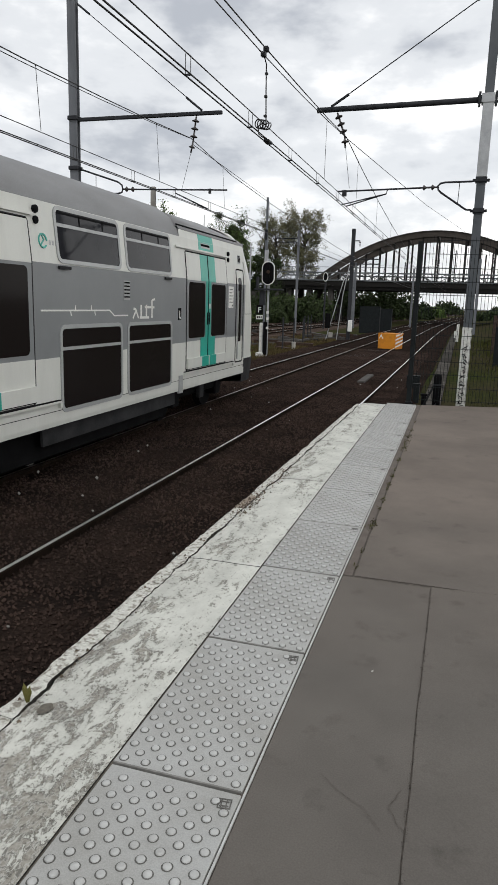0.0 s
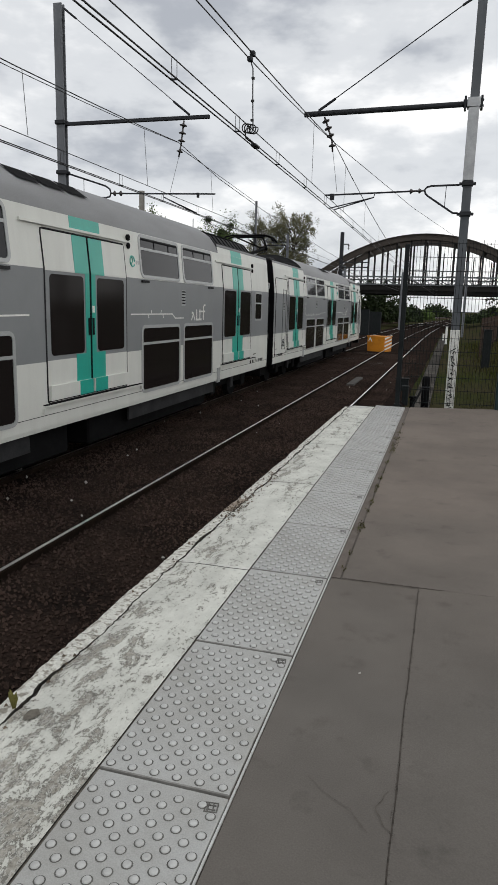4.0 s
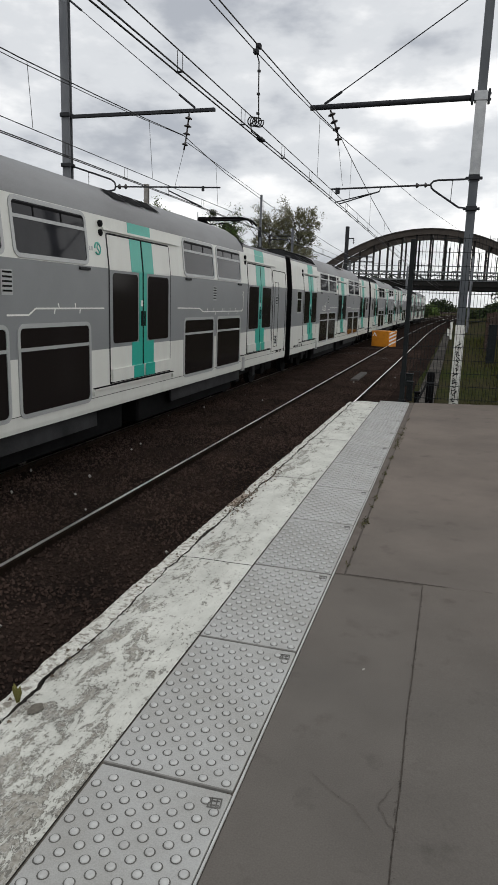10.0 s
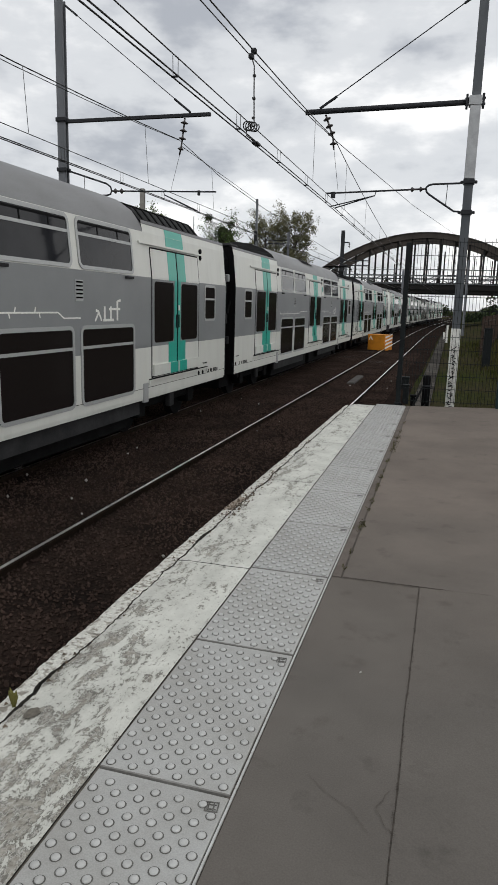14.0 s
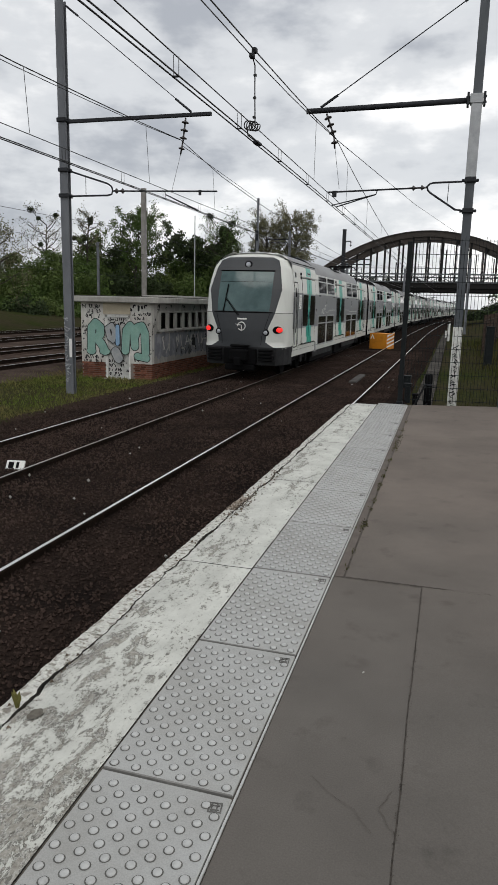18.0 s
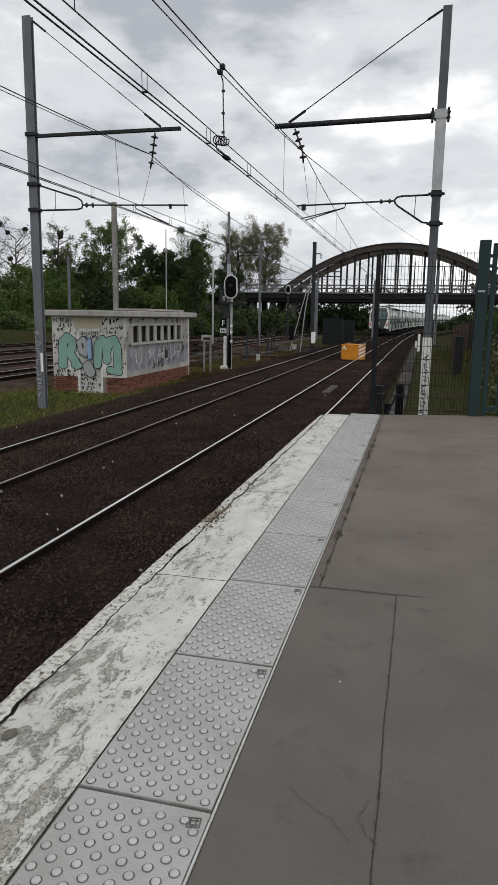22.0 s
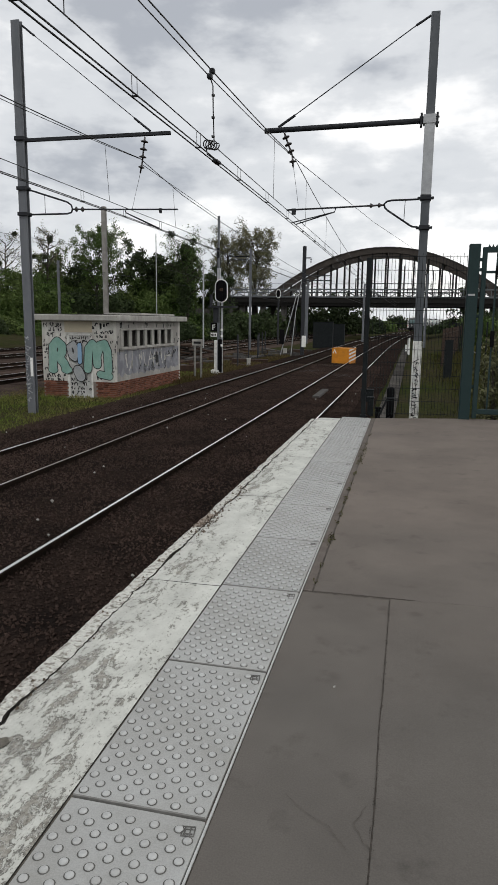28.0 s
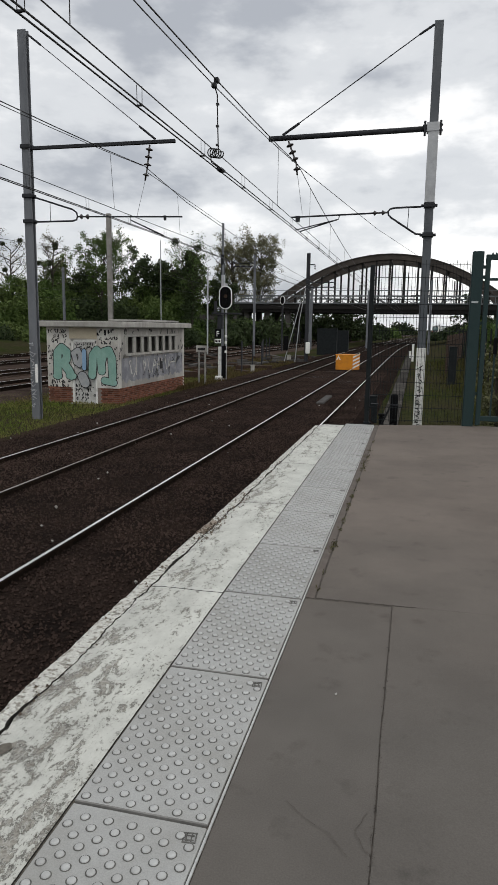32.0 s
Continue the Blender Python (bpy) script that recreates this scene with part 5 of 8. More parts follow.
    # lamps
    for s in (-1, 1):
        z, x = 1.53, s * 0.80
        y = face_y(0.80, z)
        bm = bmesh.new()
        disc_stack(bm, x, y - 0.08, z, ((0, 0.11), (0.07, 0.115), (0.10, 0.09)), 14, "y")
        h = part("headlight", bm, M_BLACK, car, "round headlight")
        bm = bmesh.new()
        disc_stack(bm, x, y, z, ((0, 0.072), (0.03, 0.068), (0.042, 0.03)), 12, "y")
        part("lens", bm, M_LENS, h)
        # tail lamp on the cheek
        bm = bmesh.new()
        disc_stack(bm, 0, 0, 0, ((-0.05, 0.14), (0.012, 0.135), (0.02, 0.10)), 16, "y")
        t = part("tail_lamp_surround", bm, M_BLACK, car, "black oval tail lamp surround")
        c = cheek(1.62, s, 0.26)
        t.matrix_basis = pose(c[0], c[1] + 0.01, 1.62, 0, 0, -s * 30) @ Matrix.Diagonal((1.25, 1, 0.88, 1))
        bm = bmesh.new()
        disc_stack(bm, 0.045 * s, 0.0, 0, ((0, 0.092), (0.03, 0.088), (0.05, 0.05)), 14, "y")
        part("tail_lens", bm, M_RED if lit else M_REDOFF, t, "glowing red tail lamp" if lit else "unlit tail lamp")
    bm = bmesh.new()
    y = face_y(0, 3.68)
    disc_stack(bm, 0, y - 0.05, 3.70, ((0, 0.125), (0.075, 0.12), (0.09, 0.095)), 16, "y")
    th = part("top_headlight", bm, M_BLACK, car, "round lamp above the windscreen")
    bm = bmesh.new()
    disc_stack(bm, 0, y + 0.03, 3.70, ((0, 0.088), (0.022, 0.08), (0.03, 0.04)), 14, "y")
    part("lens", bm, M_LENS, th)
    bm = bmesh.new()
    for s in (-1, 1):
        tube(bm, [(s * x, face_y(x, z) + 0.004, z) for x, z in ((0.90, 2.13), (0.80, 1.80), (0.68, 1.42), (0.66, 1.14))], 0.007, 4)
    part("mask_joint", bm, M_BLACK, car, "dark panel joint in the cab face")
    bm = boxes((-0.56, 0.56, 11.24, 11.372, 0.50, 1.02), bevel=0.03)
    part("coupler_recess", bm, M_BLACK, car, "black recess round the coupler")
    # dark front valance and coupler
    bm = bmesh.new()
    lo, hi = [], []
    pts = [(-1.435, 9.95), (-1.435, 10.4), (-1.37, 10.85), (-1.18, 11.2), (-0.6, 11.32), (0, 11.36), (0.6, 11.32), (1.18, 11.2), (1.37, 10.85), (1.435, 10.4), (1.435, 9.95)]
    for x, y in pts:
        lo.append(bm.verts.new((x * 0.97, y - 0.06, 0.48)))
        hi.append(bm.verts.new((x, y, 1.06)))
    for i in range(len(pts) - 1):
        bm.faces.new((lo[i], lo[i + 1], hi[i + 1], hi[i]))
    bm.faces.new(lo)
    bm.faces.new(hi[::-1])
    bmesh.ops.recalc_face_normals(bm, faces=bm.faces[:])
    part("valance", bm, M_TSKIRT, car, "dark grey front valance")
    bm = boxes((-0.5, 0.5, 11.1, 11.42, 0.3, 0.5), (-0.32, 0.32, 11.25, 11.48, 1.06, 1.13), (-0.28, 0.28, 11.2, 11.62, 0.62, 0.98), (-0.12, 0.12, 11.2, 11.68, 0.45, 0.75), bevel=0.04)
    part("coupler", bm, M_BLACK, car, "black automatic coupler")
    for s in (-1, 1):
        for k in range(4):
            x0, x1 = sorted((s * 0.62, s * 1.1))
            part("buffer_rib", boxes((x0, x1, 11.08, 11.40, 0.62 + 0.105 * k, 0.695 + 0.105 * k), bevel=0.02), M_TDARK, car, "dark ribbed anti-climb buffer")


def cab_car(lit):
    car = thing("cab_car", "cream grey double-deck cab car, dark face" + (" and red tail lamps" if lit else ""), "train car", "train cars")
    out = car_shell(car, -HALF, 10.0)
    bm = bmesh.new()
    prism(bm, out, -HALF, -HALF + 0.04)
    part("end_wall", bm, M_BLACK, car)
    bellows(car, HALF)
    roof(car, -HALF, 10.0, True)
    # rounded cab roof
    bm = bmesh.new()
    dome = [(1.30, 3.80), (1.2, 3.9), (1.0, 4.02), (0.7, 4.14), (0.35, 4.2), (0, 4.22)]
    secs = [(6.0, [(x * 1.0, z) for x, z in VAULT[1:]] + []), (7.2, None), (8.6, None), (9.4, None), (10.0, None)]
    rows = []
    for y, p in secs:
        k = max(0.0, (y - 8.6) / 1.4)
        q = [(x, z - 0.10 * k * (z - 3.8) / 0.42) for x, z in dome]
        rows.append([bm.verts.new((x, y, z)) for x, z in q] + [bm.verts.new((-x, y, z)) for x, z in q[-2::-1]])
    for a, b in zip(rows, rows[1:]):
        for i in range(len(a) - 1):
            bm.faces.new((a[i], b[i], b[i + 1], a[i + 1]))
    bm.faces.new(rows[0])
    bmesh.ops.recalc_face_normals(bm, faces=bm.faces[:])
    part("cab_roof", bm, M_TROOF, car, "grey rounded cab roof", smooth=True)
    bm = bmesh.new()
    for s in (-1, 1):
        tube(bm, [(s * 1.28, 6.0, 3.83), (s * 1.28, 9.6, 3.83), (s * 1.1, 10.1, 3.92)], 0.018)
    part("roof_gutter", bm, M_TDARK, car)
    sides(car, (), True)
    for sx in (-1, 1):
        # cab door and notice
        bm = bmesh.new()
        ring_frame(bm, sx, 9.28, 9.86, 1.0, 3.2, 0.03, 0.008, 0.08)
        c = part("cab_door", bm, M_TDARK, car, "narrow cab side door")
        bm = bmesh.new()
        plate(bm, sx, 9.45, 9.68, 1.5, 3.0, 0.006, 0.02, 0.06)
        part("cab_door_glass", bm, M_TGLASS, c)
        bm = bmesh.new()
        for yy in (9.34, 9.80):
            tube(bm, [(sx * 1.46, yy, 1.1), (sx * 1.46, yy, 2.7)], 0.018)
        part("grab_rail", bm, M_TFRAME, c, "steel grab rail")
        vent(car, sx, 9.57, 3.42, 0.1, 0.1)
        bm = bmesh.new()
        plate(bm, sx, 8.74, 9.08, 2.3, 2.78, 0.004, 0.008)
        nt = part("notice", bm, M_WHITE, car, "white printed notice")
        bm = bmesh.new()
        for k in range(5):
            plate(bm, sx, 8.79, 9.03 - 0.05 * (k % 2), 2.42 + k * 0.07, 2.437 + k * 0.07, 0.006, 0.005)
        plate(bm, sx, 8.98, 9.04, 2.33, 2.37, 0.006, 0.005)
        part("text_bars", bm, M_TSKIRT, nt)
        bm = bmesh.new()
        plate(bm, sx, 5.81, 5.96, 2.06, 2.29, 0.003, 0.008)
        ic = part("access_sign", bm, M_BLACK, car, "black access pictogram")
        bm = bmesh.new()
        plate(bm, sx, 5.86, 5.9, 2.1, 2.24, 0.005, 0.005)
        plate(bm, sx, 5.88, 5.93, 2.08, 2.12, 0.005, 0.005)
        part("pictogram", bm, M_WHITE, ic)
        vent(car, sx, 7.35, 3.54, 0.26, 0.05)
        bm = bmesh.new()
        for k in range(4):
            plate(bm, sx, 10.02 + k * 0.075, 10.075 + k * 0.075, 1.05, 1.16, -0.03, 0.04)
        part("number_bar", bm, M_BLACK, car)
    for y in (-7.6, 7.6):
        bogie(car, y)
    pantograph(car, -8.3)
    nose(car, lit)
    return car


CARS = []                       # (thing, place in the train at the start, faces back)


def make_train():
    mid = middle_car()
    plain, lit = cab_car(False), cab_car(True)
    first = [(6.4, "a"), (-15.2, "m"), (-36.8, "m"), (-58.4, "n"), (-80.0, "b"), (-102.9, "a"), (-124.5, "m"), (-146.1, "m"), (-167.7, "n"), (-189.3, "l")]
    used = set()
    for u, k in first:
        src = mid if k in "mn" else (lit if k == "l" else plain)
        ob = src if src not in used else copy_thing(src, pose(0, 0, 0))
        used.add(src)
        CARS.append((ob, u, k in "bnl"))


make_train()


def gone(t):
    """How far the train has gone at t seconds."""
    t1 = 17.5
    a = min(t, t1)
    s = 3.89220 * a + 0.574246 * a ** 2 - 0.00559891 * a ** 3 - 1.99221e-5 * a ** 4
    if t > t1:
        d = t - t1
        s += 18.6 * d + 0.35 * min(d, 1.5) ** 2 + 1.05 * max(0, d - 1.5)
    return s + float(np.interp(t, (0, 1.5, 2, 2.5, 2.9, 5, 6.5, 7, 7.5, 9, 10.2, 11, 11.5, 12, 12.5, 13, 16, 17, 17.6, 18.2, 19.2), (-0.1, 0.03, 0.19, 0.08, 0.03, 0.03, 0.05, 0.17, 0.06, 0.43, 0.29, 0.35, 0.36, 0.57, 0.26, 0.3, 0.50, 0.72, 0.62, 0.35, 0.1)))


def train_rows(u, back):
    rows = []
    for i in range(65):
        t = i * 0.5
        y = u + gone(t)
        rows.append((t, pose(lane(y, FAR), y, RAIL, 0, 0, heading(y) + (180 if back else 0))))
    return rows


def motions():
    for ob, u, back in CARS:
        walk(ob, train_rows(u, back))

# ---- overhead line ----
def mast(name, x, y, z0, z1, half, material, label, category="mast"):
    """An H-section steel mast."""
    root = thing(name, label, category, "line masts")
    bm = bmesh.new()
    t, d = half * 0.14, half * 0.55
    for s in (-1, 1):
        box(bm, x - half, x + half, y + s * d - t, y + s * d + t, z0, z1, bevel=0.004)
    box(bm, x - t, x + t, y - d + t, y + d - t, z0, z1)
    part("shaft", bm, material, root)
    return root


def clamp(root, x, y, z, r):
    bm = boxes((x - r, x + r, y - r, y + r, z - 0.05, z + 0.05), (x - r - 0.06, x - r, y - 0.04, y + 0.04, z - 0.03, z + 0.03), (x + r, x + r + 0.06, y - 0.04, y + 0.04, z - 0.03, z + 0.03), bevel=0.01)
    part("clamp", bm, M_ARM, root)


def insulator(root, a, b, n=3, r=0.085):
    """A string of dark sheds from a to b."""
    a, b = Vector(a), Vector(b)
    d = b - a
    rot = d.to_track_quat("Z", "Y").to_matrix().to_4x4()
    bm = bmesh.new()
    prof = [(0, 0.02)]
    L = d.length
    for k in range(n):
        c = L * (k + 0.6) / (n + 0.2)
        prof += [(c - 0.05, 0.022), (c - 0.03, 0.035), (c, r), (c + 0.018, r * 0.9), (c + 0.03, 0.022)]
    prof.append((L, 0.02))
    disc_stack(bm, 0, 0, 0, prof, 12)
    bmesh.ops.transform(bm, matrix=Matrix.Translation(a) @ rot, verts=bm.verts[:])
    part("insulator", bm, M_INSUL, root, "dark ribbed insulator", smooth=True)


def right_mast():
    X, Y = 0.16, 17.0
    m = mast("overhead_line_mast", X, Y, -1.3, 8.3, 0.098, M_MASTDARK, "grey steel mast with a white painted foot beyond the fence")
    bm = boxes((X - 0.108, X + 0.108, Y - 0.108, Y + 0.108, -1.2, 1.08), bevel=0.01)
    part("white_foot", bm, M_WHITEPAINT, m, "white painted mast foot with black scribbles")
    rng = random.Random(2)
    bm = bmesh.new()
    for k in range(34):
        z = 0.62 - k * 0.045
        pts = [(X - 0.02 + rng.uniform(-0.06, 0.08), Y - 0.112, z + rng.uniform(-0.05, 0.05)) for _ in range(3)]
        tube(bm, pts, 0.011, 4)
    tagged(part("scribble", bm, M_BLACK, m), kind="stuff")
    bm = boxes((X - 0.115, X + 0.115, Y - 0.115, Y + 0.115, 4.42, 6.0), bevel=0.006)
    part("pale_section", bm, M_GALV, m, "pale galvanised mast section")
    bm = boxes((X - 0.15, X + 0.13, Y - 0.13, Y + 0.13, 5.96, 6.16), bevel=0.01)
    part("arm_collar", bm, M_GALV, m)
    for dx in (-0.19, 0.16):
        part("collar_plate", boxes((X + dx - 0.025, X + dx + 0.025, Y - 0.1, Y + 0.1, 5.92, 6.2), (X + dx - 0.045, X + dx + 0.045, Y - 0.03, Y + 0.03, 5.98, 6.02), (X + dx - 0.045, X + dx + 0.045, Y - 0.03, Y + 0.03, 6.1, 6.14), bevel=0.006), M_ARM, m, "dark bolted plate")
    for z in (4.36, 3.70):
        clamp(m, X, Y, z, 0.125)
    bm = tubes([[(X - 0.1, Y, 6.05), (-3.68, Y, 6.0)]], 0.062, 10)
    part("cross_arm", bm, M_ARM, m, "dark tubular cross arm", smooth=True)
    bm = bmesh.new()
    tube(bm, [(X - 0.1, Y, 8.24), (-0.25, Y, 8.06)], 0.026)
    tube(bm, [(-0.25, Y, 8.06), (-3.1, Y, 6.23)], 0.012)
    tube(bm, [(-2.95, Y, 6.32), (-3.35, Y, 6.07)], 0.03)
    part("stay_rod", bm, M_ARM, m, "slanting stay rod")
    insulator(m, (-3.2, Y, 5.93), (-3.0, Y, 5.42), 3, 0.095)
    insulator(m, (-3.0, Y, 5.42), (-2.97, Y, 5.15), 1)
    bm = bmesh.new()
    tube(bm, [(-2.97, Y, 5.2), (-2.82, Y, 4.24)], 0.005)
    part("dropper", bm, M_WIRE, m)
    bm = bmesh.new()
    tube(bm, [(-0.02, Y, 4.34), (-0.62, Y, 4.33), (-0.72, Y, 4.31), (-0.78, Y, 4.25), (-0.76, Y, 4.17), (-0.70, Y, 4.11), (-0.12, Y, 3.73), (0.0, Y, 3.72)], 0.022)
    tube(bm, [(-0.3, Y, 4.33), (-0.31, Y, 3.86)], 0.008)
    part("bracket", bm, M_ARM, m, "looped steel bracket", smooth=True)
    insulator(m, (-0.78, Y, 4.23), (-1.2, Y, 4.22), 2, 0.06)
    bm = bmesh.new()
    tube(bm, [(-1.15, Y, 4.22), (-3.1, Y, 4.17)], 0.02)
    for dz in (0, 0.05):
        tube(bm, [(-1.92, Y, 4.18), (-1.94, Y, 4.1), (-2.98 + dz * 2, Y + dz, 3.87 - dz * 0.6)], 0.014)
    box(bm, -2.98, -2.88, Y - 0.03, Y + 0.03, 4.06, 4.2)
    part("registration_arm", bm, M_ARM, m, "thin registration arm")
    bm = boxes((X - 0.35, X + 0.35, Y - 0.35, Y + 0.35, -1.4, -1.05), bevel=0.03)
    part("footing", bm, M_CONCRETE, m)
    return m


def left_mast():
    X, Y = -10.37, 17.3
    m = mast("overhead_line_mast", X, Y, -1.2, 9.07, 0.12, M_STEELGREY, "grey steel mast standing in grass before the hut")
    for z in (6.19, 4.93, 4.27):
        clamp(m, X, Y, z, 0.14)
    bm = boxes((X, -6.18, Y - 0.045, Y + 0.045, 6.11, 6.195), bevel=0.008)
    part("cross_arm", bm, M_ARM, m, "dark steel cross arm")
    bm = bmesh.new()
    tube(bm, [(X + 0.15, Y, 8.95), (X + 0.5, Y, 8.68)], 0.028)
    tube(bm, [(X + 0.5, Y, 8.68), (-7.1, Y, 6.52)], 0.011)
    tube(bm, [(-7.15, Y, 6.55), (-6.72, Y, 6.22)], 0.03)
    part("stay_rod", bm, M_ARM, m, "slanting stay rod")
    insulator(m, (-6.87, Y, 6.09), (-6.95, Y, 5.5), 3, 0.1)
    insulator(m, (-6.95, Y, 5.5), (-7.01, Y, 5.22), 1)
    bm = bmesh.new()
    tube(bm, [(-7.0, Y, 5.25), (-7.26, Y, 4.3)], 0.005)
    part("dropper", bm, M_WIRE, m)
    bm = bmesh.new()
    tube(bm, [(X, Y, 4.95), (-9.1, Y, 4.56), (-8.98, Y, 4.48), (-8.95, Y, 4.38), (-8.98, Y, 4.29), (-9.1, Y, 4.26), (X, Y, 4.26)], 0.024)
    tube(bm, [(-9.75, Y, 4.75), (-9.75, Y, 4.27)], 0.008)
    part("bracket", bm, M_ARM, m, "looped steel bracket", smooth=True)
    insulator(m, (-8.95, Y, 4.37), (-8.55, Y, 4.36), 2, 0.07)
    bm = bmesh.new()
    tube(bm, [(-8.6, Y, 4.36), (-6.0, Y, 4.3)], 0.02)
    for dz in (0, 0.05):
        tube(bm, [(-7.45, Y, 4.34), (-7.43, Y, 4.25), (-6.5 - dz, Y + dz, 3.84)], 0.014)
    box(bm, -6.5, -6.44, Y - 0.025, Y + 0.025, 4.22, 4.34)
    part("registration_arm", bm, M_ARM, m, "thin registration arm")
    rng = random.Random(12)
    bm = bmesh.new()
    for k in range(22):
        z = 1.0 - k * 0.085
        pts = [(X + rng.uniform(-0.1, 0.1), Y - 0.138, z + rng.uniform(-0.05, 0.05)) for _ in range(3)]
        tube(bm, pts, 0.011, 4)
    tagged(part("scribble", bm, M_GALV, m, "pale scribbles on the mast"), kind="stuff")
    bm = boxes((X + 0.06, X + 0.14, Y - 0.145, Y - 0.138, -0.1, 0.42))
    part("white_plate", bm, M_WHITE, m)
    # a second, darker post just behind
    bm = boxes((X - 0.28, X - 0.17, Y + 0.5, Y + 0.6, -1.2, 0.35), bevel=0.01)
    part("cable_duct", bm, M_ARM, m, "dark cable duct")


right_mast()
left_mast()


def line(name, pts, r, label):
    me = tubes([pts], r, 5)
    ob = part(name, me, M_WIRE, None, "", True)
    return tagged(ob, label, "wire", "overhead wires")


def carrier_z(y):
    if y < 17:
        return 4.695 + 0.0013 * (y + 5.6) ** 2 if y > -29 else 5.40
    return 4.36 + 0.00163 * (y - 42) ** 2 if y < 67 else (4.4 + 0.0012 * (y - 96) ** 2)


def contact_z(y):
    return 3.79 + 0.0045 * min(max(y, 0), 16)


def aux_z(y):
    return 4.00 + 0.003 * min(max(y, 0), 30)


def far_lean(y):
    return min(1.0, max(0.0, (y + 10) / 27.3)) if y < 17.3 else max(0.0, 1 - (y - 17.3) / 14)


def far_carrier(y):
    """x and z of the far track's carrier cable, which leans out to the mast's insulator."""
    if y < 17.3:
        return lane(y, -6.5) - 0.45 * far_lean(y), carrier_z(y) + 0.07 + 0.06 * min(1.0, max(0.0, (y - 10) / 7))
    return lane(y, -6.5) - 0.45 * far_lean(y), carrier_z(y)


def wires():
    ysn = [-30 + 2.35 * i for i in range(21)] + [20 + 4 * i for i in range(26)]
    for c, lean in ((-3.0, lambda y: 0.0), (-6.5, far_lean)):
        dz, da = (0.0, 0.0) if c > -4 else (-0.05, -0.03)
        for o in (-0.035, 0.035):
            line("contact_wire", [(lane(y, c) + o - 0.32 * lean(y), y, contact_z(y) + dz + 0.098 * lean(y)) for y in ysn], 0.0092, "thin dark contact wire over the track")
        line("auxiliary_wire", [(lane(y, c) - 0.36 * lean(y), y, aux_z(y) + da + 0.115 * lean(y)) for y in ysn], 0.0075, "thin dark auxiliary wire over the track")
    line("carrier_wire", [(lane(y, -3.0), y, carrier_z(y)) for y in ysn if y < 120], 0.010, "sagging dark carrier cable over the track")
    line("carrier_wire", [(*far_carrier(y)[:1], y, far_carrier(y)[1]) for y in ysn if y < 120], 0.010, "sagging dark carrier cable over the track")
    line("carrier_wire", [(far_carrier(y)[0] - 0.02, y, far_carrier(y)[1] - 0.05 * min(1, (17.3 - y) / 6)) for y in ysn if y <= 17.3], 0.007, "second thin carrier cable beside the first")
    line("carrier_wire", [(lane(y, -3.0) - 0.01, y, carrier_z(y) - 0.10 * min(1, (17 - y) / 6)) for y in ysn if y <= 17], 0.008, "second carrier cable beside the first")
    line("anchor_wire", [(-3.0, 17, 5.4), (-1.9, 32, 5.93), (0.07, 55, 6.95)], 0.009, "straight wire running to a far mast")
    line("anchor_wire", [(-6.95, 17.3, 5.42), (-7.9, 24, 5.8), (-9.62, 34, 6.55)], 0.009, "straight wire anchored on a far post")
    # droppers
    near = [0.5, 2.7, 4.95, 7.21, 9.44, 11.7, 13.97, 16.25, 18.6, 20.9, 23.3, 25.7, 28.1, 31, 35, 39]
    far = [6.7, 8.95, 11.2, 13.5, 15.7, 18.1, 20.3, 22.5, 24.8, 27, 30, 34]
    for ys, c, dz, da in ((near, -3.0, 0.0, 0.0), (far, -6.5, -0.05, -0.03)):
        for y in ys:
            k = far_lean(y) if c < -4 else 0.0
            x = lane(y, c) - 0.34 * k
            z0, z1 = contact_z(y) + dz + 0.098 * k, aux_z(y) + da + 0.115 * k
            bm = bmesh.new()
            tube(bm, [(x - 0.02, y - 0.01, z0), (x - 0.02, y - 0.02, z1)], 0.004, 4)
            tube(bm, [(x + 0.02, y + 0.03, z0), (x + 0.02, y + 0.03, z1)], 0.004, 4)
            tagged(part("dropper", bm, M_WIRE), "thin looped dropper between the wires", "dropper", "wire droppers")
            bm = boxes((x - 0.042, x + 0.042, y - 0.008, y + 0.014, z0 - 0.008, z0 + 0.008))
            tagged(part("wire_clip", bm, M_ARM), "small dark clip joining the contact wires", "clip", "wire clips")
    for y, c in ((-3, -3.0), (1.2, -3.0), (5.72, -3.0), (14.62, -3.0), (19.0, -3.0), (23.5, -3.0), (28.2, -3.0), (33, -3.0), (5.6, -6.5), (10.2, -6.5), (14.9, -6.5), (19.3, -6.5), (23.8, -6.5), (28, -6.5)):
        x, z = (lane(y, c), carrier_z(y)) if c > -4 else far_carrier(y)
        k = far_lean(y) if c < -4 else 0.0
        bm = tubes([[(x, y, z), (lane(y, c) - 0.36 * k, y, aux_z(y) + 0.1 * k)]], 0.005, 4)
        tagged(part("dropper", bm, M_WIRE), "long thin dropper from the carrier cable", "dropper", "wire droppers")
    # the jumper with its coil
    root = thing("jumper_cable", "dark jumper cable ending in a coil on the wires", "cable")
    bm = bmesh.new()
    tube(bm, [(-2.975, 10.08, 5.0), (-2.985, 10.06, 4.9), (-2.965, 10.1, 4.82), (-2.965, 10.12, 4.5), (-2.955, 10.14, 4.02)], 0.010, 6)
    for z in (4.7, 4.4, 4.14):
        box(bm, -2.985, -2.945, 10.1, 10.14, z - 0.014, z + 0.014)
    part("jumper", bm, M_WIRE, root)
    bm = bmesh.new()
    pts = [(-3.06 + 0.0045 * t + 0.058 * math.cos(t), 10.08 + 0.004 * t, 4.03 + 0.062 * math.sin(t)) for t in (i * 0.42 for i in range(62))]
    tube(bm, [(-3.06, 10.05, 3.98)] + pts + [(-2.955, 10.14, 4.05)], 0.009, 5)
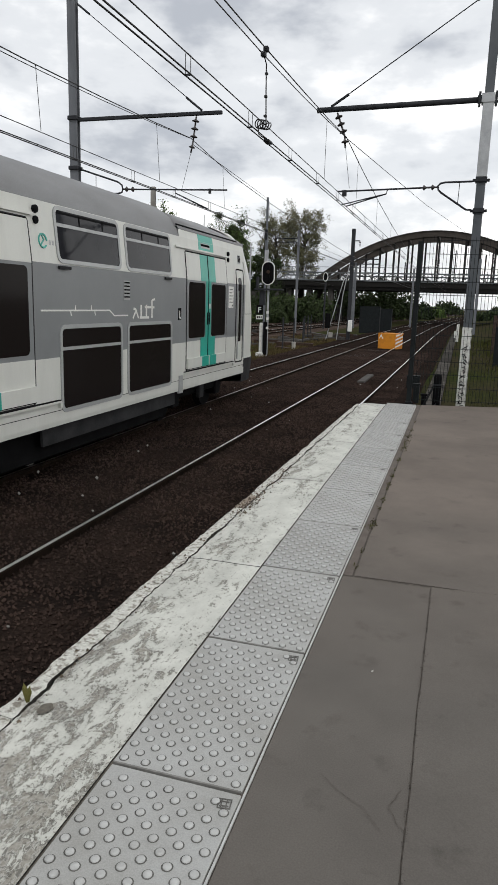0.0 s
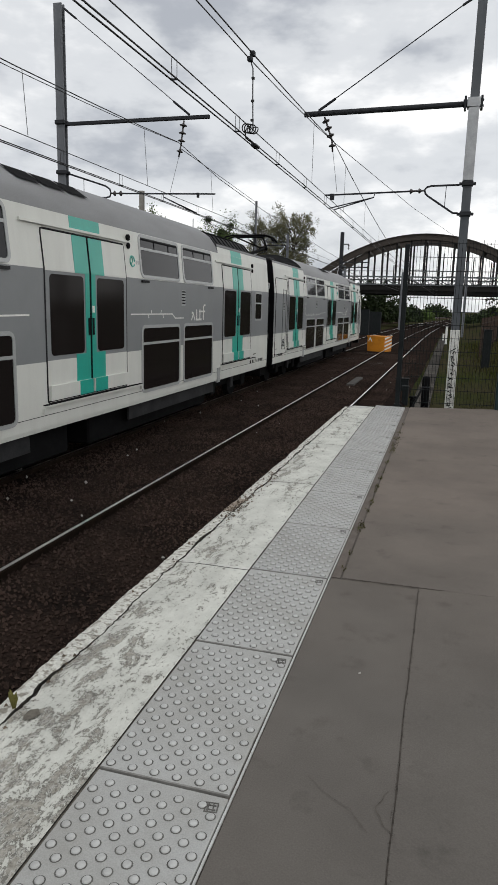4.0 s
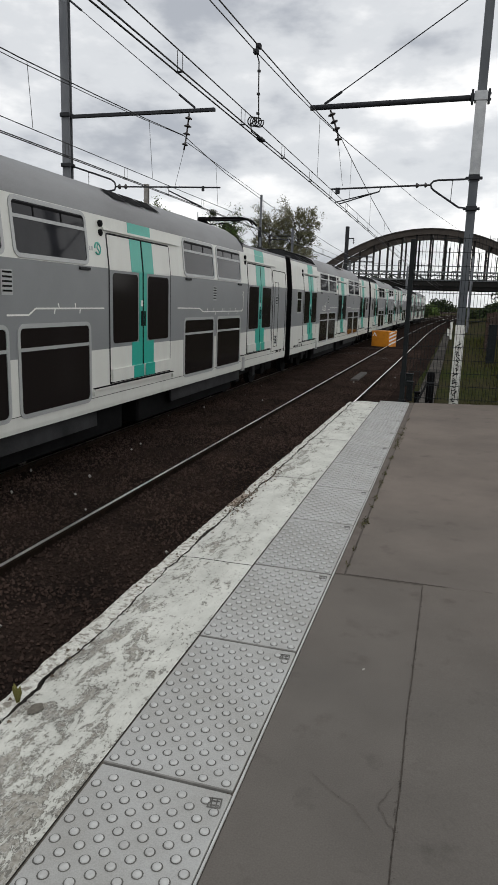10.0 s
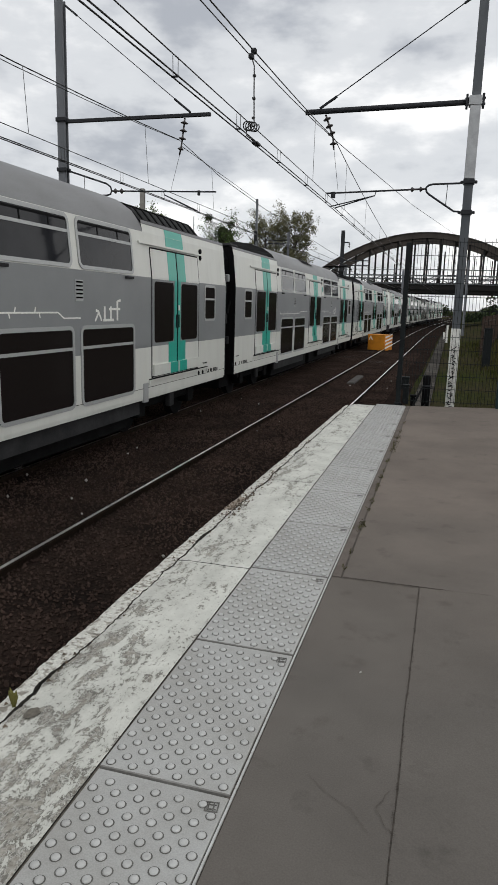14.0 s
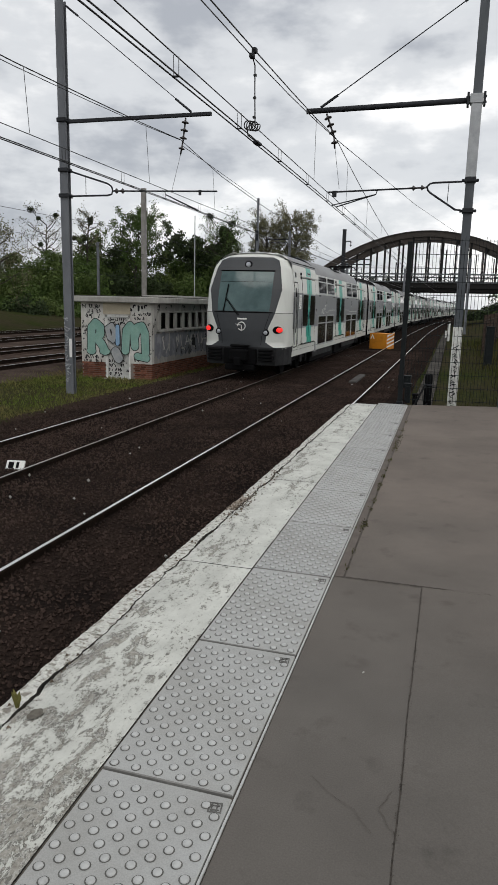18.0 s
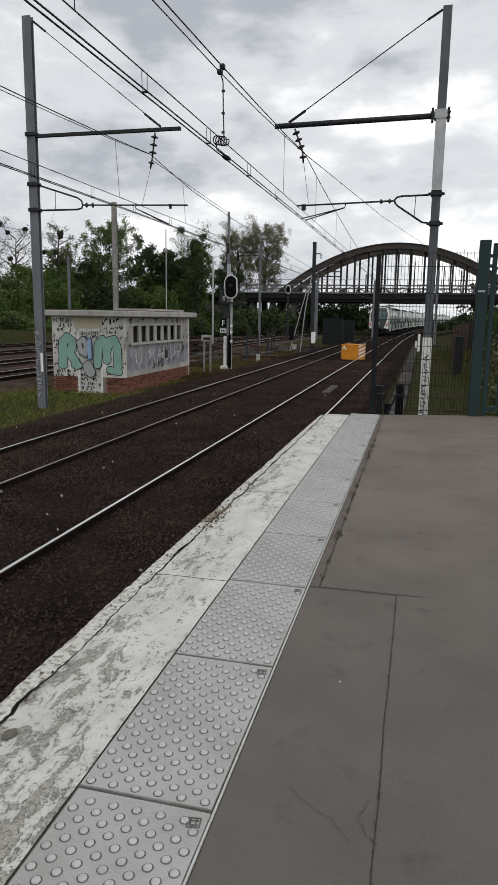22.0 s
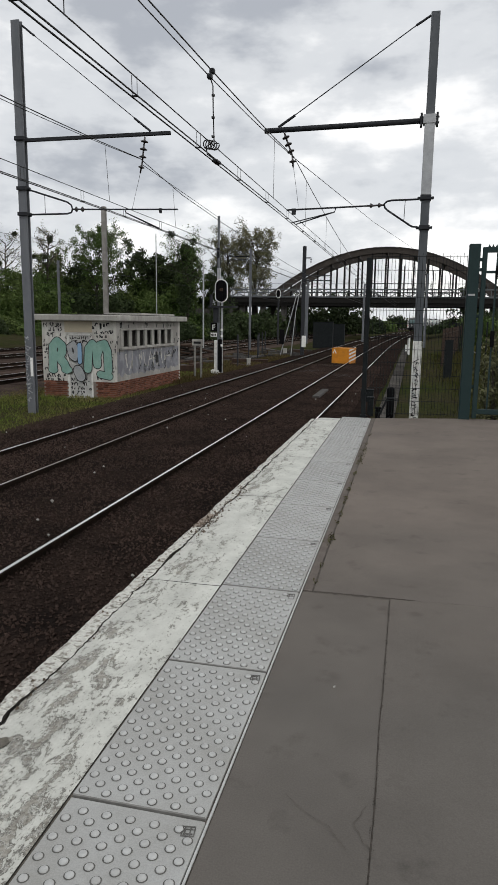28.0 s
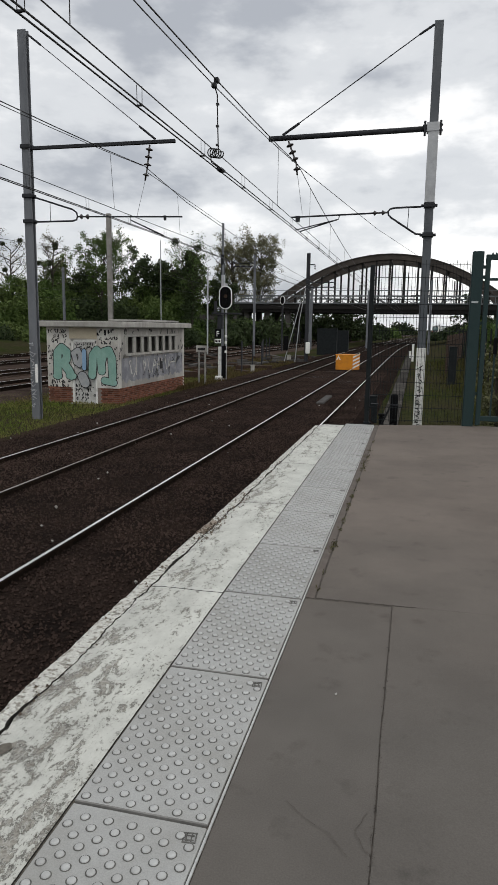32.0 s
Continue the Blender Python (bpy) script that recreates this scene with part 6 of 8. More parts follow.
    tube(bm, [(-3.05, 10.05, 4.0), (-3.05, 10.1, 3.9), (-2.99, 10.3, 3.86)], 0.009, 5)
    part("coil", bm, M_WIRE, root, "coiled slack of cable")
    bm = boxes((-3.01, -2.94, 10.06, 10.14, carrier_z(10.1) - 0.035, carrier_z(10.1) + 0.035), (-3.02, -2.95, 9.97, 10.05, carrier_z(10) - 0.125, carrier_z(10) - 0.06), (-3.02, -2.93, 10.25, 10.45, 3.82, 3.86), bevel=0.008)
    part("clamp", bm, M_ARM, root)


wires()


# ---- background masts and yard wires ----
def plain_mast(x, y, z0, z1, half, material, label, arms=()):
    m = mast("yard_mast", x, y, z0, z1, half, material, label)
    for z, dx in arms:
        bm = tubes([[(x, y, z), (x + dx, y, z)]], 0.04, 6)
        part("arm", bm, M_ARM, m)
        insulator(m, (x + dx, y, z), (x + dx, y, z - 0.4), 2)
    return m


plain_mast(-20.0, 43, -1.2, 8.75, 0.15, M_CONCRETE, "pale concrete mast among the sidings")
plain_mast(-40.85, 75, -1.2, 8.2, 0.14, M_STEELGREY, "far grey steel mast before the bushes")
plain_mast(-14.05, 60, -1.2, 7.8, 0.10, M_STEELGREY, "pale steel mast beside the sidings", ((7.1, -2.0), (6.8, -2.0)))
plain_mast(-16.86, 55, -1.2, 6.0, 0.055, M_GALV, "slim steel post beside the sidings")
plain_mast(-30.5, 80, -1.2, 11.7, 0.05, M_GALV, "tall thin lighting mast")
mm = plain_mast(-8.05, 52, -1.2, 7.05, 0.13, M_ARM, "dark steel mast beside the far track", ((4.9, 2.0), (4.55, 2.0), (6.2, 0.5)))
part("cabinet", boxes((-8.05, -7.75, 51.6, 51.8, -0.4, 0.45), bevel=0.02), M_WHITE, mm, "white cabinet on the mast")
part("ladder", tubes([[(-8.9, 51.9, -1.1), (-8.6, 51.9, 2.2), (-8.2, 51.9, 4.5)], [(-9.7, 51.7, -1.1), (-8.5, 51.8, 3.6)]], 0.035), M_GALV, mm, "pale raking struts")
part("signal_box", boxes((-9.75, -9.4, 51.5, 51.8, -0.2, 0.9), bevel=0.02), M_BLACK, mm)
for xx, yy, zt in ((-12.5, 84, 6.6), (-6.2, 92, 6.4), (1.4, 74, 6.5), (-15.2, 100, 6.6)):
    plain_mast(xx, yy, -1.2, zt, 0.13, M_STEELGREY, "distant steel mast beside the tracks", ((5.0, 1.8 if xx < -4 else -2.0),))
for c in (-20.12, -41.15):
    for z in (4.55, 5.5):
        line("siding_wire", [(lane(y, c), y, z + 0.0009 * ((y - 43) % 50 - 25) ** 2 * (z > 5)) for y in range(12, 112, 4)], 0.012, "thin wire over a siding track")

# ---- signal, signs and lineside boxes ----
def signal_mast():
    X, Y = -9.05, 32.6
    s = thing("railway_signal", "black oval signal with a white rim on a slim post", "signal")
    bm = bmesh.new()
    box(bm, X - 0.045, X + 0.045, Y - 0.045, Y + 0.045, -1.15, 3.6, bevel=0.008)
    part("post", bm, M_GALV, s)
    bm = bmesh.new()
    n = 20

    def oval(h, w, y):
        pts = []
        for i in range(n):
            t = 2 * math.pi * i / n
            pts.append((X + 0.0 + w * math.cos(t), y, 2.92 + (h - w) * (1 if math.sin(t) > 0 else -1) + w * math.sin(t)))
        return pts
    for (h, w, y0, y1, m) in ((0.555, 0.325, Y - 0.16, Y - 0.10, 0),):
        a = [bm.verts.new(p) for p in oval(h, w, y0)]
        b = [bm.verts.new(p) for p in oval(h, w, y1)]
        bm.faces.new(a)
        bm.faces.new(b[::-1])
        for i in range(n):
            bm.faces.new((a[i], b[i], b[(i + 1) % n], a[(i + 1) % n]))
    bmesh.ops.recalc_face_normals(bm, faces=bm.faces[:])
    t = part("target", bm, M_WHITE, s, "white rimmed oval target")
    bm = bmesh.new()
    a = [bm.verts.new(p) for p in oval(0.515, 0.285, Y - 0.175)]
    b = [bm.verts.new(p) for p in oval(0.515, 0.285, Y - 0.158)]
    bm.faces.new(a)
    for i in range(n):
        bm.faces.new((a[i], b[i], b[(i + 1) % n], a[(i + 1) % n]))
    bmesh.ops.recalc_face_normals(bm, faces=bm.faces[:])
    part("black_face", bm, M_BLACK, t)
    for k, z in enumerate((3.2, 2.98, 2.76, 2.56)):
        bm = bmesh.new()
        disc_stack(bm, X + 0.02, Y - 0.26, z, ((0, 0.085), (0.09, 0.08)), 12, "y")
        part("hood", bm, M_BLACK if k != 1 else M_RUST, t)
    part("platform_grid", boxes((X - 0.65, X + 0.7, Y - 0.25, Y + 0.35, 2.12, 2.2), (X - 0.6, X - 0.5, Y - 0.1, Y + 0.1, 2.2, 2.75), bevel=0.01), M_ARM, s, "dark service platform")
    part("relay_box", boxes((X - 0.42, X - 0.18, Y - 0.1, Y + 0.2, 1.4, 2.1), bevel=0.02), M_ARM, s)
    part("white_post", boxes((X - 0.37, X - 0.23, Y - 0.1, Y + 0.03, -1.05, 0.55), (X - 0.5, X - 0.12, Y - 0.2, Y + 0.12, -1.15, -0.9), bevel=0.02), M_WHITEPAINT, s, "white lower post")
    part("black_post", boxes((X - 0.16, X + 0.02, Y - 0.14, Y - 0.02, -1.0, 0.6), bevel=0.02), M_BLACK, s)
    bm = bmesh.new()
    for z in (0.25, 0.7, 1.0):
        box(bm, X - 0.02, X + 0.1, Y - 0.17, Y - 0.13, z, z + 0.12, bevel=0.008)
    part("white_tag", bm, M_WHITE, s)
    sg = part("letter_plate", boxes((X - 0.52, X - 0.2, Y - 0.2, Y - 0.17, 0.98, 1.4), bevel=0.01), M_BLACK, s, "black plate with a white letter F")
    cu = bpy.data.curves.new("letter", "FONT")
    cu.body, cu.size, cu.extrude = "F", 0.38, 0.004
    tmp = bpy.data.objects.new("letter", cu)
    me = bpy.data.meshes.new_from_object(tmp)
    bpy.data.objects.remove(tmp)
    tidy(me, M_WHITE, False)
    piece("letter", me, sg, pose(X - 0.45, Y - 0.206, 1.05, 90, 0, 0))
    part("number_plate", boxes((X - 0.52, X - 0.2, Y - 0.2, Y - 0.17, 0.72, 0.92), bevel=0.008), M_WHITE, s)
    part("number_bar", boxes((X - 0.48, X - 0.4, Y - 0.205, Y - 0.2, 0.77, 0.87), (X - 0.37, X - 0.32, Y - 0.205, Y - 0.2, 0.77, 0.87), (X - 0.29, X - 0.24, Y - 0.205, Y - 0.2, 0.77, 0.87)), M_BLACK, s)
    # the taller rod behind it
    r = thing("anchor_post", "slim dark post behind the signal", "post")
    part("rod", boxes((-9.66, -9.56, 33.9, 34.0, -1.2, 6.62), bevel=0.01), M_STEELGREY, r)
    part("tension_gear", boxes((-9.74, -9.56, 34.0, 34.15, 3.9, 4.7), (-9.7, -9.54, 33.82, 33.9, 4.6, 5.1), bevel=0.03), M_ARM, r, "dark tensioning gear")
    part("sleeve", boxes((-9.67, -9.5, 33.88, 34.02, 3.0, 4.1), bevel=0.01), M_GALV, r)


signal_mast()


def small_signal(x, y, z):
    s = thing("railway_signal", "small black oval signal with a pale rim far off", "signal")
    bm = bmesh.new()
    disc_stack(bm, 0, 0, 0, ((0, 0.27), (0.1, 0.27)), 16, "y")
    t = part("target", bm, M_WHITE, s)
    t.matrix_basis = pose(x, y, z) @ Matrix.Diagonal((1, 1, 1.8, 1))
    bm = bmesh.new()
    disc_stack(bm, 0, -0.02, 0, ((0, 0.22), (0.03, 0.22)), 16, "y")
    f = part("black_face", bm, M_BLACK, s)
    f.matrix_basis = pose(x, y, z) @ Matrix.Diagonal((1, 1, 1.9, 1))
    part("post", boxes((x - 0.08, x + 0.08, y + 0.1, y + 0.25, -1.2, z + 0.3)), M_ARM, s)


small_signal(-14.4, 75, 4.5)


def sign_board():
    s = thing("sign_board", "small weathered white board on two posts in the grass", "sign")
    part("board", boxes((-9.73, -9.2, 29.95, 30.0, 0.36, 0.66), bevel=0.01), M_PALECON, s)
    part("board_bar", boxes((-9.65, -9.3, 29.94, 29.95, 0.45, 0.55)), M_TSKIRT, s)
    for x in (-9.62, -9.32):
        part("post", boxes((x - 0.04, x + 0.04, 30.0, 30.06, -1.15, 0.6), bevel=0.006), M_CONCRETE, s)


sign_board()


def post(x, y, h, m, label, r=0.05, base=-1.16):
    ob = part("post", boxes((x - r, x + r, y - r, y + r, base, base + h), bevel=0.01), m)
    return tagged(ob, label, "post", "lineside posts")


for x, y, h in ((-9.6, 38, 1.9), (-9.9, 42, 1.8), (-10.2, 46, 1.7), (-11, 50, 1.8), (-11.6, 54, 1.8), (-12.2, 58, 1.8)):
    post(x, y, h, M_ARM, "thin dark fence post beside the sidings", 0.04)


def orange_box():
    b = thing("orange_box", "orange-yellow equipment box with striped end and white triangle", "box")
    part("body", boxes((-4.78, -3.62, 43.0, 44.1, -1.06, -0.10), bevel=0.03), M_ORANGE, b)
    bm = bmesh.new()
    w = [(-4.72, -0.42), (-4.58, -0.14), (-4.42, -0.42), (-4.5, -0.42), (-4.58, -0.27), (-4.65, -0.42)]
    vs = [bm.verts.new((x, 42.994, z)) for x, z in w]
    bm.faces.new(vs)
    part("white_triangle", bm, M_WHITE, b, "white painted triangle")
    bm = bmesh.new()
    for k in range(4):
        z = -0.95 + k * 0.22
        vs = [bm.verts.new(p) for p in ((-3.614, 43.05, z), (-3.614, 44.05, z + 0.18), (-3.614, 44.05, z + 0.28), (-3.614, 43.05, z + 0.1))]
        bm.faces.new(vs)
    part("stripe", bm, M_WHITE, b, "white stripes on the box end")
    part("lid", boxes((-4.8, -3.6, 42.98, 44.12, -0.13, -0.085), bevel=0.012), M_ORANGE, b)
    b.matrix_basis = pose(-4.78, 43.0, 0, 0, 0, -20) @ pose(4.78, -43.0, 0)


orange_box()
slab = thing("track_slab", "grey flat slab lying between the rails", "slab")
part("plate", boxes((-3.15, -2.90, 22.8, 25.4, BED - 0.02, BED + 0.07), bevel=0.02), M_DARKCON, slab)
for x, y, sx, sy, h, m, lab in ((-0.55, 13.2, 0.09, 0.09, 0.9, M_BLACK, "black lineside cable post"), (-0.78, 13.0, 0.06, 0.06, 0.75, M_BLACK, "black lineside marker post"),
                                (-1.02, 19.5, 0.16, 0.2, 0.42, M_FENCE, "dark point machine beside the rail"), (-1.3, 22.5, 0.4, 0.25, 0.35, M_FENCE, "dark track relay beside the rail"),
                                (-0.12, 58.0, 0.2, 0.2, 1.3, M_WHITE, "small white lineside cabinet"), (-0.35, 62.0, 0.15, 0.15, 0.6, M_WHITE, "small white lineside marker"),
                                (1.75, 33.0, 0.35, 0.4, 1.75, M_FENCE, "tall dark cabinet on the verge"), (-9.6, 53.2, 0.3, 0.2, 0.4, M_PALECON, "low pale ground signal"), (-9.3, 39.5, 0.2, 0.2, 0.3, M_PALECON, "low pale ground box"),
                                (-8.7, 70, 2.0, 0.8, 2.5, M_FENCE, "large dark relay cabinet"), (-7.7, 76, 1.2, 0.8, 2.3, M_FENCE, "tall dark relay cabinet")):
    bm = boxes((x - sx / 2, x + sx / 2, y - sy / 2, y + sy / 2, -1.2, BED + h), bevel=0.02)
    box(bm, x - sx / 2 - 0.02, x + sx / 2 + 0.02, y - sy / 2 - 0.02, y + sy / 2 + 0.02, BED + h, BED + h + 0.04, bevel=0.01)
    tagged(part("lineside_box", bm, m), lab, "cabinet", "lineside boxes")
mk = thing("track_marker", "small white kilometre marker with black bars by the rail", "marker")
part("plate", boxes((-0.14, 0.14, -0.02, 0.02, 0, 0.16), bevel=0.006), M_WHITE, mk)
part("number_bar", boxes((-0.1, -0.02, -0.026, -0.02, 0.03, 0.13), (0.02, 0.06, -0.026, -0.02, 0.03, 0.13)), M_BLACK, mk)
mk.matrix_basis = pose(-6.17, 8.6, BED - 0.02, -38, 0, 12)


def trough():
    root = thing("cable_trough", "grey concrete cable trough beside the near track", "cable trough")
    me = bpy.data.meshes.new("trough_lid")
    bm = boxes((-0.24, 0.24, 0, 0.97, -0.06, 0.05), bevel=0.012)
    bm.to_mesh(me)
    bm.free()
    tidy(me, M_TROUGH, False)
    for i in range(70):
        y = 12.2 + i
        piece("trough_lid", me, root, pose(lane(y, -0.62), y, BED + 0.02, 0, 0, heading(y)))


trough()


# ---- fence and gate at the platform's end ----
def end_fence():
    f = thing("mesh_fence", "dark welded wire mesh fence at the platform end", "fence")
    y = lambda x: 11.12 + 0.12 * (x + 0.7)
    part("fence_post", boxes((-0.735, -0.665, 11.05, 11.12, -0.02, 2.50), bevel=0.006), M_FENCE, f, "dark fence post")
    part("fence_post", boxes((-0.75, -0.65, 11.03, 11.14, -0.01, 0.03), bevel=0.006), M_FENCE, f)
    bm = bmesh.new()
    x0, x1 = -0.66, 0.78
    n = 29
    for i in range(n):
        x = x0 + (x1 - x0) * i / (n - 1)
        tube(bm, [(x, y(x), 0.03), (x, y(x), 2.58 if i % 3 == 0 else 2.54)], 0.0043, 4, ends=False)
    for k in range(13):
        z = 0.06 + 0.205 * k
        tube(bm, [(x0, y(x0), z), (x1, y(x1), z)], 0.0056, 4, ends=False)
    tagged(part("wire_mesh", bm, M_FENCE, f, "fine dark wire mesh"), kind="stuff")
    g = thing("steel_gate", "dark green steel gate with spiked top rail", "gate")
    part("gate_post", boxes((0.80, 0.965, 11.24, 11.40, -0.02, 2.71), bevel=0.008), M_GREENSTEEL, g, "thick dark green gate post")
    part("post_label", boxes((0.82, 0.92, 11.234, 11.24, 1.93, 1.96)), M_GALV, g)
    part("inner_post", boxes((1.0, 1.07, 11.25, 11.33, 0.02, 2.66), bevel=0.006), M_GREENSTEEL, g)
    part("top_rail", boxes((1.065, 2.6, 11.26, 11.32, 2.58, 2.66), bevel=0.006), M_GREENSTEEL, g)
    part("bottom_rail", boxes((1.065, 2.6, 11.26, 11.32, 0.09, 0.17), bevel=0.006), M_GREENSTEEL, g)
    part("middle_rail", boxes((1.065, 2.6, 11.27, 11.31, 2.27, 2.31), bevel=0.005), M_GREENSTEEL, g)
    for z in (0.5, 1.6, 2.3, 2.45):
        part("hinge", boxes((0.96, 1.005, 11.27, 11.31, z, z + 0.05), bevel=0.008), M_GREENSTEEL, g)
    bm = bmesh.new()
    for i in range(28):
        x = 1.07 + i * 0.055
        v = [bm.verts.new(p) for p in ((x, 11.275, 2.66), (x + 0.04, 11.275, 2.66), (x + 0.02, 11.29, 2.705), (x, 11.305, 2.66), (x + 0.04, 11.305, 2.66))]
        for q in ((0, 1, 2), (1, 4, 2), (4, 3, 2), (3, 0, 2)):
            bm.faces.new([v[k] for k in q])
    part("spike_strip", bm, M_GREENSTEEL, g, "row of small spikes")
    for i in range(6):
        x = 1.22 + i * 0.2
        part("gate_bar", boxes((x - 0.012, x + 0.012, 11.28, 11.304, 0.17, 2.58)), M_GREENSTEEL, g)
    part("latch", boxes((1.2, 1.24, 11.24, 11.27, 2.18, 2.38), bevel=0.006), M_BLACK, g)
    part("lock_case", boxes((1.19, 1.25, 11.22, 11.26, 1.15, 1.4), bevel=0.006), M_BLACK, g)
    pf = thing("slat_fence", "dark brown slatted fence along the verge", "fence")
    me = bpy.data.meshes.new("slat")
    bm = boxes((-0.05, 0.05, -0.012, 0.012, 0, 2.2), bevel=0.006)
    bm.to_mesh(me)
    bm.free()
    tidy(me, M_RUST, False)
    for i in range(90):
        k = i / 89
        piece("slat", me, pf, pose(1.75 + 4.0 * k, 40 + 34 * k, -1.0 + 0.25 * k, 0, 0, 80))
    for z in (0.5, 1.9):
        part("fence_rail", tubes([[(1.75, 40, -1.0 + z), (5.75, 74, -0.75 + z)]], 0.03, 4), M_RUST, pf)
    for o in (0.0, 1.5):
        rr = part("siding_rail", tubes([[(4.3 + o, 47, -0.42), (4.2 + o, 70, -0.4), (4.6 + o, 95, -0.4), (5.6 + o, 118, -0.4)]], 0.05, 6), M_RAILDULL)
        tagged(rr, "dull steel rail beyond the verge fence", "rail", kind="structure")
    for i in range(24):
        yy = 14 + i * 2.5
        post(lane(yy, 2.3) + 0.02 * yy, yy, 2.6, M_FENCE, "dark fence post on the verge", 0.03, -1.0)


end_fence()


def near_clutter():
    """Bollard, cables and rods just past the platform's end."""
    b = thing("bollard", "black plastic bollard behind the mesh fence", "bollard")
    bm = bmesh.new()
    disc_stack(bm, -0.33, 13.5, -1.2, ((0, 0.075), (1.40, 0.075), (1.45, 0.068), (1.47, 0.04)), 12)
    part("tube", bm, M_BLACK, b, smooth=True)
    bm = bmesh.new()
    disc_stack(bm, -0.33, 13.5, 0.05, ((0, 0.079), (0.03, 0.079)), 12)
    part("collar", bm, M_ARM, b)
    for k, (pts, r) in enumerate((([(-0.62, 12.6, -1.05), (-0.55, 12.7, -0.6), (-0.42, 13.0, -0.35), (-0.33, 13.4, -0.3)], 0.016), ([(-0.85, 12.2, -1.05), (-0.6, 12.5, -0.72), (-0.45, 12.9, -0.55), (-0.36, 13.4, -0.6)], 0.013),
                                 ([(-1.0, 11.6, -0.95), (-0.7, 11.8, -0.55), (-0.52, 12.2, -0.2), (-0.38, 12.8, 0.1)], 0.02))):
        c = part("cable", tubes([pts], r, 6), M_BLACK, None, "", True)
        tagged(c, "slack black cable by the bollard", "cable", "lineside cables")
    rod = part("steel_rod", tubes([[(-0.95, 12.3, -0.98), (-0.35, 12.75, -0.33)]], 0.022, 6), M_RUST)
    tagged(rod, "rusty steel rod leaning on the bollard", "rod")


near_clutter()


def scrap_pile():
    """Old sleepers and panels heaped by the sidings."""
    rng = random.Random(31)
    root = thing("scrap_pile", "heap of old boards and sleepers beside the sidings", "scrap pile")
    for i in range(16):
        bm = boxes((-0.9 - 0.5 * rng.random(), 0.9, -0.12, 0.12, -0.05, 0.05), bevel=0.012)
        o = part("plank", bm, (M_RUST, M_TROUGH, M_DARKCON)[i % 3], root)
        o.matrix_basis = pose(-14.7 + rng.uniform(-0.8, 0.8), 45 + rng.uniform(-1, 1), -1.06 + 0.055 * i, rng.uniform(-6, 6), rng.uniform(-14, 14), rng.uniform(0, 180))


scrap_pile()


def old_sleepers():
    """Old sleepers and rail chairs left on the strip beside the far track."""
    rng = random.Random(77)
    for i in range(44):
        y = 33 + 30 * rng.random()
        x = lane(y, FAR) - 2.9 - 4.6 * rng.random()
        L, w, h = rng.uniform(0.3, 1.3), rng.uniform(0.1, 0.22), rng.uniform(0.08, 0.3)
        o = part("old_sleeper", boxes((-L, L, -w, w, -0.08, h), bevel=0.015), (M_RUST, M_DARKCON, M_TROUGH)[i % 3])
        o.matrix_basis = pose(x, y, -1.14, rng.uniform(-3, 3), rng.uniform(-4, 4), rng.uniform(0, 180))
        tagged(o, "old dark sleeper lying beside the far track", "sleeper", "discarded sleepers")


old_sleepers()

# ---- the hut ----
M_RENDER = mat("grimy_cream_render", (0.62, 0.61, 0.57), 0.9, col2=(0.38, 0.36, 0.33), scale=2.5, amount=1, bump=0.03, stretch=(1, 1, 0.5))
M_RENDERGREY = mat("patched_grey_render", (0.30, 0.288, 0.27), 0.9, col2=(0.42, 0.40, 0.375), scale=1.6, amount=1, bump=0.03, low=0.5, high=0.62, stretch=(1, 1, 0.6))
M_BRICK = mat("red_brick", (0.235, 0.088, 0.05), 0.9, col2=(0.115, 0.055, 0.04), scale=3, amount=1, bump=0.04, each=0.45)
M_BEIGE = mat("beige_panel", (0.50, 0.44, 0.33), 0.85, col2=(0.42, 0.37, 0.28), scale=2, amount=1)
M_MORTAR = mat("mortar", (0.20, 0.17, 0.15), 0.95)
M_GRAF = mat("teal_spray_paint", (0.175, 0.325, 0.275), 0.7, col2=(0.25, 0.40, 0.345), scale=3, amount=1)
M_GRAFGREY = mat("grey_spray_paint", (0.28, 0.30, 0.31), 0.7, col2=(0.36, 0.37, 0.37), scale=4, amount=1)
M_OLDPAINT = mat("faded_blue_grey_paint", (0.20, 0.205, 0.23), 0.85, col2=(0.30, 0.30, 0.32), scale=2.5, amount=1, bump=0.02, low=0.45, high=0.6)
M_OLDLETTER = mat("dark_blue_grey_paint", (0.165, 0.17, 0.19), 0.85, col2=(0.25, 0.25, 0.27), scale=3, amount=1)
M_GRAFBLUE = mat("blue_spray_paint", (0.22, 0.35, 0.50), 0.7)
M_SCRAWL = mat("black_spray_paint", (0.02, 0.02, 0.022), 0.7)
M_DOORMETAL = mat("grey_metal_door", (0.50, 0.50, 0.48), 0.6, col2=(0.36, 0.36, 0.34), scale=5, amount=1)


def capsule(bm, a, b, r, y, n=8):
    """A flat round-ended stroke on a wall that faces -y."""
    a, b = Vector(a), Vector(b)
    d = (b - a).normalized() if (b - a).length > 1e-6 else Vector((1, 0))
    t0 = math.atan2(d.y, d.x)
    pts = [(b.x + r * math.cos(t0 - math.pi / 2 + math.pi * k / n), b.y + r * math.sin(t0 - math.pi / 2 + math.pi * k / n)) for k in range(n + 1)]
    pts += [(a.x + r * math.cos(t0 + math.pi / 2 + math.pi * k / n), a.y + r * math.sin(t0 + math.pi / 2 + math.pi * k / n)) for k in range(n + 1)]
    bm.faces.new([bm.verts.new((x, y, z)) for x, z in pts])


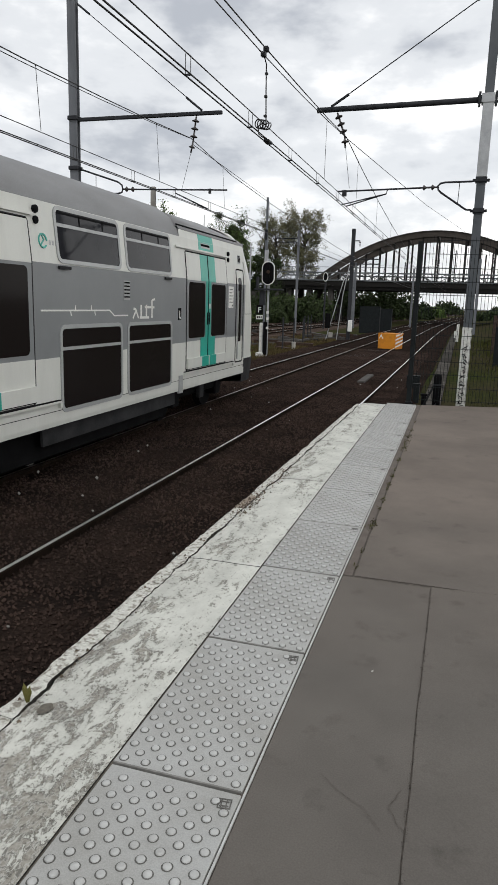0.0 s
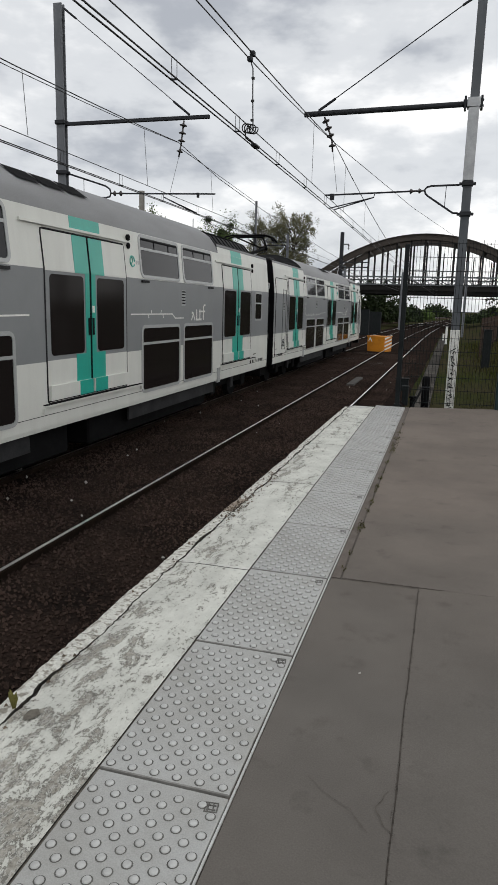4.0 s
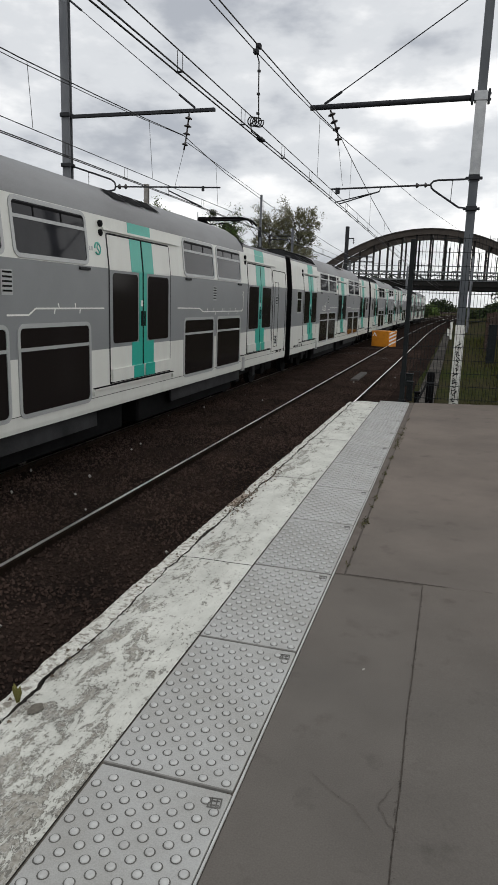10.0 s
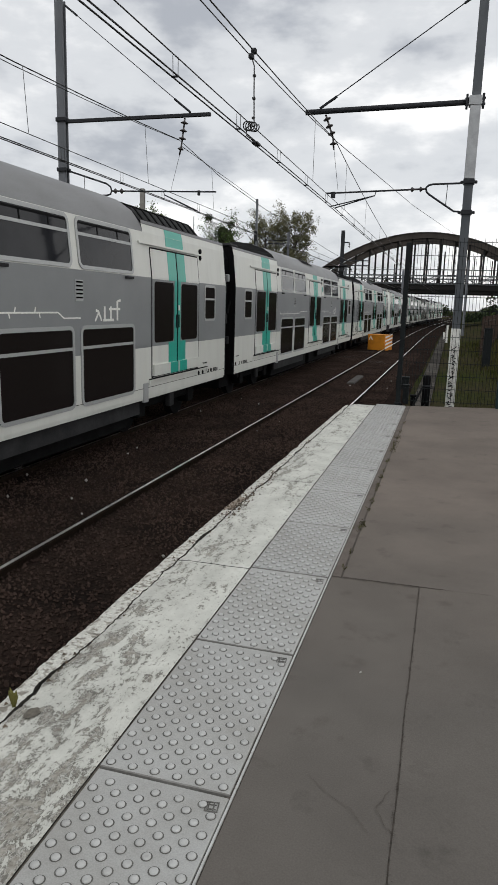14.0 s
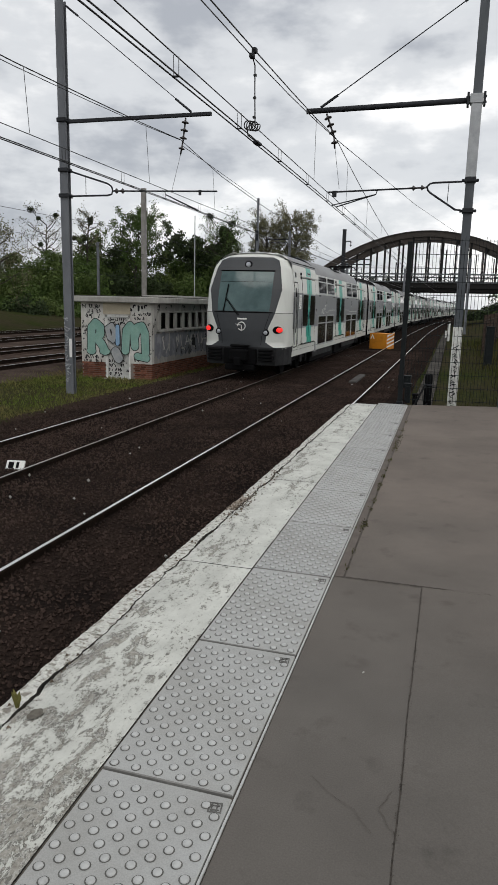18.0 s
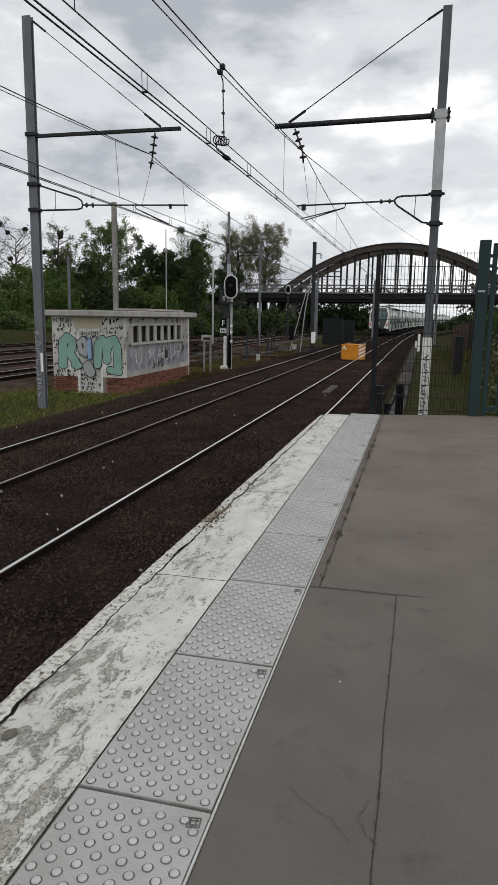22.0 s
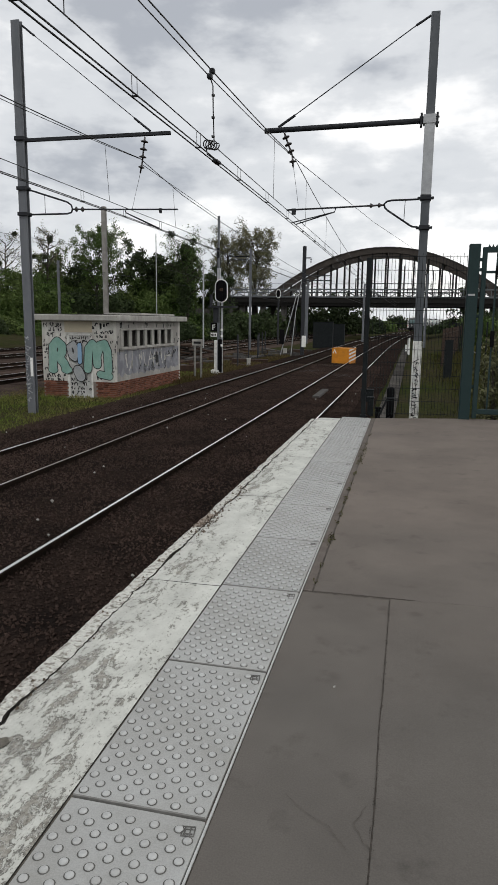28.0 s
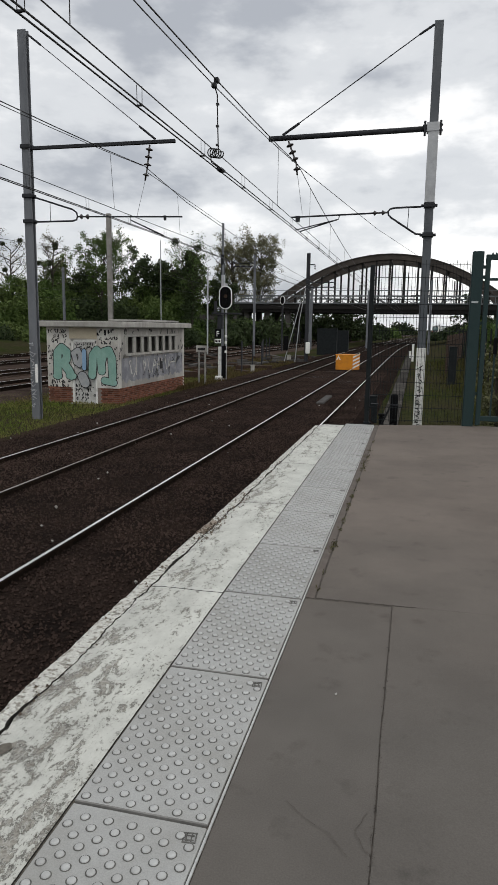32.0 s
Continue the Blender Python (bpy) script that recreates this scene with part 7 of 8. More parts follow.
def hut():
    x0, x1, y0, y1 = -12.42, -9.75, 21.5, 28.3
    zb, zw, zt = -1.25, -0.62, 1.44
    h = thing("hut", "flat-roofed rendered hut covered in graffiti, brick plinth", "hut")
    T = 0.22
    # front wall with a door opening, side wall with a louvre opening
    dx0, dx1, dz = -11.50, -10.55, 1.02
    bm = boxes((x0, dx0, y0, y0 + T, zw, zt), (dx1, x1, y0, y0 + T, zw, zt), (dx0, dx1, y0, y0 + T, dz, zt))
    part("front_wall", bm, M_RENDER, h, "cream rendered wall full of tags")
    wy0, wy1, wz0, wz1 = 22.15, 27.3, 0.55, 1.12
    bm = boxes((x1 - T, x1, y0 + T, wy0, zw, zt), (x1 - T, x1, wy1, y1 - T, zw, zt), (x1 - T, x1, wy0, wy1, zw, wz0), (x1 - T, x1, wy0, wy1, wz1, zt))
    part("side_wall", bm, M_RENDERGREY, h, "patchy grey rendered wall")
    part("back_wall", boxes((x0, x1, y1 - T, y1, zb, zt)), M_RENDER, h)
    part("side_wall", boxes((x0, x0 + T, y0 + T, y1 - T, zb, zt)), M_RENDER, h)
    part("inner_floor", boxes((x0 + T, x1 - T, y0 + T, y1 - T, zb, zb + 0.1)), M_DARKCON, h)
    # louvre bays
    n = 7
    for i in range(n + 1):
        yy = wy0 + (wy1 - wy0) * i / n
        part("mullion", boxes((x1 - 0.05, x1 + 0.02, yy - 0.13, yy + 0.13, wz0, wz1), bevel=0.01), M_PALECON, h, "pale concrete mullion")
    part("sill", boxes((x1 - 0.1, x1 + 0.09, wy0 - 0.2, wy1 + 0.2, wz0 - 0.09, wz0), bevel=0.012), M_PALECON, h)
    part("lintel", boxes((x1 - 0.1, x1 + 0.05, wy0 - 0.15, wy1 + 0.15, wz1, wz1 + 0.06), bevel=0.01), M_PALECON, h)
    # added dark sheet that stands in for the shade inside the openings
    part("dark_inner", boxes((x1 - 0.9, x1 - 0.85, wy0 - 0.3, wy1 + 0.3, -0.5, zt)), M_DARKCON, h)
    # roof slab
    part("roof", boxes((x0 - 0.28, x1 + 0.26, y0 - 0.26, y1 + 0.26, zt, zt + 0.20), bevel=0.02), M_PALECON, h, "thick pale concrete roof slab")
    part("roof_felt", boxes((x0 - 0.2, x1 + 0.18, y0 - 0.18, y1 + 0.18, zt + 0.20, zt + 0.225)), M_DARKCON, h)
    part("roof_plank", boxes((x1 - 1.6, x1 - 0.2, 24.2, 28.2, zt + 0.225, zt + 0.30), bevel=0.01), M_PALECON, h, "board lying on the roof")
    # door
    part("door_surround", boxes((dx0, dx0 + 0.07, y0 + 0.02, y0 + 0.2, zb, dz), (dx1 - 0.07, dx1, y0 + 0.02, y0 + 0.2, zb, dz), (dx0, dx1, y0 + 0.02, y0 + 0.2, dz - 0.07, dz)), M_WHITEPAINT, h)
    d = part("door", boxes((dx0 + 0.07, dx1 - 0.07, y0 + 0.05, y0 + 0.10, zb + 0.08, dz - 0.07), bevel=0.006), M_DOORMETAL, h, "grey metal door with scrawls")
    part("handle", boxes((dx1 - 0.2, dx1 - 0.12, y0 + 0.02, y0 + 0.05, -0.12, 0.0), bevel=0.006), M_ARM, d)
    part("threshold", boxes((dx0 - 0.05, dx1 + 0.05, y0 - 0.25, y0 + 0.1, zb - 0.1, zb + 0.09), bevel=0.015), M_PALECON, h)
    part("lintel_panel", boxes((dx0 - 0.06, dx1 + 0.02, y0 - 0.012, y0 + 0.01, dz + 0.03, zt - 0.01), bevel=0.004), M_BEIGE, h, "plain beige panel over the door")
    # plinth core behind the bricks
    part("plinth", boxes((x0 + 0.01, dx0, y0 + 0.012, y0 + T, zb, zw), (dx1, x1 - 0.012, y0 + 0.012, y0 + T, zb, zw), (x1 - T, x1 - 0.012, y0 + T, y1 - T, zb, zw)), M_MORTAR, h)
    me = bpy.data.meshes.new("brick")
    bm = boxes((-0.105, 0.105, -0.05, 0.05, -0.029, 0.029), bevel=0.004)
    bm.to_mesh(me)
    bm.free()
    tidy(me, M_BRICK, False)
    rng = random.Random(1)
    count = 0
    for r in range(9):
        z = zw - 0.035 - r * 0.068
        off = 0.055 if r % 2 else 0.0
        x = x0 + 0.11 + off
        while x < x1 - 0.08:
            if not dx0 - 0.08 < x < dx1 + 0.08:
                piece("brick", me, h, pose(x, y0 + 0.045, z, 0, 0, rng.uniform(-0.6, 0.6)))
                count += 1
            x += 0.22
        y = y0 + 0.11 + off
        while y < y1 - 0.05 and count < 330:
            piece("brick", me, h, pose(x1 - 0.045, y, z, 0, 0, 90 + rng.uniform(-0.6, 0.6)))
            count += 1
            y += 0.22
    # graffiti: fat outlined letters
    step = [0.0]
    paint = {"fill": M_GRAF, "grey": M_GRAFGREY, "blue": M_GRAFBLUE}

    def stroke(kind, pts, r):
        for a, b in zip(pts, pts[1:]):
            step[0] += 1
            bm = bmesh.new()
            capsule(bm, a, b, r + 0.027, y0 - 0.0025 - step[0] * 0.00006)
            part("graffiti_outline", bm, M_SCRAWL, h)
        for a, b in zip(pts, pts[1:]):
            step[0] += 1
            bm = bmesh.new()
            capsule(bm, a, b, r, y0 - 0.0075 - step[0] * 0.00006)
            part("graffiti", bm, paint[kind], h, "sprayed bubble letter shape")
    stroke("fill", [(-12.04, -0.22), (-12.02, 0.55), (-11.86, 0.72), (-11.68, 0.58), (-11.68, 0.36), (-11.80, 0.2), (-11.62, -0.02), (-11.52, -0.22)], 0.15)
    stroke("fill", [(-12.10, -0.24), (-11.98, -0.24)], 0.11)
    stroke("fill", [(-11.62, -0.24), (-11.42, -0.24)], 0.095)
    stroke("grey", [(-11.42, 0.55), (-11.24, 0.66), (-11.14, 0.45), (-11.2, 0.15), (-11.34, 0.25), (-11.40, 0.5)], 0.085)
    stroke("blue", [(-11.02, 0.62), (-11.02, 0.05)], 0.075)
    stroke("grey", [(-11.1, -0.25), (-11.0, -0.45)], 0.17)
    stroke("fill", [(-10.73, -0.18), (-10.68, 0.5), (-10.54, 0.66), (-10.40, 0.5), (-10.37, -0.02)], 0.142)
    stroke("fill", [(-10.37, 0.3), (-10.26, 0.62), (-10.10, 0.66), (-9.99, 0.42), (-9.97, -0.22)], 0.142)
    stroke("fill", [(-10.28, -0.36), (-9.93, -0.42)], 0.115)
    rng = random.Random(21)

    def glyphs(name, put, u0, u1, z0, z1, size, fill, thick, material=M_SCRAWL, label="black scrawled tags"):
        """Rows of small jagged strokes, none of them a letter."""
        bm = bmesh.new()
        z = z1 - size / 2
        while z > z0:
            u = u0 + rng.uniform(0, size)
            while u < u1:
                if rng.random() < fill:
                    w, h = size * rng.uniform(0.5, 0.85), size * rng.uniform(0.7, 1.05)
                    n = rng.randrange(4, 7)
                    pts = [(u + rng.uniform(-w, w) / 2, z + (rng.choice((-1, 0, 1)) * h / 2 + rng.uniform(-0.1, 0.1) * h)) for _ in range(n)]
                    for (ua, za), (ub, zb) in zip(pts, pts[1:]):
                        d = Vector((ub - ua, zb - za))
                        if d.length < 0.01:
                            continue
                        nn = Vector((-d.y, d.x)).normalized() * thick * 1.3
                        bm.faces.new([bm.verts.new(put(p.x, p.y)) for p in (Vector((ua, za)) + nn, Vector((ua, za)) - nn, Vector((ub, zb)) - nn, Vector((ub, zb)) + nn)])
                u += size * 0.72
            z -= size * 1.25
        tagged(part(name, bm, material, h_root, label), kind="stuff")
    h_root = h
    front = lambda x, z: (x, y0 - 0.0018, z)
    side = lambda y, z: (x1 + 0.008, y, z)
    leaf = lambda x, z: (x, y0 + 0.047, z)
    for u0, u1, z0, z1, sz, fl, th in ((-12.38, -11.62, 0.86, 1.36, 0.13, 0.85, 0.011), (-12.38, -12.18, -0.35, 0.8, 0.11, 0.75, 0.010), (-10.6, -9.8, 0.84, 1.12, 0.11, 0.8, 0.010),
                                       (-9.88, -9.77, -0.3, 0.8, 0.09, 0.7, 0.009), (-12.38, -11.55, -0.62, -0.38, 0.13, 0.85, 0.012), (-10.5, -9.8, -0.62, -0.42, 0.13, 0.9, 0.012), (-11.6, -11.5, -0.1, 0.9, 0.08, 0.6, 0.008)):
        glyphs("scrawl", front, u0, u1, z0, z1, sz, fl, th)
    glyphs("scrawl", leaf, -11.38, -10.68, 0.68, 0.93, 0.11, 0.9, 0.010)
    glyphs("scrawl", leaf, -11.38, -10.68, -1.05, -0.5, 0.12, 0.7, 0.012)
    glyphs("scrawl", side, 21.6, 27.9, 1.16, 1.40, 0.2, 0.45, 0.016)
    glyphs("scrawl", side, 21.55, 22.0, -0.2, 1.05, 0.22, 0.6, 0.016)
    glyphs("scrawl", side, 27.45, 28.2, 0.1, 1.05, 0.26, 0.6, 0.016)
    glyphs("scrawl", side, 24.9, 25.9, 0.15, 0.45, 0.16, 0.6, 0.012)
    glyphs("pale_scrawl", side, 22.2, 27.6, -0.45, 0.36, 0.62, 0.75, 0.02, M_RENDER, "pale sprayed loops over the faded coat")
    glyphs("scrawl", side, 23.2, 27.6, -0.3, 0.3, 0.34, 0.3, 0.016)
    # the thick black tag under the roof
    glyphs("scrawl", front, -10.66, -9.84, 1.15, 1.36, 0.19, 1.0, 0.018)
    # a broad faded coat on the long side, ragged along its foot
    bm = bmesh.new()
    top = [(21.75 + 0.235 * i, 0.40 + 0.04 * noise.noise((i * 0.9, 3, 0))) for i in range(28)]
    foot = [(21.75 + 0.1175 * i, -0.42 + 0.16 * noise.noise((i * 0.45, 1, 0)) + 0.1 * noise.noise((i * 1.3, 2, 0))) for i in range(55)]
    bm.faces.new([bm.verts.new((x1 + 0.0025, y, z)) for y, z in foot + top[::-1]])
    bmesh.ops.triangulate(bm, faces=bm.faces[:])
    part("old_paint", bm, M_OLDPAINT, h, "faded blue-grey paint coat")
    # ghost letters on the long side
    for i, (run, r) in enumerate((([(22.5, 0.35), (22.5, -0.25)], 0.16), ([(23.6, 0.4), (23.75, -0.3)], 0.13), ([(24.6, 0.42), (24.2, -0.3)], 0.14), ([(24.6, 0.42), (25.0, -0.3)], 0.14), ([(26.2, 0.35), (26.0, 0.0), (26.3, -0.25), (26.6, 0.05), (26.3, 0.35)], 0.12))):
        bm = bmesh.new()
        for j, (p, q) in enumerate(zip(run, run[1:])):
            d = (Vector(q) - Vector(p)).normalized()
            t0 = math.atan2(d.y, d.x)
            pts = [(q[0] + r * math.cos(t0 - 1.571 + 0.524 * k), q[1] + r * math.sin(t0 - 1.571 + 0.524 * k)) for k in range(7)] + [(p[0] + r * math.cos(t0 + 1.571 + 0.524 * k), p[1] + r * math.sin(t0 + 1.571 + 0.524 * k)) for k in range(7)]
            bm.faces.new([bm.verts.new((x1 + 0.0045 + 0.0001 * (i * 5 + j), y, z)) for y, z in pts])
        part("ghost_letter", bm, M_OLDLETTER, h, "faded dark sprayed shape")
    part("meter_plate", boxes((x1, x1 + 0.02, 25.35, 25.65, -0.15, 0.15), bevel=0.005), M_SCRAWL, h)


hut()


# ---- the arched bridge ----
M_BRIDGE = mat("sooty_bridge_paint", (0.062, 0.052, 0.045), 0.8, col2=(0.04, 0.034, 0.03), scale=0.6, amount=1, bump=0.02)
# much darker than the arch: the underside's shade is put into this colour
M_BRIDGESHADE = mat("shaded_bridge_steel", (0.02, 0.019, 0.018), 0.9)
M_BRIDGEGREY = mat("grey_bridge_rail", (0.13, 0.142, 0.145), 0.8, col2=(0.085, 0.092, 0.095), scale=0.8, amount=1)


def bridge():
    b = thing("arch_bridge", "sooty steel bowstring road bridge over the tracks", "bridge")
    cx, top, k = -4.35, 13.05, 0.0212
    ya, yb = 112.0, 121.0
    for y in (ya, yb):
        # rib
        bm = bmesh.new()
        rows = []
        for i in range(41):
            x = cx - 19.2 + 38.4 * i / 40
            zt = top - k * (x - cx) ** 2
            dep = 0.78 + 0.014 * abs(x - cx)
            rows.append([bm.verts.new(p) for p in ((x, y - 0.45, zt - dep), (x, y + 0.45, zt - dep), (x, y + 0.45, zt), (x, y - 0.45, zt))])
        for u, v in zip(rows, rows[1:]):
            for j in range(4):
                bm.faces.new((u[j], u[(j + 1) % 4], v[(j + 1) % 4], v[j]))
        bm.faces.new(rows[0])
        bm.faces.new(rows[-1][::-1])
        bmesh.ops.recalc_face_normals(bm, faces=bm.faces[:])
        part("arch_rib", bm, M_BRIDGE, b, "sooty curved arch rib")
        bm = bmesh.new()
        rows = []
        for i in range(41):
            x = cx - 19.2 + 38.4 * i / 40
            zt = top + 0.02 - k * (x - cx) ** 2
            rows.append([bm.verts.new(p) for p in ((x, y - 0.6, zt), (x, y + 0.6, zt), (x, y + 0.6, zt + 0.1), (x, y - 0.6, zt + 0.1))])
        for u, v in zip(rows, rows[1:]):
            for j in range(4):
                bm.faces.new((u[j], u[(j + 1) % 4], v[(j + 1) % 4], v[j]))
        bmesh.ops.recalc_face_normals(bm, faces=bm.faces[:])
        part("rib_flange", bm, M_BRIDGE, b)
        for i in range(15):
            x = cx - 15.05 + 2.15 * i
            zt = top - k * (x - cx) ** 2 - 0.78
            if zt > 6.6:
                part("hanger", boxes((x - 0.14, x + 0.14, y - 0.14, y + 0.14, 5.3, zt)), M_BRIDGESHADE, b)
    for x in (cx - 9, cx - 4.5, cx, cx + 4.5, cx + 9):
        z = top - k * (x - cx) ** 2 - 0.7
        part("wind_brace", boxes((x - 0.2, x + 0.2, ya + 0.4, yb - 0.4, z - 0.25, z + 0.2)), M_BRIDGE, b)
    # deck
    x0, x1 = -31, 46
    part("deck", boxes((x0, x1, ya - 1.2, yb + 1.2, 4.55, 5.25)), M_BRIDGESHADE, b, "bridge deck coloured dark for its shade")
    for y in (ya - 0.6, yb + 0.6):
        part("main_girder", boxes((x0, x1, y - 0.3, y + 0.3, 4.1, 5.3), (x0, x1, y - 0.45, y + 0.45, 4.05, 4.15), (x0, x1, y - 0.45, y + 0.45, 5.3, 5.4)), M_BRIDGESHADE, b)
    for i in range(18):
        x = x0 + 2 + 4.2 * i
        part("cross_girder", boxes((x - 0.15, x + 0.15, ya - 0.3, yb + 0.3, 4.2, 4.6)), M_BRIDGESHADE, b)
    # lattice parapet
    for y in (ya - 1.3, yb + 1.3):
        bm = bmesh.new()
        for z in (5.45, 6.62):
            box(bm, x0, x1, y - 0.07, y + 0.07, z - 0.11, z + 0.11)
        n = 38
        w = (x1 - x0) / n
        for i in range(n):
            xa = x0 + i * w
            tube(bm, [(xa, y, 5.5), (xa + w, y, 6.6)] if i % 2 else [(xa, y, 6.6), (xa + w, y, 5.5)], 0.085, 4)
            box(bm, xa - 0.06, xa + 0.06, y - 0.06, y + 0.06, 5.45, 6.6)
        part("lattice_parapet", bm, M_BRIDGEGREY, b, "grey steel lattice parapet")
    part("handrail", tubes([[(x0, ya - 1.0, 7.5), (x1, ya - 1.0, 7.5)]] + [[(x0 + 2.1 * i, ya - 1.0, 6.6), (x0 + 2.1 * i, ya - 1.0, 7.5)] for i in range(37)], 0.05, 4), M_BRIDGEGREY, b)
    # supports
    for x in (-27.5, -24.0, -20.5, 13.0, 17.0, 21.0, 28.0):
        for y in (ya, yb):
            part("pier", boxes((x - 0.45, x + 0.45, y - 0.45, y + 0.45, -1.2, 4.2), bevel=0.05), M_DARKCON, b, "concrete bridge pier")
    part("abutment", boxes((-40, -29, ya - 1.0, yb + 1.0, -1.2, 4.1), bevel=0.1), M_DARKCON, b, "sooty concrete abutment")
    part("abutment", boxes((30, 46, ya - 1.0, yb + 1.0, -1.2, 4.1), bevel=0.1), M_DARKCON, b)
    # slim line masts and a round-topped sign seen above the deck
    for x, h in ((-11.6, 10.2), (-9.7, 9.0), (-1.6, 11.0), (3.2, 10.3), (6.0, 9.6)):
        part("lamp_post", boxes((x - 0.09, x + 0.09, yb + 0.2, yb + 0.4, 5.2, h)), M_BRIDGESHADE, b)


bridge()


# ---- plants ----
def leaf_mesh(name, pts, size, rng, material, parent=None, label=""):
    """Small leaf cards at the points, turned at random."""
    pts = np.asarray(pts, float)
    n = len(pts)
    a = rng.normal(size=(n, 3))
    a /= np.linalg.norm(a, axis=1)[:, None]
    b = np.cross(a, rng.normal(size=(n, 3)))
    b /= np.linalg.norm(b, axis=1)[:, None]
    s = size * rng.uniform(0.55, 1.3, (n, 1))
    quad = np.stack([pts - a * s, pts - b * s * 0.55, pts + a * s, pts + b * s * 0.55], 1).reshape(-1, 3)
    me = bpy.data.meshes.new(name)
    me.vertices.add(n * 4)
    me.vertices.foreach_set("co", quad.ravel())
    me.loops.add(n * 4)
    me.loops.foreach_set("vertex_index", np.arange(n * 4, dtype=np.int32))
    me.polygons.add(n)
    me.polygons.foreach_set("loop_start", np.arange(0, n * 4, 4, dtype=np.int32))
    me.polygons.foreach_set("loop_total", np.full(n, 4, dtype=np.int32))
    me.update()
    tidy(me, material, False)
    ob = new(name, me)
    ob.parent = parent
    if label:
        ob["label"] = label
    return ob


def tree(x, y, base, height, spread, seed, material, leaves, size, label, low=0.35, mistle=0, lean=0.0, rise=0.0, limbs=13):
    rng = np.random.default_rng(seed)
    root = thing("tree", label, "tree", "trees behind the yard")
    bm = bmesh.new()
    H = height
    trunk = [Vector((x + lean * H * t + 0.25 * math.sin(t * 5 + seed), y + 0.2 * math.cos(t * 4 + seed), base + H * t)) for t in (0, 0.15, 0.3, 0.45, 0.6, 0.75, 0.88)]
    tube(bm, trunk, 0.02 * H, 7, r1=0.003 * H)
    tips, joints = [], []
    for k in range(limbs):
        t = low + (0.9 - low) * (k + rng.random()) / limbs
        i = min(5, int(t / 0.15))
        p = trunk[i].lerp(trunk[i + 1], min(1, (t - 0.15 * i) / 0.15))
        ang = k * 2.4 + rng.random()
        ln = spread * (0.55 + 0.5 * rng.random()) * (1.15 - 0.75 * abs(t - 0.55))
        up = 0.35 + rise + 0.5 * rng.random()
        q1 = p + Vector((math.cos(ang), math.sin(ang), up)) * ln * 0.5
        q2 = q1 + Vector((math.cos(ang + 0.4 * rng.normal()), math.sin(ang + 0.4 * rng.normal()), up + 0.2)) * ln * 0.5
        tube(bm, [p, q1, q2], 0.007 * H, 5, r1=0.0018 * H)
        joints += [q1, q2]
        for j in range(6):
            s = q1.lerp(q2, rng.random())
            e = s + Vector(rng.normal(size=3)) * ln * 0.26 + Vector((0, 0, ln * 0.12))
            tube(bm, [s, (s + e) / 2 + Vector(rng.normal(size=3)) * 0.05, e], 0.0022 * H, 4, r1=0.0008 * H)
            tips.append(e)
            for jj in range(3):
                e2 = e + Vector(rng.normal(size=3)) * ln * 0.15
                tube(bm, [e, e2], 0.001 * H, 3, ends=False)
                tips.append(e2)
    part("trunk", bm, M_BARK, root, "dark trunk and limbs")
    tp = np.array([tuple(v) for v in tips])
    c = tp[rng.integers(0, len(tp), leaves)] + rng.normal(size=(leaves, 3)) * spread * 0.075
    tagged(leaf_mesh("crown", c, size, rng, material, root, "airy crown of small leaves"), kind="stuff")
    for k in range(mistle):
        p = joints[int(rng.integers(0, len(joints)))]
        r = 0.3 + 0.3 * rng.random()
        d = rng.normal(size=(420, 3)) * np.array([1, 1, 0.85])
        d = d / np.linalg.norm(d, axis=1)[:, None] * (rng.random((420, 1)) ** 0.75) * r
        leaf_mesh("mistletoe", d + np.array(tuple(p)), 0.10, rng, M_MISTLE, root, "dark round mistletoe clump")
    return root


def bush(cx, cy, base, rx, ry, h, seed, material, leaves, size, label):
    """A shrub of many uneven clumps."""
    rng = np.random.default_rng(seed)
    root = thing("bush", label, "bush", "bushes")
    bm = bmesh.new()
    k = 14
    cl = []
    for i in range(k):
        a, r = rng.random() * 6.28, math.sqrt(rng.random())
        px_, py_ = cx + rx * r * math.cos(a) * 0.8, cy + ry * r * math.sin(a) * 0.8
        top = base + h * (0.45 + 0.5 * rng.random()) * (1 - 0.35 * r)
        tube(bm, [(px_ * 0.6 + cx * 0.4, py_ * 0.6 + cy * 0.4, base), (px_, py_, top)], 0.05, 4, r1=0.015)
        for f in (0.35, 0.65, 1.0):
            cl.append((px_, py_, base + (top - base) * f, (0.24 + 0.16 * rng.random()) * min(rx, h)))
    part("branchwork", bm, M_BARK, root)
    cl = np.array(cl)
    pick = cl[rng.integers(0, len(cl), leaves)]
    d = rng.normal(size=(leaves, 3))
    d = d / np.linalg.norm(d, axis=1)[:, None] * (rng.random((leaves, 1)) ** 0.33)
    p = pick[:, :3] + d * pick[:, 3:4] * np.array([1.15, 1.15, 0.9])
    p[:, 2] = np.maximum(p[:, 2], base + 0.02)
    tagged(leaf_mesh("foliage", p, size, rng, material, root), kind="stuff")
    return root


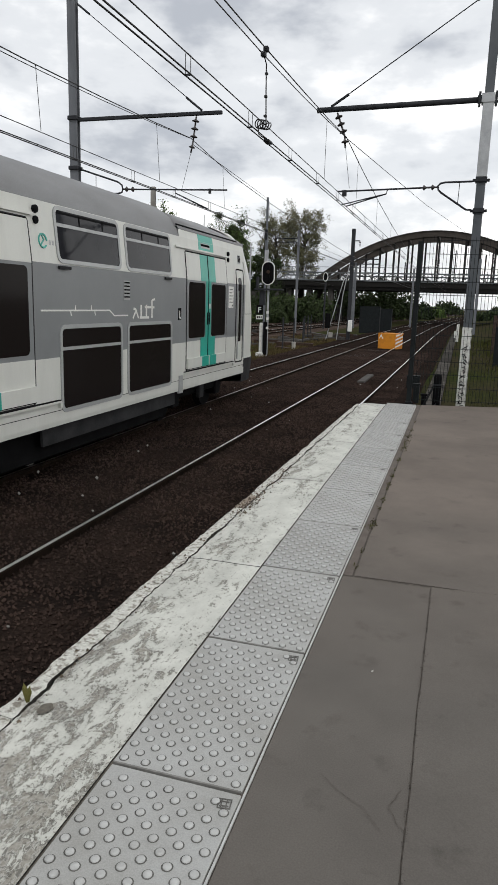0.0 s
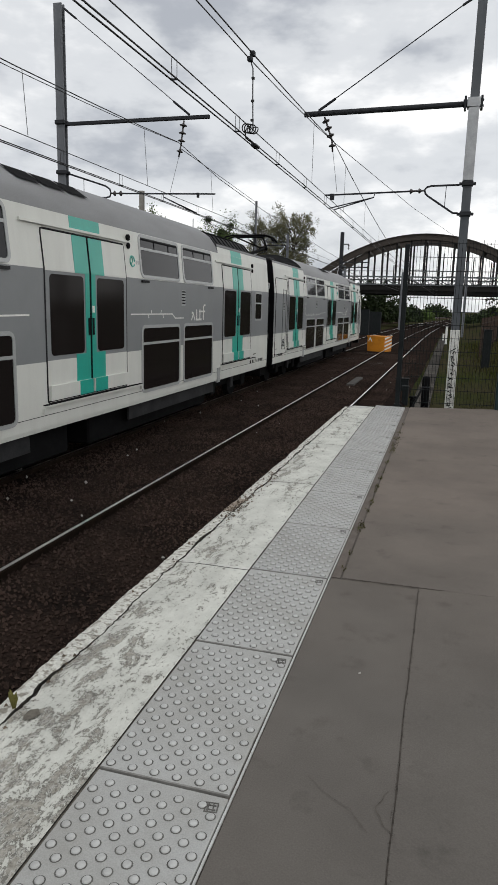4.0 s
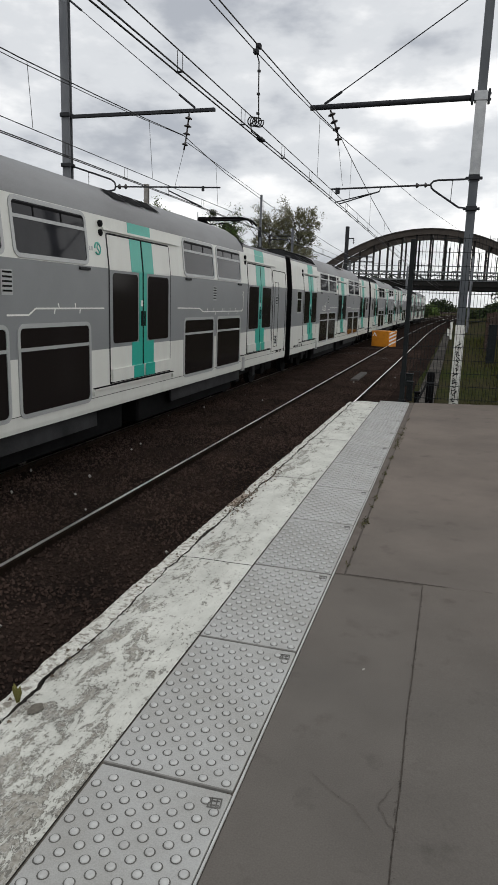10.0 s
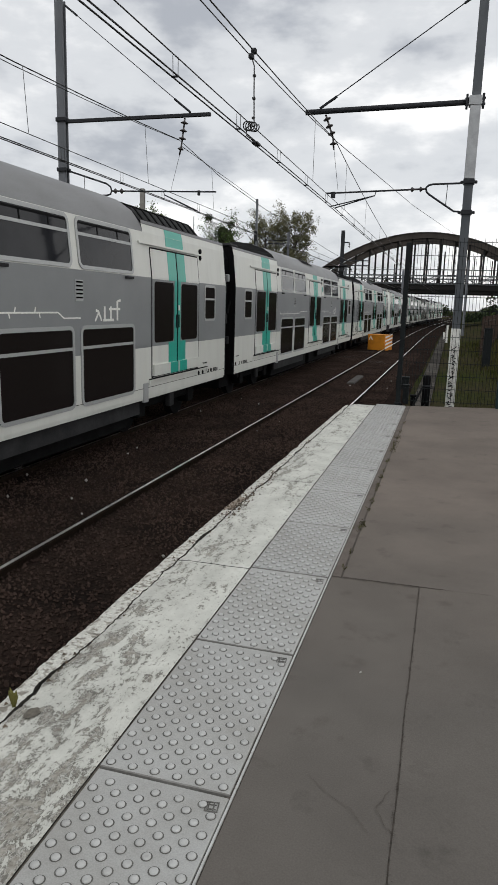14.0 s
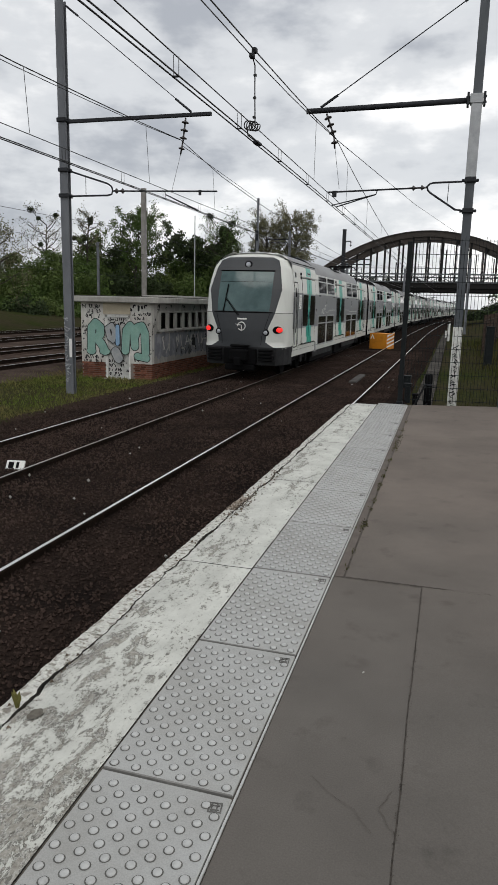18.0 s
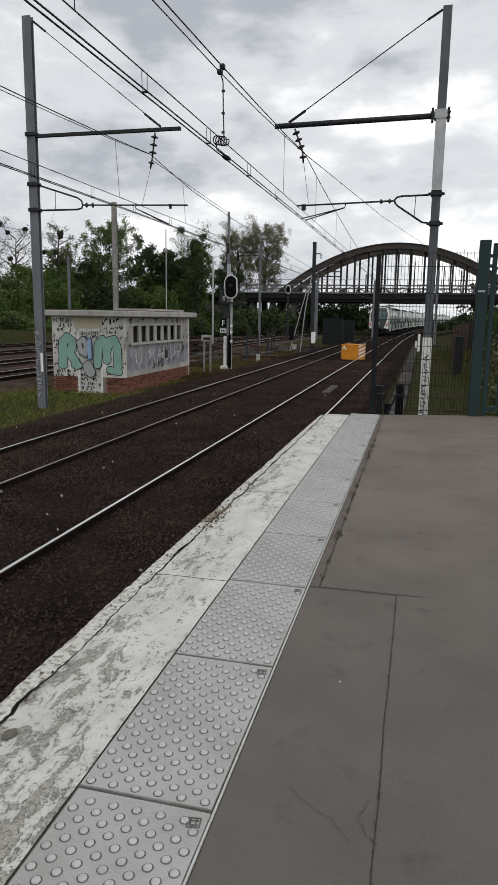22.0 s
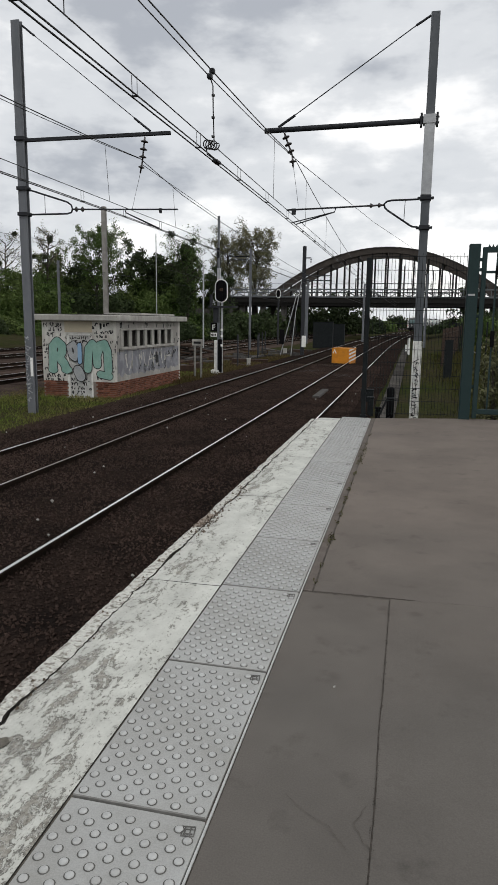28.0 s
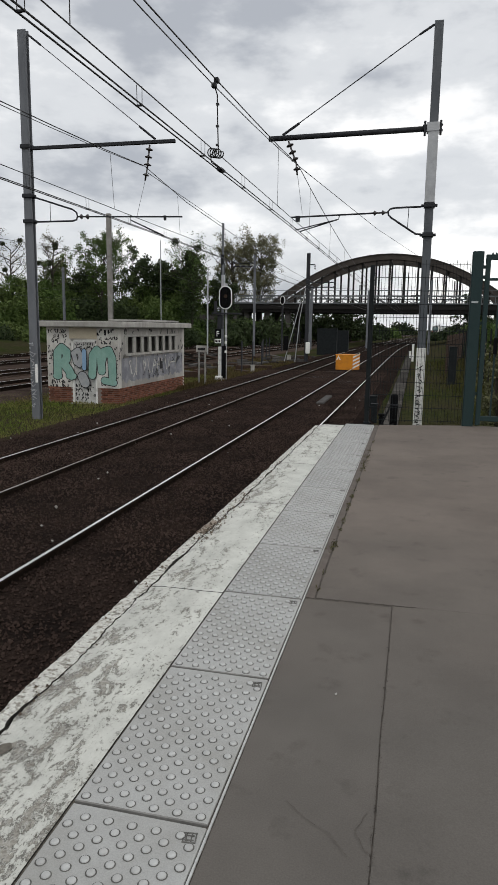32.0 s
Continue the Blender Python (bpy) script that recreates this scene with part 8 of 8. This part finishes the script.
def plants():
    # tall trees behind the yard
    tree(-54, 85, 0.5, 12.4, 3.0, 1, M_LEAFPALE, 900, 0.11, "nearly bare tree with dark mistletoe clumps", 0.4, 5, 0.02)
    tree(-47.6, 85, 0.5, 13.4, 2.2, 2, M_LEAFPALE, 800, 0.11, "tall nearly bare tree with mistletoe clumps", 0.45, 5)
    tree(-41, 86, 0.5, 12.6, 2.9, 3, M_LEAF, 12000, 0.12, "sparsely leaved tree behind the hut", 0.3, rise=0.3, limbs=17)
    tree(-38.5, 96, 0.5, 9.4, 3.4, 4, M_LEAFDARK, 11000, 0.22, "dense dark green tree", 0.25)
    tree(-35.0, 97, 0.5, 7.6, 3.0, 5, M_LEAFDARK, 11000, 0.22, "dense dark green tree", 0.25)
    tree(-30.3, 91, 0.5, 12.0, 3.2, 6, M_LEAF, 2600, 0.11, "ivy-clad tree with mistletoe and thin twigs", 0.35, 6)
    tree(-33.6, 126, 0.5, 15.6, 3.3, 7, M_LEAFPALE, 15000, 0.125, "tall airy tree in pale blossom behind the bridge", 0.3, rise=0.5, limbs=22)
    tree(-28.3, 126, 0.5, 15.6, 3.6, 8, M_LEAFPALE, 18000, 0.125, "tall airy tree in pale blossom behind the bridge", 0.25, rise=0.5, limbs=24)
    tree(-33.4, 99, 0.5, 8.8, 3.0, 21, M_LEAF, 12000, 0.15, "leafy green tree beside the ivy-clad one", 0.2, limbs=16)
    tree(-29.0, 102, 0.5, 7.2, 2.6, 22, M_LEAFDARK, 10000, 0.16, "low dark green tree near the bridge", 0.2, limbs=16)
    tree(-46.0, 90, 0.5, 7.6, 2.8, 23, M_LEAFDARK, 9000, 0.16, "dark green tree below a bare one", 0.2, limbs=15)
    tree(-51, 92, 0.5, 8.2, 3.2, 9, M_LEAF, 7000, 0.18, "green tree in young leaf", 0.25)
    tree(-36.2, 48, -0.9, 8.6, 3.3, 10, M_LEAFPALE, 5200, 0.085, "tree in pale young leaf beside the sidings", 0.3)
    for k in range(15):
        bush(-53 + 2.1 * k, 50 + 2.9 * k + 1.2 * math.sin(k * 2.2), -1.1, 2.2, 1.8, 2.5 + 0.6 * math.sin(k * 1.7), 330 + k, M_LEAFDARK if k % 3 else M_LEAF, 2600, 0.15, "low dark bush at the foot of the bank")
    for k in range(9):
        bush(9 + 3.2 * k, 130 + 6 * (k % 2), -1.0, 2.8, 2.4, 10.5 + 0.9 * math.sin(k * 2.0), 350 + k, M_LEAFDARK, 2600, 0.3, "green trees beyond the bridge")
    # ivy on the sixth
    rng = np.random.default_rng(44)
    zz = rng.uniform(2.5, 11.6, 5200)
    wide = 0.26 + 0.3 * np.sin(zz * 1.9) ** 2
    p = np.column_stack([-30.5 + rng.normal(0, 1, 5200) * wide, rng.normal(91, 0.5, 5200), zz])
    tagged(leaf_mesh("ivy", p, 0.17, rng, M_LEAFDARK), "dark ivy climbing up a trunk", "ivy", kind="stuff")
    # hedge bank
    r = random.Random(7)
    i = 0
    for k in range(20):
        t = k / 19
        x, y = -58 + 34 * t, 66 + 38 * t
        for row in range(2):
            xx, yy = x + r.uniform(-1.5, 1.5) - 3.0 * row, y + r.uniform(-1.5, 1.5) + 4.5 * row
            h = (7.0 + r.uniform(-0.9, 0.9)) + 2.3 * row if k < 15 else 3.6 + r.uniform(-0.4, 0.4)
            m = (M_LEAF, M_LEAF, M_LEAF, M_LEAFDARK)[r.randrange(4)]
            bush(xx, yy, -0.9 + (0.9 * row if k < 15 else 0), 3.1, 2.6, h, 100 + i, m, 7600, 0.17, "tall green bush on the bank behind the yard" if m is M_LEAF else "dark green bush on the bank behind the yard")
            i += 1
    for x, y, h, m in ((-46, 62, 3.0, M_LEAF), (-42, 66, 2.6, M_LEAF), (-37, 71, 2.8, M_LEAF), (-33, 76, 2.5, M_LEAFDARK), (-50, 58, 3.2, M_LEAF), (-29, 84, 3, M_LEAFDARK), (-26, 92, 3.2, M_LEAFDARK)):
        bush(x, y, -0.7, 2.6, 2.2, h, 300 + int(-x), m, 4000, 0.15, "low green bush before the bank")
    # scrub under and beyond the bridge
    for k in range(16):
        x, y = -24 + 3.0 * k, 150 + 10 * (k % 3)
        if abs(x - lane(y, -4.8)) < 7:
            continue
        bush(x, y, -1.2, 3.6, 3, 3.0 + 1.2 * (k % 2), 400 + k, M_LEAFDARK if k % 3 else M_LEAF, 1500, 0.4, "distant green scrub beyond the bridge")
    for k in range(14):
        x, y = -22 + 1.2 * (k % 5) - 0.6 * k, 102 - 2.0 * (k % 4)
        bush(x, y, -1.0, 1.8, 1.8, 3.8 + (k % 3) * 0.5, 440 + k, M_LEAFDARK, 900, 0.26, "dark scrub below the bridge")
    # only dark leaves here: the gloom under the deck is in their colour
    for k in range(9):
        bush(-26 + 1.9 * k, 128 + 7 * (k % 3), -1.2, 2.6, 2.4, 9.0 + 0.8 * (k % 2), 470 + k, M_LEAFDARK, 1500, 0.3, "scrub beyond the bridge, leaves coloured dark for shade")
    for k in range(26):
        a = k / 25
        if abs(-70 + 190 * a - lane(240, -4.8)) < 12:
            continue
        bush(-70 + 190 * a, 235 + 20 * math.sin(k * 2.1), -1.2, 6.5, 5, 4.6 + 1.6 * math.sin(k * 1.3), 500 + k, M_LEAFDARK if k % 2 else M_LEAF, 1300, 0.6, "distant belt of green trees")
    for k in range(7):
        bush(lane(330, -4.8) - 6 + 7 * k + (12 if k > 0 else -14), 335 + 6 * (k % 2), -1.2, 6.5, 5, 6.5, 560 + k, M_LEAFDARK, 1300, 0.7, "distant green trees where the tracks bend")
    # verge right of the near track
    for x, y, h, rx, m in ((1.9, 14.2, 2.6, 0.8, M_LEAFPALE), (2.6, 13.0, 3.0, 0.9, M_LEAFDARK), (3.6, 16, 3.0, 1.3, M_LEAFDARK), (3.9, 58, 1.5, 1.2, M_LEAFDARK),
                           (9.5, 50, 3.5, 2.0, M_LEAF), (7.8, 34, 3.6, 2.0, M_LEAF), (6.0, 62, 4.0, 2.6, M_LEAF), (9, 80, 4.5, 3, M_LEAFDARK), (12, 98, 4.5, 3.2, M_LEAFDARK)):
        bush(x, y, -0.95, rx, rx, h, 600 + int(y), m, 7000, 0.012 + 0.0019 * y, "leafy green shrub on the verge")


plants()


def grass():
    rng = np.random.default_rng(9)

    def field(n, fx, fy, hmin, hmax, name, label, fz):
        x, y = fx(n), fy(n)
        h = rng.uniform(hmin, hmax, n)
        a = rng.uniform(0, 6.28, n)
        z = fz(x, y)
        w = 0.006 + 0.0006 * np.hypot(x, y)
        dx, dy = np.cos(a) * w, np.sin(a) * w
        lx, ly = rng.normal(0, 0.35, n) * h, rng.normal(0, 0.35, n) * h
        v = np.stack([np.column_stack([x - dx, y - dy, z]), np.column_stack([x + dx, y + dy, z]), np.column_stack([x + lx, y + ly, z + h])], 1).reshape(-1, 3)
        me = bpy.data.meshes.new(name)
        me.vertices.add(n * 3)
        me.vertices.foreach_set("co", v.ravel())
        me.loops.add(n * 3)
        me.loops.foreach_set("vertex_index", np.arange(n * 3, dtype=np.int32))
        me.polygons.add(n)
        me.polygons.foreach_set("loop_start", np.arange(0, n * 3, 3, dtype=np.int32))
        me.polygons.foreach_set("loop_total", np.full(n, 3, dtype=np.int32))
        me.update()
        tidy(me, M_WEED if "dry" in label else (M_VERGE if "verge" in label else M_GRASS), False)
        tagged(new(name, me), label, "grass", kind="stuff")

    flat = lambda x, y: np.full(len(x), -1.2)
    field(42000, lambda n: -9.3 - 5.5 * rng.random(n) ** 1.2, lambda n: 10 + 26 * rng.random(n), 0.04, 0.15, "grass", "rough green grass beside the track and hut", flat)
    field(9000, lambda n: -8.9 - 1.2 * rng.random(n), lambda n: 27 + 26 * rng.random(n), 0.08, 0.3, "grass", "dry weeds along the far track", flat)
    field(12000, lambda n: -9.4 - 4.8 * rng.random(n) ** 0.8, lambda n: 31 + 30 * rng.random(n), 0.05, 0.2, "grass", "dry weeds among the old sleepers", flat)
    field(30000, lambda n: 0.4 + 8 * rng.random(n), lambda n: 12 + 45 * rng.random(n) ** 1.4, 0.08, 0.35, "grass", "long green grass on the verge behind the fence", lambda x, y: -1.2 + np.minimum(0.9, np.maximum(0, x - 1.2) * 0.22))


grass()


def seam_weeds():
    """Small dry clumps in the seam beside the tactile strip."""
    rng = np.random.default_rng(15)
    pts = []
    for y, n, r in ((3.75, 30, 0.02), (4.05, 20, 0.015), (4.55, 90, 0.04), (4.62, 70, 0.03), (5.0, 40, 0.025), (5.25, 60, 0.03), (5.6, 45, 0.025), (5.75, 70, 0.035), (6.05, 80, 0.035), (6.3, 40, 0.03),
                    (6.75, 50, 0.03), (7.3, 90, 0.05), (7.5, 90, 0.05), (7.75, 110, 0.06), (8.1, 130, 0.07), (8.5, 60, 0.05), (9.2, 40, 0.05)):
        n = int(n * 0.55)
        d = rng.normal(size=(n, 3)) * np.array([0.35, 1.3, 0.0]) * r
        p = d + np.array([-0.479 - 0.0015 * (y - 3.6), y, 0.0])
        p[:, 2] = 0.004 + 0.02 * rng.random(n) ** 1.5
        pts.append(p)
    tagged(leaf_mesh("seam_weeds", np.vstack(pts), 0.0072, rng, M_SEAMWEED), "dry brown and green weeds in the asphalt seam", "weeds", kind="stuff")


seam_weeds()


def yard_fence():
    f = thing("palisade_fence", "dark wire fence before the bushes and the bridge", "fence")
    for i in range(34):
        t = i / 33
        x, y = -48 + 30 * t, 60 + 50 * t
        part("fence_post", boxes((x - 0.05, x + 0.05, y - 0.05, y + 0.05, -1.2, 0.9)), M_FENCE, f)
    part("fence_rail", tubes([[(-48, 60, z), (-18, 110, z)] for z in (-0.6, 0.1, 0.8)], 0.03, 4), M_FENCE, f)


yard_fence()


def crack_weed():
    """One small leafy weed in the crack of the coping."""
    rng = random.Random(4)
    root = thing("crack_weed", "small green weed growing in the coping crack", "weed")
    for k in range(5):
        a, h = k * 1.3 + rng.random(), rng.uniform(0.05, 0.10)
        dx, dy = 0.3 * h * math.cos(a), 0.3 * h * math.sin(a)
        x, y, w = -1.452, 1.97, 0.007
        raw("leaf", [(x - w * math.sin(a), y + w * math.cos(a), 0.0), (x + w * math.sin(a), y - w * math.cos(a), 0.0), (x + dx * 0.6 + 1.6 * w * math.sin(a), y + dy * 0.6 - 1.6 * w * math.cos(a), h * 0.6),
                     (x + dx * 1.3, y + dy * 1.3, h), (x + dx * 0.6 - 1.6 * w * math.sin(a), y + dy * 0.6 + 1.6 * w * math.cos(a), h * 0.6)], [(0, 1, 2, 3, 4)], M_GRASS, root)


crack_weed()


motions()
